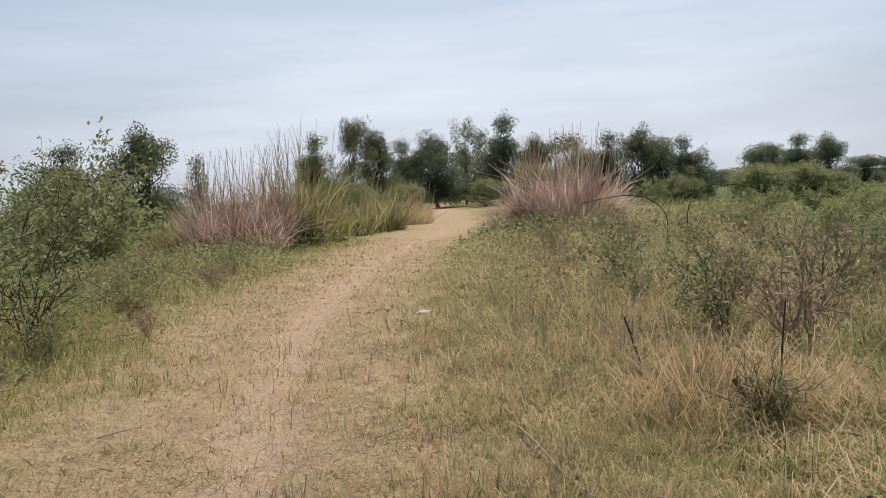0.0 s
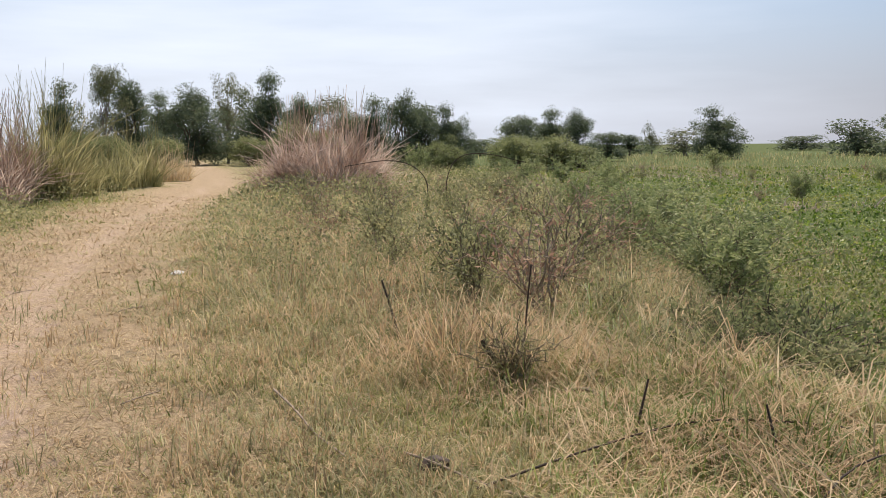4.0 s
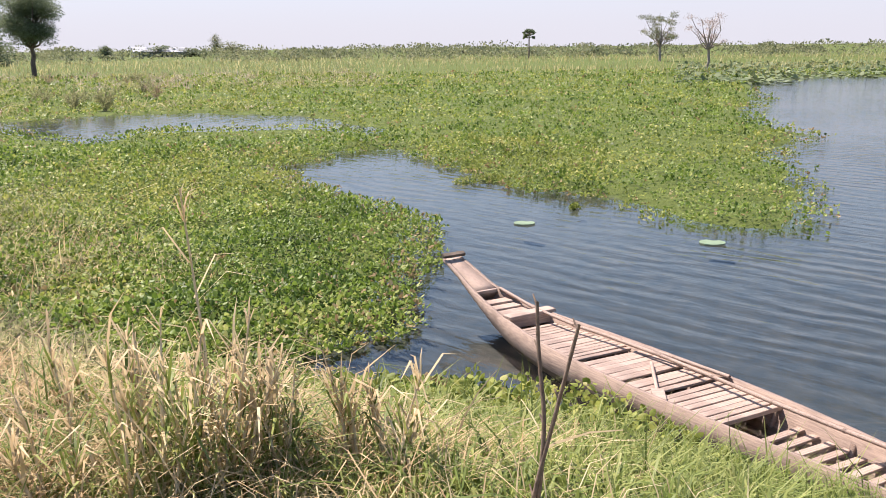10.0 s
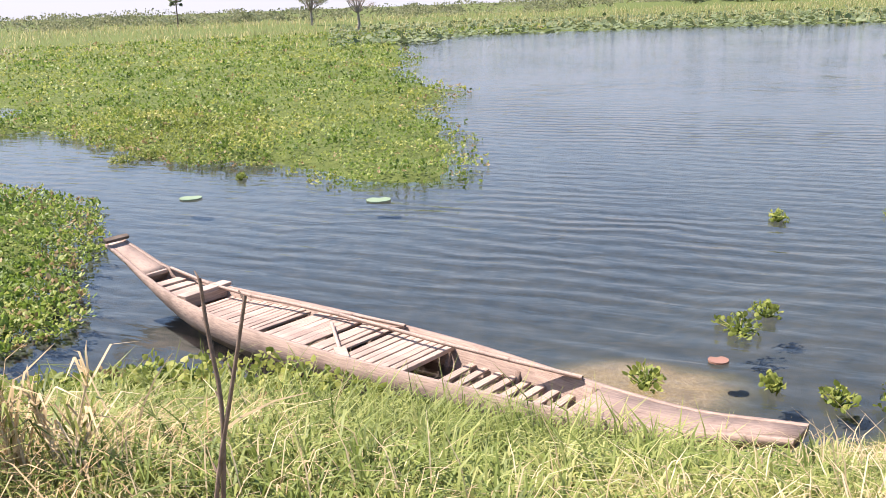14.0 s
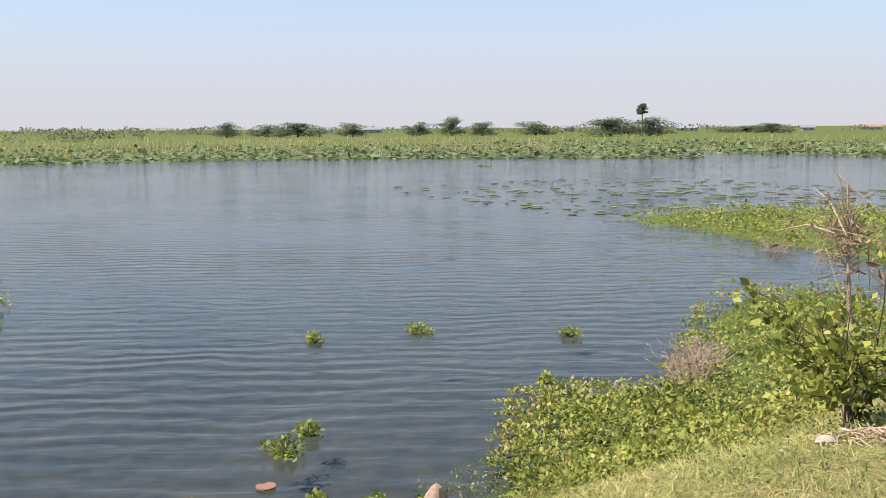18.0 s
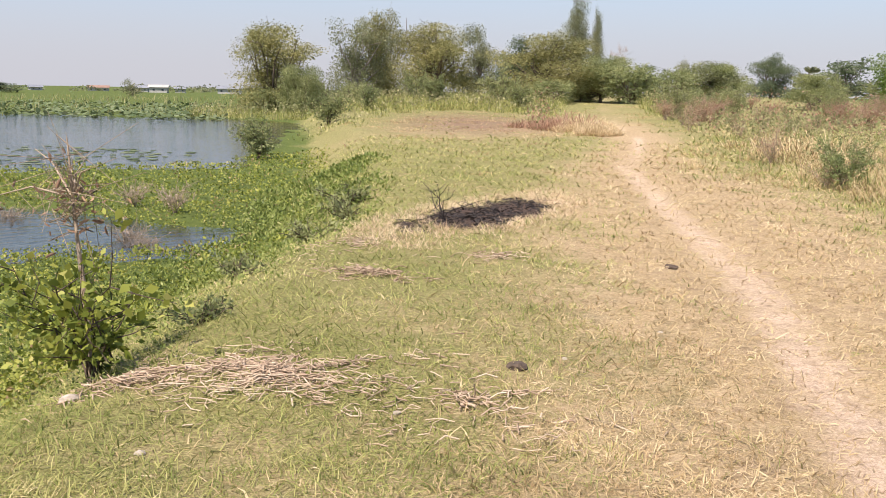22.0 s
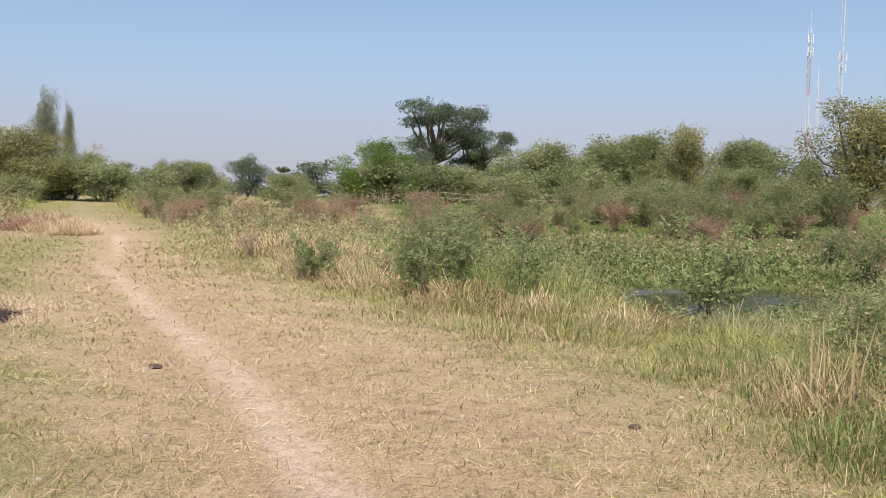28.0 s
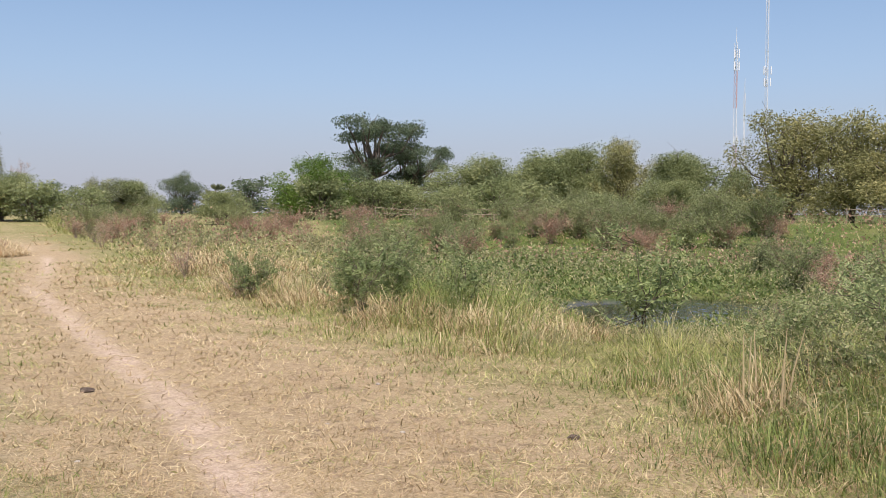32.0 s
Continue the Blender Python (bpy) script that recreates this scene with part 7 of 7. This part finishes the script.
    box_part("blade", paddle, M_DECK, (0.20, 0.085, 0.018), pose(0.48, -0.38, -0.008, 0, 0, -38))
    return boat


build_boat()


# ---- small things on the bank ----
def stake(points, r, label, name="stake", material=M_TWIG):
    P = np.array(points, float)
    for _ in range(2 if len(P) > 2 else 0):     # round the bends
        P = np.concatenate([P[:1], np.stack([P[:-1] * 0.75 + P[1:] * 0.25, P[:-1] * 0.25 + P[1:] * 0.75], 1).reshape(-1, 3), P[-1:]])
    root = tagged(new(name), label, name.replace("_", " "))
    root.matrix_basis = pose(*P[0])
    put("stem", tube(P - P[0], np.linspace(r, r * 0.6, len(P)), 6), material, root)
    for q in range(2, len(P) - 1, 4):
        d = np.array([0.02 * (-1) ** q, 0.015, 0.02])
        put("stub", tube([P[q] - P[0], P[q] - P[0] + d], [r * 0.5, r * 0.3], 4), material, root)
    return root


g0 = float(ground_z(1.97, 0.56))
stake([(1.93, 0.60, g0 - 0.1), (1.97, 0.545, 0.30), (1.99, 0.52, 0.52), (2.03, 0.47, 0.75), (2.065, 0.43, 0.945)], 0.0066, "thin brown stake leaning in the bank grass", "stake", M_STAKE)
stake([(1.99, 0.53, g0 - 0.1), (1.985, 0.515, 0.40), (2.02, 0.49, 0.70), (2.06, 0.52, 0.86), (2.08, 0.53, 0.985)], 0.0066, "thin brown stake with a knotted tip", "stake", M_STAKE)
stake([(1.52, 7.3, -0.06), (1.49, 7.34, 0.15), (1.44, 7.38, 0.33), (1.40, 7.42, 0.48)], 0.012, "dark bent stick standing in the grass", "stick")
stake([(1.93, 5.75, -0.05), (1.86, 5.85, 0.12), (1.80, 5.95, 0.26)], 0.03, "short dark cut stump", "stump")
stake([(2.05, 5.85, -0.05), (2.10, 5.95, 0.35), (2.16, 6.0, 0.75)], 0.008, "dark bare stem rising from the tussock", "stick")
stake([(2.15, 5.35, 0.05), (2.27, 5.32, 0.06), (2.36, 5.22, 0.02)], 0.014, "pale broken branch end", "stick", M_DRYTWIG)
for pts, r, lab in (([(0.96, 4.52, 0.03), (1.05, 4.25, 0.06), (1.2, 3.95, 0.04), (1.45, 3.65, 0.03), (1.9, 3.45, 0.05)], 0.007, "long pale bent stem lying on the grass"),
                    ([(0.42, 5.95, 0.03), (0.50, 5.4, 0.05), (0.56, 4.95, 0.03), (0.66, 4.52, 0.04)], 0.008, "long pale bent stem lying on the grass"),
                    ([(1.15, 3.9, 0.05), (1.9, 4.15, 0.12), (2.6, 4.45, 0.10), (3.4, 4.3, 0.02), (3.9, 4.1, -0.1)], 0.006, "dark branch lying over the flattened reeds"),
                    ([(2.3, 3.2, 0.05), (2.8, 3.5, 0.18), (3.4, 3.6, 0.12)], 0.006, "dark branch lying over the flattened reeds"),
                    ([(2.2, 4.5, 0.0), (2.3, 4.55, 0.3)], 0.009, "short stick standing in dry reeds"),
                    ([(2.75, 4.0, -0.05), (2.72, 4.1, 0.25)], 0.009, "short stick standing in dry reeds")):
    stake(pts, r, lab, "branch", M_DRYTWIG if "pale" in lab else M_TWIG)


def weathered_post(x, y, h, w):
    root = tagged(new("stone_post"), "short weathered stone post with a pointed top", "post")
    root.matrix_basis = pose(x, y, float(ground_z(x, y)) - 0.04, 2, -2, 20)
    bm = bmesh.new()
    rng = np.random.default_rng(6)
    rings = []
    for z, k in ((0, 1.08), (0.08, 1.05), (0.16, 1.0), (0.24, 0.97), (0.30, 0.93), (h - 0.07, 0.88), (h - 0.015, 0.42), (h, 0.12)):
        ring = []
        for q in range(12):
            a = q * math.pi / 6
            c = 1 / max(abs(math.cos(a)), abs(math.sin(a))) ** 0.75
            rr = w * 0.5 * k * c * (1 + rng.uniform(-0.06, 0.06))
            ring.append(bm.verts.new((math.cos(a) * rr, math.sin(a) * rr, z)))
        rings.append(ring)
    for a, b in zip(rings, rings[1:]):
        for q in range(12):
            bm.faces.new((a[q], a[(q + 1) % 12], b[(q + 1) % 12], b[q]))
    bm.faces.new(rings[-1])
    part("shaft", bm, M_STONE, root)


weathered_post(4.0, -2.09, 0.45, 0.12)


def stone(x, y, s, seed, material=M_PALE_STONE, name="stone", label="small pale stone on the grass", flat=0.6):
    rng = np.random.default_rng(seed)
    bm = bmesh.new()
    bmesh.ops.create_icosphere(bm, subdivisions=2, radius=s)
    for v in bm.verts:
        v.co *= 1 + rng.uniform(-0.18, 0.18)
        v.co.z *= flat
    me = bpy.data.meshes.new(name)
    bm.to_mesh(me)
    bm.free()
    me.materials.append(material)
    ob = tagged(new(name, me), label, name.replace("_", " "))
    ob.matrix_basis = pose(x, y, float(ground_z(x, y)) + s * flat * 0.35, 0, 0, seed * 40)
    return ob


stone(3.24, -4.0, 0.055, 1, label="pale stone beside the leafy shrub")
for n, (a, b, s) in enumerate(((-1.77, -6.5, 0.022), (-1.3, -6.9, 0.018), (-2.0, -8.2, 0.022), (0.9, -5.5, 0.018), (1.5, -4.2, 0.022), (2.4, -3.4, 0.025), (0.4, -6.4, 0.02), (-2.6, -7.4, 0.02), (0.25, 6.4, 0.02), (-1.9, 5.8, 0.02))):
    stone(a, b, s, 10 + n)
stone(-0.3, 12.3, 0.10, 40, M_PAPER, "paper_scrap", "crumpled pale scrap of paper on the track", 0.35)
for n, (a, b, s) in enumerate(((0.48, -8.8, 0.06), (-2.86, -5.96, 0.045), (1.1, -5.1, 0.06), (1.07, 4.34, 0.08))):
    stone(a, b, s, 60 + n, M_TWIG, "dung_heap", "dark dried clod on the grass", 0.5)
for n, (a, b) in enumerate(((-1.6, 4.4), (-2.4, 6.3), (-0.8, 9.3), (-2.0, 10.8), (0.6, 9.8), (-0.5, 5.9))):
    stake([(a, b, 0.02), (a + 0.12, b + 0.1, 0.035), (a + 0.22, b + 0.26, 0.02)], 0.005, "short dry stem lying on the track", "stem", M_DRYTWIG)


def stem_pile(x, y, a, b, n, seed, label):
    rng = np.random.default_rng(seed)
    t, rr = rng.uniform(0, 6.28, n), np.abs(rng.normal(size=n)) * 0.5
    px, py = x + np.cos(t) * rr * a * (1 + 0.3 * np.sin(t * 3)), y + np.sin(t) * rr * b * (1 + 0.3 * np.cos(t * 5))
    pz = ground_z(px, py) + 0.012 + rng.uniform(0, 0.04, n) * np.clip(1 - rr, 0, 1)
    pieces = []
    for q in range(n):
        d = rng.normal(size=3) * np.array([1, 1, 0.12])
        d *= rng.uniform(0.025, 0.07) / np.linalg.norm(d)
        c = np.array([px[q], py[q], pz[q]])
        pieces.append(tube([c - d, c + rng.normal(size=3) * 0.01, c + d], rng.uniform(0.0022, 0.0048), 4))
    stuff("cut_stems", joined(pieces), M_DRYSTEM, label, "dry stems")


M_DRYSTEM = leaf_mat("dry_stem", [(0.05, (0.20, 0.13, 0.09)), (0.5, (0.45, 0.335, 0.235)), (0.95, (0.70, 0.57, 0.43))], 0.8, 0.05)
stem_pile(2.35, -4.5, 0.95, 0.55, 1000, 1, "heap of cut dry water-plant stems")
stem_pile(3.05, -4.3, 0.6, 0.4, 300, 2, "heap of cut dry water-plant stems")
stem_pile(2.95, -7.4, 0.6, 0.35, 300, 3, "small heap of cut dry stems")
stem_pile(1.2, -4.4, 1.1, 0.8, 160, 4, "scattered dry stems on the grass")
stem_pile(2.1, -8.6, 0.7, 0.5, 90, 5, "scattered dry stems on the grass")
stem_pile(3.6, -8.8, 0.6, 0.8, 120, 6, "scattered dry stems on the grass")

# leafy shrub with a dry top on the south bank
sx, sy = 3.62, -4.66
leafy = shrub("leafy_shrub", "yellow-green leafy shrub with a dry withered top", 90, 11, 1.0, 0.62, M_SHORE, 760, 0.075, 0.6)
leafy.matrix_basis = pose(sx, sy, float(ground_z(sx, sy)) - 0.03)
rng = np.random.default_rng(91)
top = [tube([(0, 0, 0), (0.03, -0.02, 0.5), (0.10, -0.05, 0.95), (0.16, -0.10, 1.3), (0.19, -0.12, 1.5)], [0.026, 0.02, 0.012, 0.008, 0.004], 7)]
for q in range(60):
    b = np.array([0.10, -0.05, 0.95]) + np.array([0.05, -0.05, 0.35]) * rng.uniform(0, 1)
    top.append(tube([b, b + rng.normal(size=3) * 0.09 + (0, 0, 0.04), b + rng.normal(size=3) * 0.2 + (0, 0, 0.02)], [0.004, 0.003, 0.0015], 3))
for d in ((0.55, -0.35, 0.25), (0.75, -0.2, -0.05), (-0.3, 0.2, 0.2), (0.4, -0.6, 0.1)):
    b = np.array([0.14, -0.08, 1.15])
    top.append(tube([b, b + np.array(d) * 0.5 + (0, 0, 0.06), b + np.array(d)], [0.008, 0.006, 0.003], 4))
put("dry_top", joined(top), M_DRYTWIG, leafy, "withered brown stem and twigs")
P = np.array([0.13, -0.07, 1.15]) + rng.normal(size=(70, 3)) * np.array([0.13, 0.11, 0.12])
put("dead_leaves", leaves(P, rng.normal(size=P.shape) - (0, 0, 0.6), rng.uniform(0.03, 0.08, 70), rng, 0.3), M_RUSSET, leafy, "curled brown dead leaves")
# low plants round it
low = shrub("low_plant", "low grey-green creeping plant on the bank", 92, 12, 0.26, 0.4, M_BUSH_LEAF, 420, 0.05, 0.45)
for n, (a, b, k) in enumerate(((3.5, -5.7, 0.9), (4.3, -7.6, 1.0), (4.6, -9.8, 1.1), (4.9, -11.6, 1.4), (5.6, -13.4, 1.5))):
    plant(low, a, b, n * 75, k, "creeping plants on the south bank")
withered = shrub("withered_bush", "withered brown brushwood at the water's edge", 93, 24, 0.5, 0.45, M_REDSTRAW, 260, 0.05, 0.25, M_DRYTWIG)
for n, (a, b, k) in enumerate(((6.5, -6.2, 1.0), (6.2, -5.8, 0.8), (6.9, -6.6, 0.8), (9.2, -12.8, 1.0), (8.6, -12.4, 0.9), (12.6, -14.0, 1.0), (11.2, -15.8, 1.2), (10.0, -15.4, 1.3), (5.2, 5.3, 0.9), (5.0, 4.6, 0.8))):
    plant(withered, a, b, n * 60, k, "brushwood along the shore")
shorebush = shrub("shore_bush", "small rounded green bush at the pond's edge", 94, 16, 1.4, 0.9, M_BUSH_LEAF, 1800, 0.10, 0.5)
for n, (a, b, k) in enumerate(((15.2, -28.5, 1.1), (16.3, -30.5, 0.8), (20.5, -46, 1.4), (24, -60, 1.4), (28, -68, 1.5), (14.5, -66, 1.5), (22, -70, 1.8), (31, -74, 1.6), (36, -78, 1.8), (26, -76, 2.0), (18, -74, 2.0))):
    plant(shorebush, a, b, n * 66, k, "bushes beyond the southern shore")
# burnt patch: charred twigs
charred = shrub("charred_twigs", "charred black twigs on a burnt patch", 95, 5, 0.5, 0.5, M_TWIG, 0, 0.05, 0.3, M_CHAR)
for n, (a, b, k) in enumerate(((3.35, -10.9, 1.1), (2.9, -11.8, 0.35), (2.75, -12.6, 0.4), (3.5, -10.4, 0.3))):
    plant(charred, a, b, n * 70, k, "burnt twigs")
n = 2600
rng = np.random.default_rng(96)
t, rr = rng.uniform(0, 6.28, n), np.sqrt(rng.uniform(0, 1, n))
a, b = np.cos(t) * rr * 2.1, np.sin(t) * rr * 0.65
px, py = 3.0 + a * 0.17 + b * 0.98, -11.7 + a * 0.98 - b * 0.17
keep = ash_at(px, py) > rng.uniform(-0.15, 0.3, n)
px, py, n = px[keep], py[keep], int(keep.sum())
stuff("burnt_litter", arcs(on_ground(px, py, 0.0), rng.uniform(0.06, 0.26, n), 0.012, rng.uniform(0.05, 0.8, n), 0.5, rng, 3), M_CHAR, "black burnt grass litter", "burnt litter")
# brushwood arcs in the north-east weeds
for n, (a, b, d) in enumerate(((4.6, 19.5, 1), (5.4, 20.2, -1))):
    z = float(ground_z(a, b))
    stake([(a, b, z - 0.05), (a + 0.15 * d, b, z + 0.7), (a - 0.1 * d, b, z + 1.1 + 0.2 * n), (a - 0.7 * d, b - 0.1, z + 1.3 + 0.1 * n), (a - 1.7 * d, b - 0.2, z + 1.15)], 0.013, "arched bare dark branch above the weeds", "branch")


# ---- fence, masts and houses in the distance ----
def rail_fence(p0, p1, n):
    root = tagged(new("rail_fence"), "weathered bamboo rail fence on the dyke", "fence")
    a, b = np.array(p0), np.array(p1)
    rng = np.random.default_rng(4)
    pts = [a + (b - a) * q / n for q in range(n + 1)]
    for q, p in enumerate(pts):
        z = float(ground_z(p[0], p[1]))
        put("post", tube([(p[0], p[1], z - 0.1), (p[0], p[1], z + 0.95)], 0.03, 6), M_DRYTWIG, root)
        if q < n:
            o = pts[q + 1]
            for h in (0.45, 0.8):
                z1 = float(ground_z(o[0], o[1]))
                put("rail", tube([(p[0], p[1], z + h + rng.uniform(-0.08, 0.08)), (o[0], o[1], z1 + h + rng.uniform(-0.08, 0.08))], 0.022, 5), M_DRYTWIG, root)


def at(az, d):
    return (-math.sin(radians(az)) * d, math.cos(radians(az)) * d)


rail_fence(at(166.5, 60), at(147, 60), 8)
rail_fence(at(139, 60), at(126, 60), 5)


def mast(az, d, top, w, label, dishes):
    x, y = at(az, d)
    root = tagged(new("lattice_mast"), label, "mast")
    root.matrix_basis = pose(x, y, float(ground_z(x, y)) - 0.1, 0, 0, az * 3)
    n = int(top / 1.5)
    corner = [(w * math.cos(q * 2.094), w * math.sin(q * 2.094)) for q in range(3)]
    for band in range(0, n, 4):
        pieces = []
        for k in range(band, min(band + 4, n)):
            for q in range(3):
                (a, b), (c, e) = corner[q], corner[(q + 1) % 3]
                pieces.append(tube([(a, b, k * 1.5), (a, b, k * 1.5 + 1.5)], 0.04, 4))
                pieces.append(tube([(a, b, k * 1.5), (c, e, k * 1.5 + 1.5)], 0.02, 3))
                pieces.append(tube([(a, b, k * 1.5), (c, e, k * 1.5)], 0.02, 3))
        put("section", joined(pieces), M_MASTR if (band // 4) % 2 and label.startswith("red") else M_MASTW, root)
    put("spike", tube([(0, 0, n * 1.5), (0, 0, n * 1.5 + 2.5)], [0.06, 0.03], 5), M_MASTW, root)
    for h, side in dishes:
        for q in range(3):
            a = q * 2.094 + 1.0
            put("antenna", tube([(math.cos(a) * side, math.sin(a) * side, h), (math.cos(a) * side, math.sin(a) * side, h + 1.4)], 0.11, 6), M_MASTW, root, "pale panel antenna")
    return root


mast(145.05, 160, 28.5, 0.30, "red and white lattice telephone mast", ((26, 0.45), (24, 0.45), (12, 0.4)))
mast(143.35, 170, 38, 0.28, "tall grey lattice telephone mast", ((24.5, 0.7), (22.5, 0.6)))
mast(144.55, 165, 21, 0.14, "thin grey lattice mast", ())


def house(az, d, w, dp, h, roof, label, wins=3):
    x, y = at(az, d)
    root = tagged(new("house"), label, "house", "houses on the horizon")
    z = float(ground_z(x, y))
    root.matrix_basis = pose(x, y, z - 0.05, 0, 0, az + (x * 7 % 30) - 15)
    box_part("wall", root, M_PLASTER, (w, dp, h), pose(0, 0, h / 2), bevel=0)
    bm = bmesh.new()
    o = 0.5
    A = [(-w / 2 - o, -dp / 2 - o, h), (w / 2 + o, -dp / 2 - o, h), (w / 2 + o, dp / 2 + o, h), (-w / 2 - o, dp / 2 + o, h), (-w / 2 - o, 0, h + dp * 0.3), (w / 2 + o, 0, h + dp * 0.3)]
    vs = [bm.verts.new(v) for v in A]
    for f in ((0, 1, 5, 4), (2, 3, 4, 5), (1, 2, 5), (3, 0, 4), (3, 2, 1, 0)):
        bm.faces.new([vs[q] for q in f])
    part("roof", bm, roof, root)
    for q in range(wins):
        for sgn in (-1, 1):
            box_part("window", root, M_DARKGLASS, (w / wins * 0.24, 0.08, h * 0.32), pose((q + 0.5) / wins * w - w / 2, sgn * dp / 2, h * 0.55), bevel=0)


house(-53.0, 300, 9, 5, 1.7, M_TIN, "low white house with a pale tin roof", 3)
house(-54.2, 300, 8, 5, 1.5, M_TIN, "small pale house with a tin roof", 3)
for n, (az, d, w, hh, rf) in enumerate(((-113.5, 380, 18, 2.4, M_TIN), (-111.0, 390, 12, 2.2, M_TIN), (-124.6, 360, 6, 2.6, M_PLASTER), (-126.0, 365, 5, 2.4, M_TIN), (-130.8, 360, 6, 2.6, M_TIN), (-133.0, 370, 8, 2.2, M_TIN), (-139.6, 390, 5, 1.9, M_TIN), (-142.9, 400, 9, 2.2, M_REDROOF), (-145.3, 370, 5, 2.5, M_TIN), (-146.2, 340, 7, 3.0, M_PLASTER), (-147.4, 360, 4, 2.2, M_TIN), (-150.2, 330, 9, 2.8, M_TIN))):
    house(az, d, w * 0.85, 3, hh * 0.62, rf, "distant low building with a tin roof" if rf is M_TIN else "distant low building among the fields", max(2, int(w / 3)))
# far woods along the horizon
rng = np.random.default_rng(77)
pc = []
for k in range(260):
    az, d = rng.uniform(-156, -38), rng.uniform(330, 520)
    if k >= 150:
        az, d = rng.uniform(-100, -40), rng.uniform(150, 250)
    x, y = at(az, d)
    w, h = rng.uniform(8, 26), rng.uniform(1.0, 2.8) * (1.4 if az > -75 else 1)
    if k >= 150:
        w, h = rng.uniform(3, 11), rng.uniform(0.8, 2.6) * (1.3 if k % 9 == 0 else 1)
    m = 150
    p = rng.normal(size=(m, 3))
    p /= np.linalg.norm(p, axis=1)[:, None]
    P = np.array([x, y, float(ground_z(x, y))]) + np.abs(p) * np.array([0, 0, h]) + p * np.array([w / 2, w / 2, 0])
    pc.append(leaf_quads(P, p + rng.normal(size=p.shape) * 0.5, rng.uniform(0.4, 1.0, m) * min(1.0, d / 330), rng, 0.8))
stuff("far_woods", joined(pc), M_AIRY_LEAF, "low hazy tree line along the horizon", "woods")

rng = np.random.default_rng(88)
under = tree("bush", "low leafy bush below the trees", 97, True)
for n in range(60):
    if n < 26:
        az, d = rng.uniform(-26, 9), rng.uniform(80, 92)
        if abs(az) < 1.5:
            continue
    elif n < 40:
        az, d = rng.uniform(-205, -150), rng.uniform(78, 90)
    else:
        az, d = rng.uniform(140, 172), rng.uniform(72, 82)
    x, y = at(az, d)
    w, h = rng.uniform(3.5, 6.5), rng.uniform(2.2, 4.2)
    m = pose(x, y, float(ground_z(x, y)) - 0.1, 0, 0, n * 53) @ Matrix.Diagonal((w, w, h, 1))
    if n == 0:
        under.matrix_basis = m
    else:
        keep = under.matrix_basis.copy()
        under.matrix_basis = Matrix.Identity(4)
        tagged(copy_thing(under, m), group="bushes below the trees")
        under.matrix_basis = keep
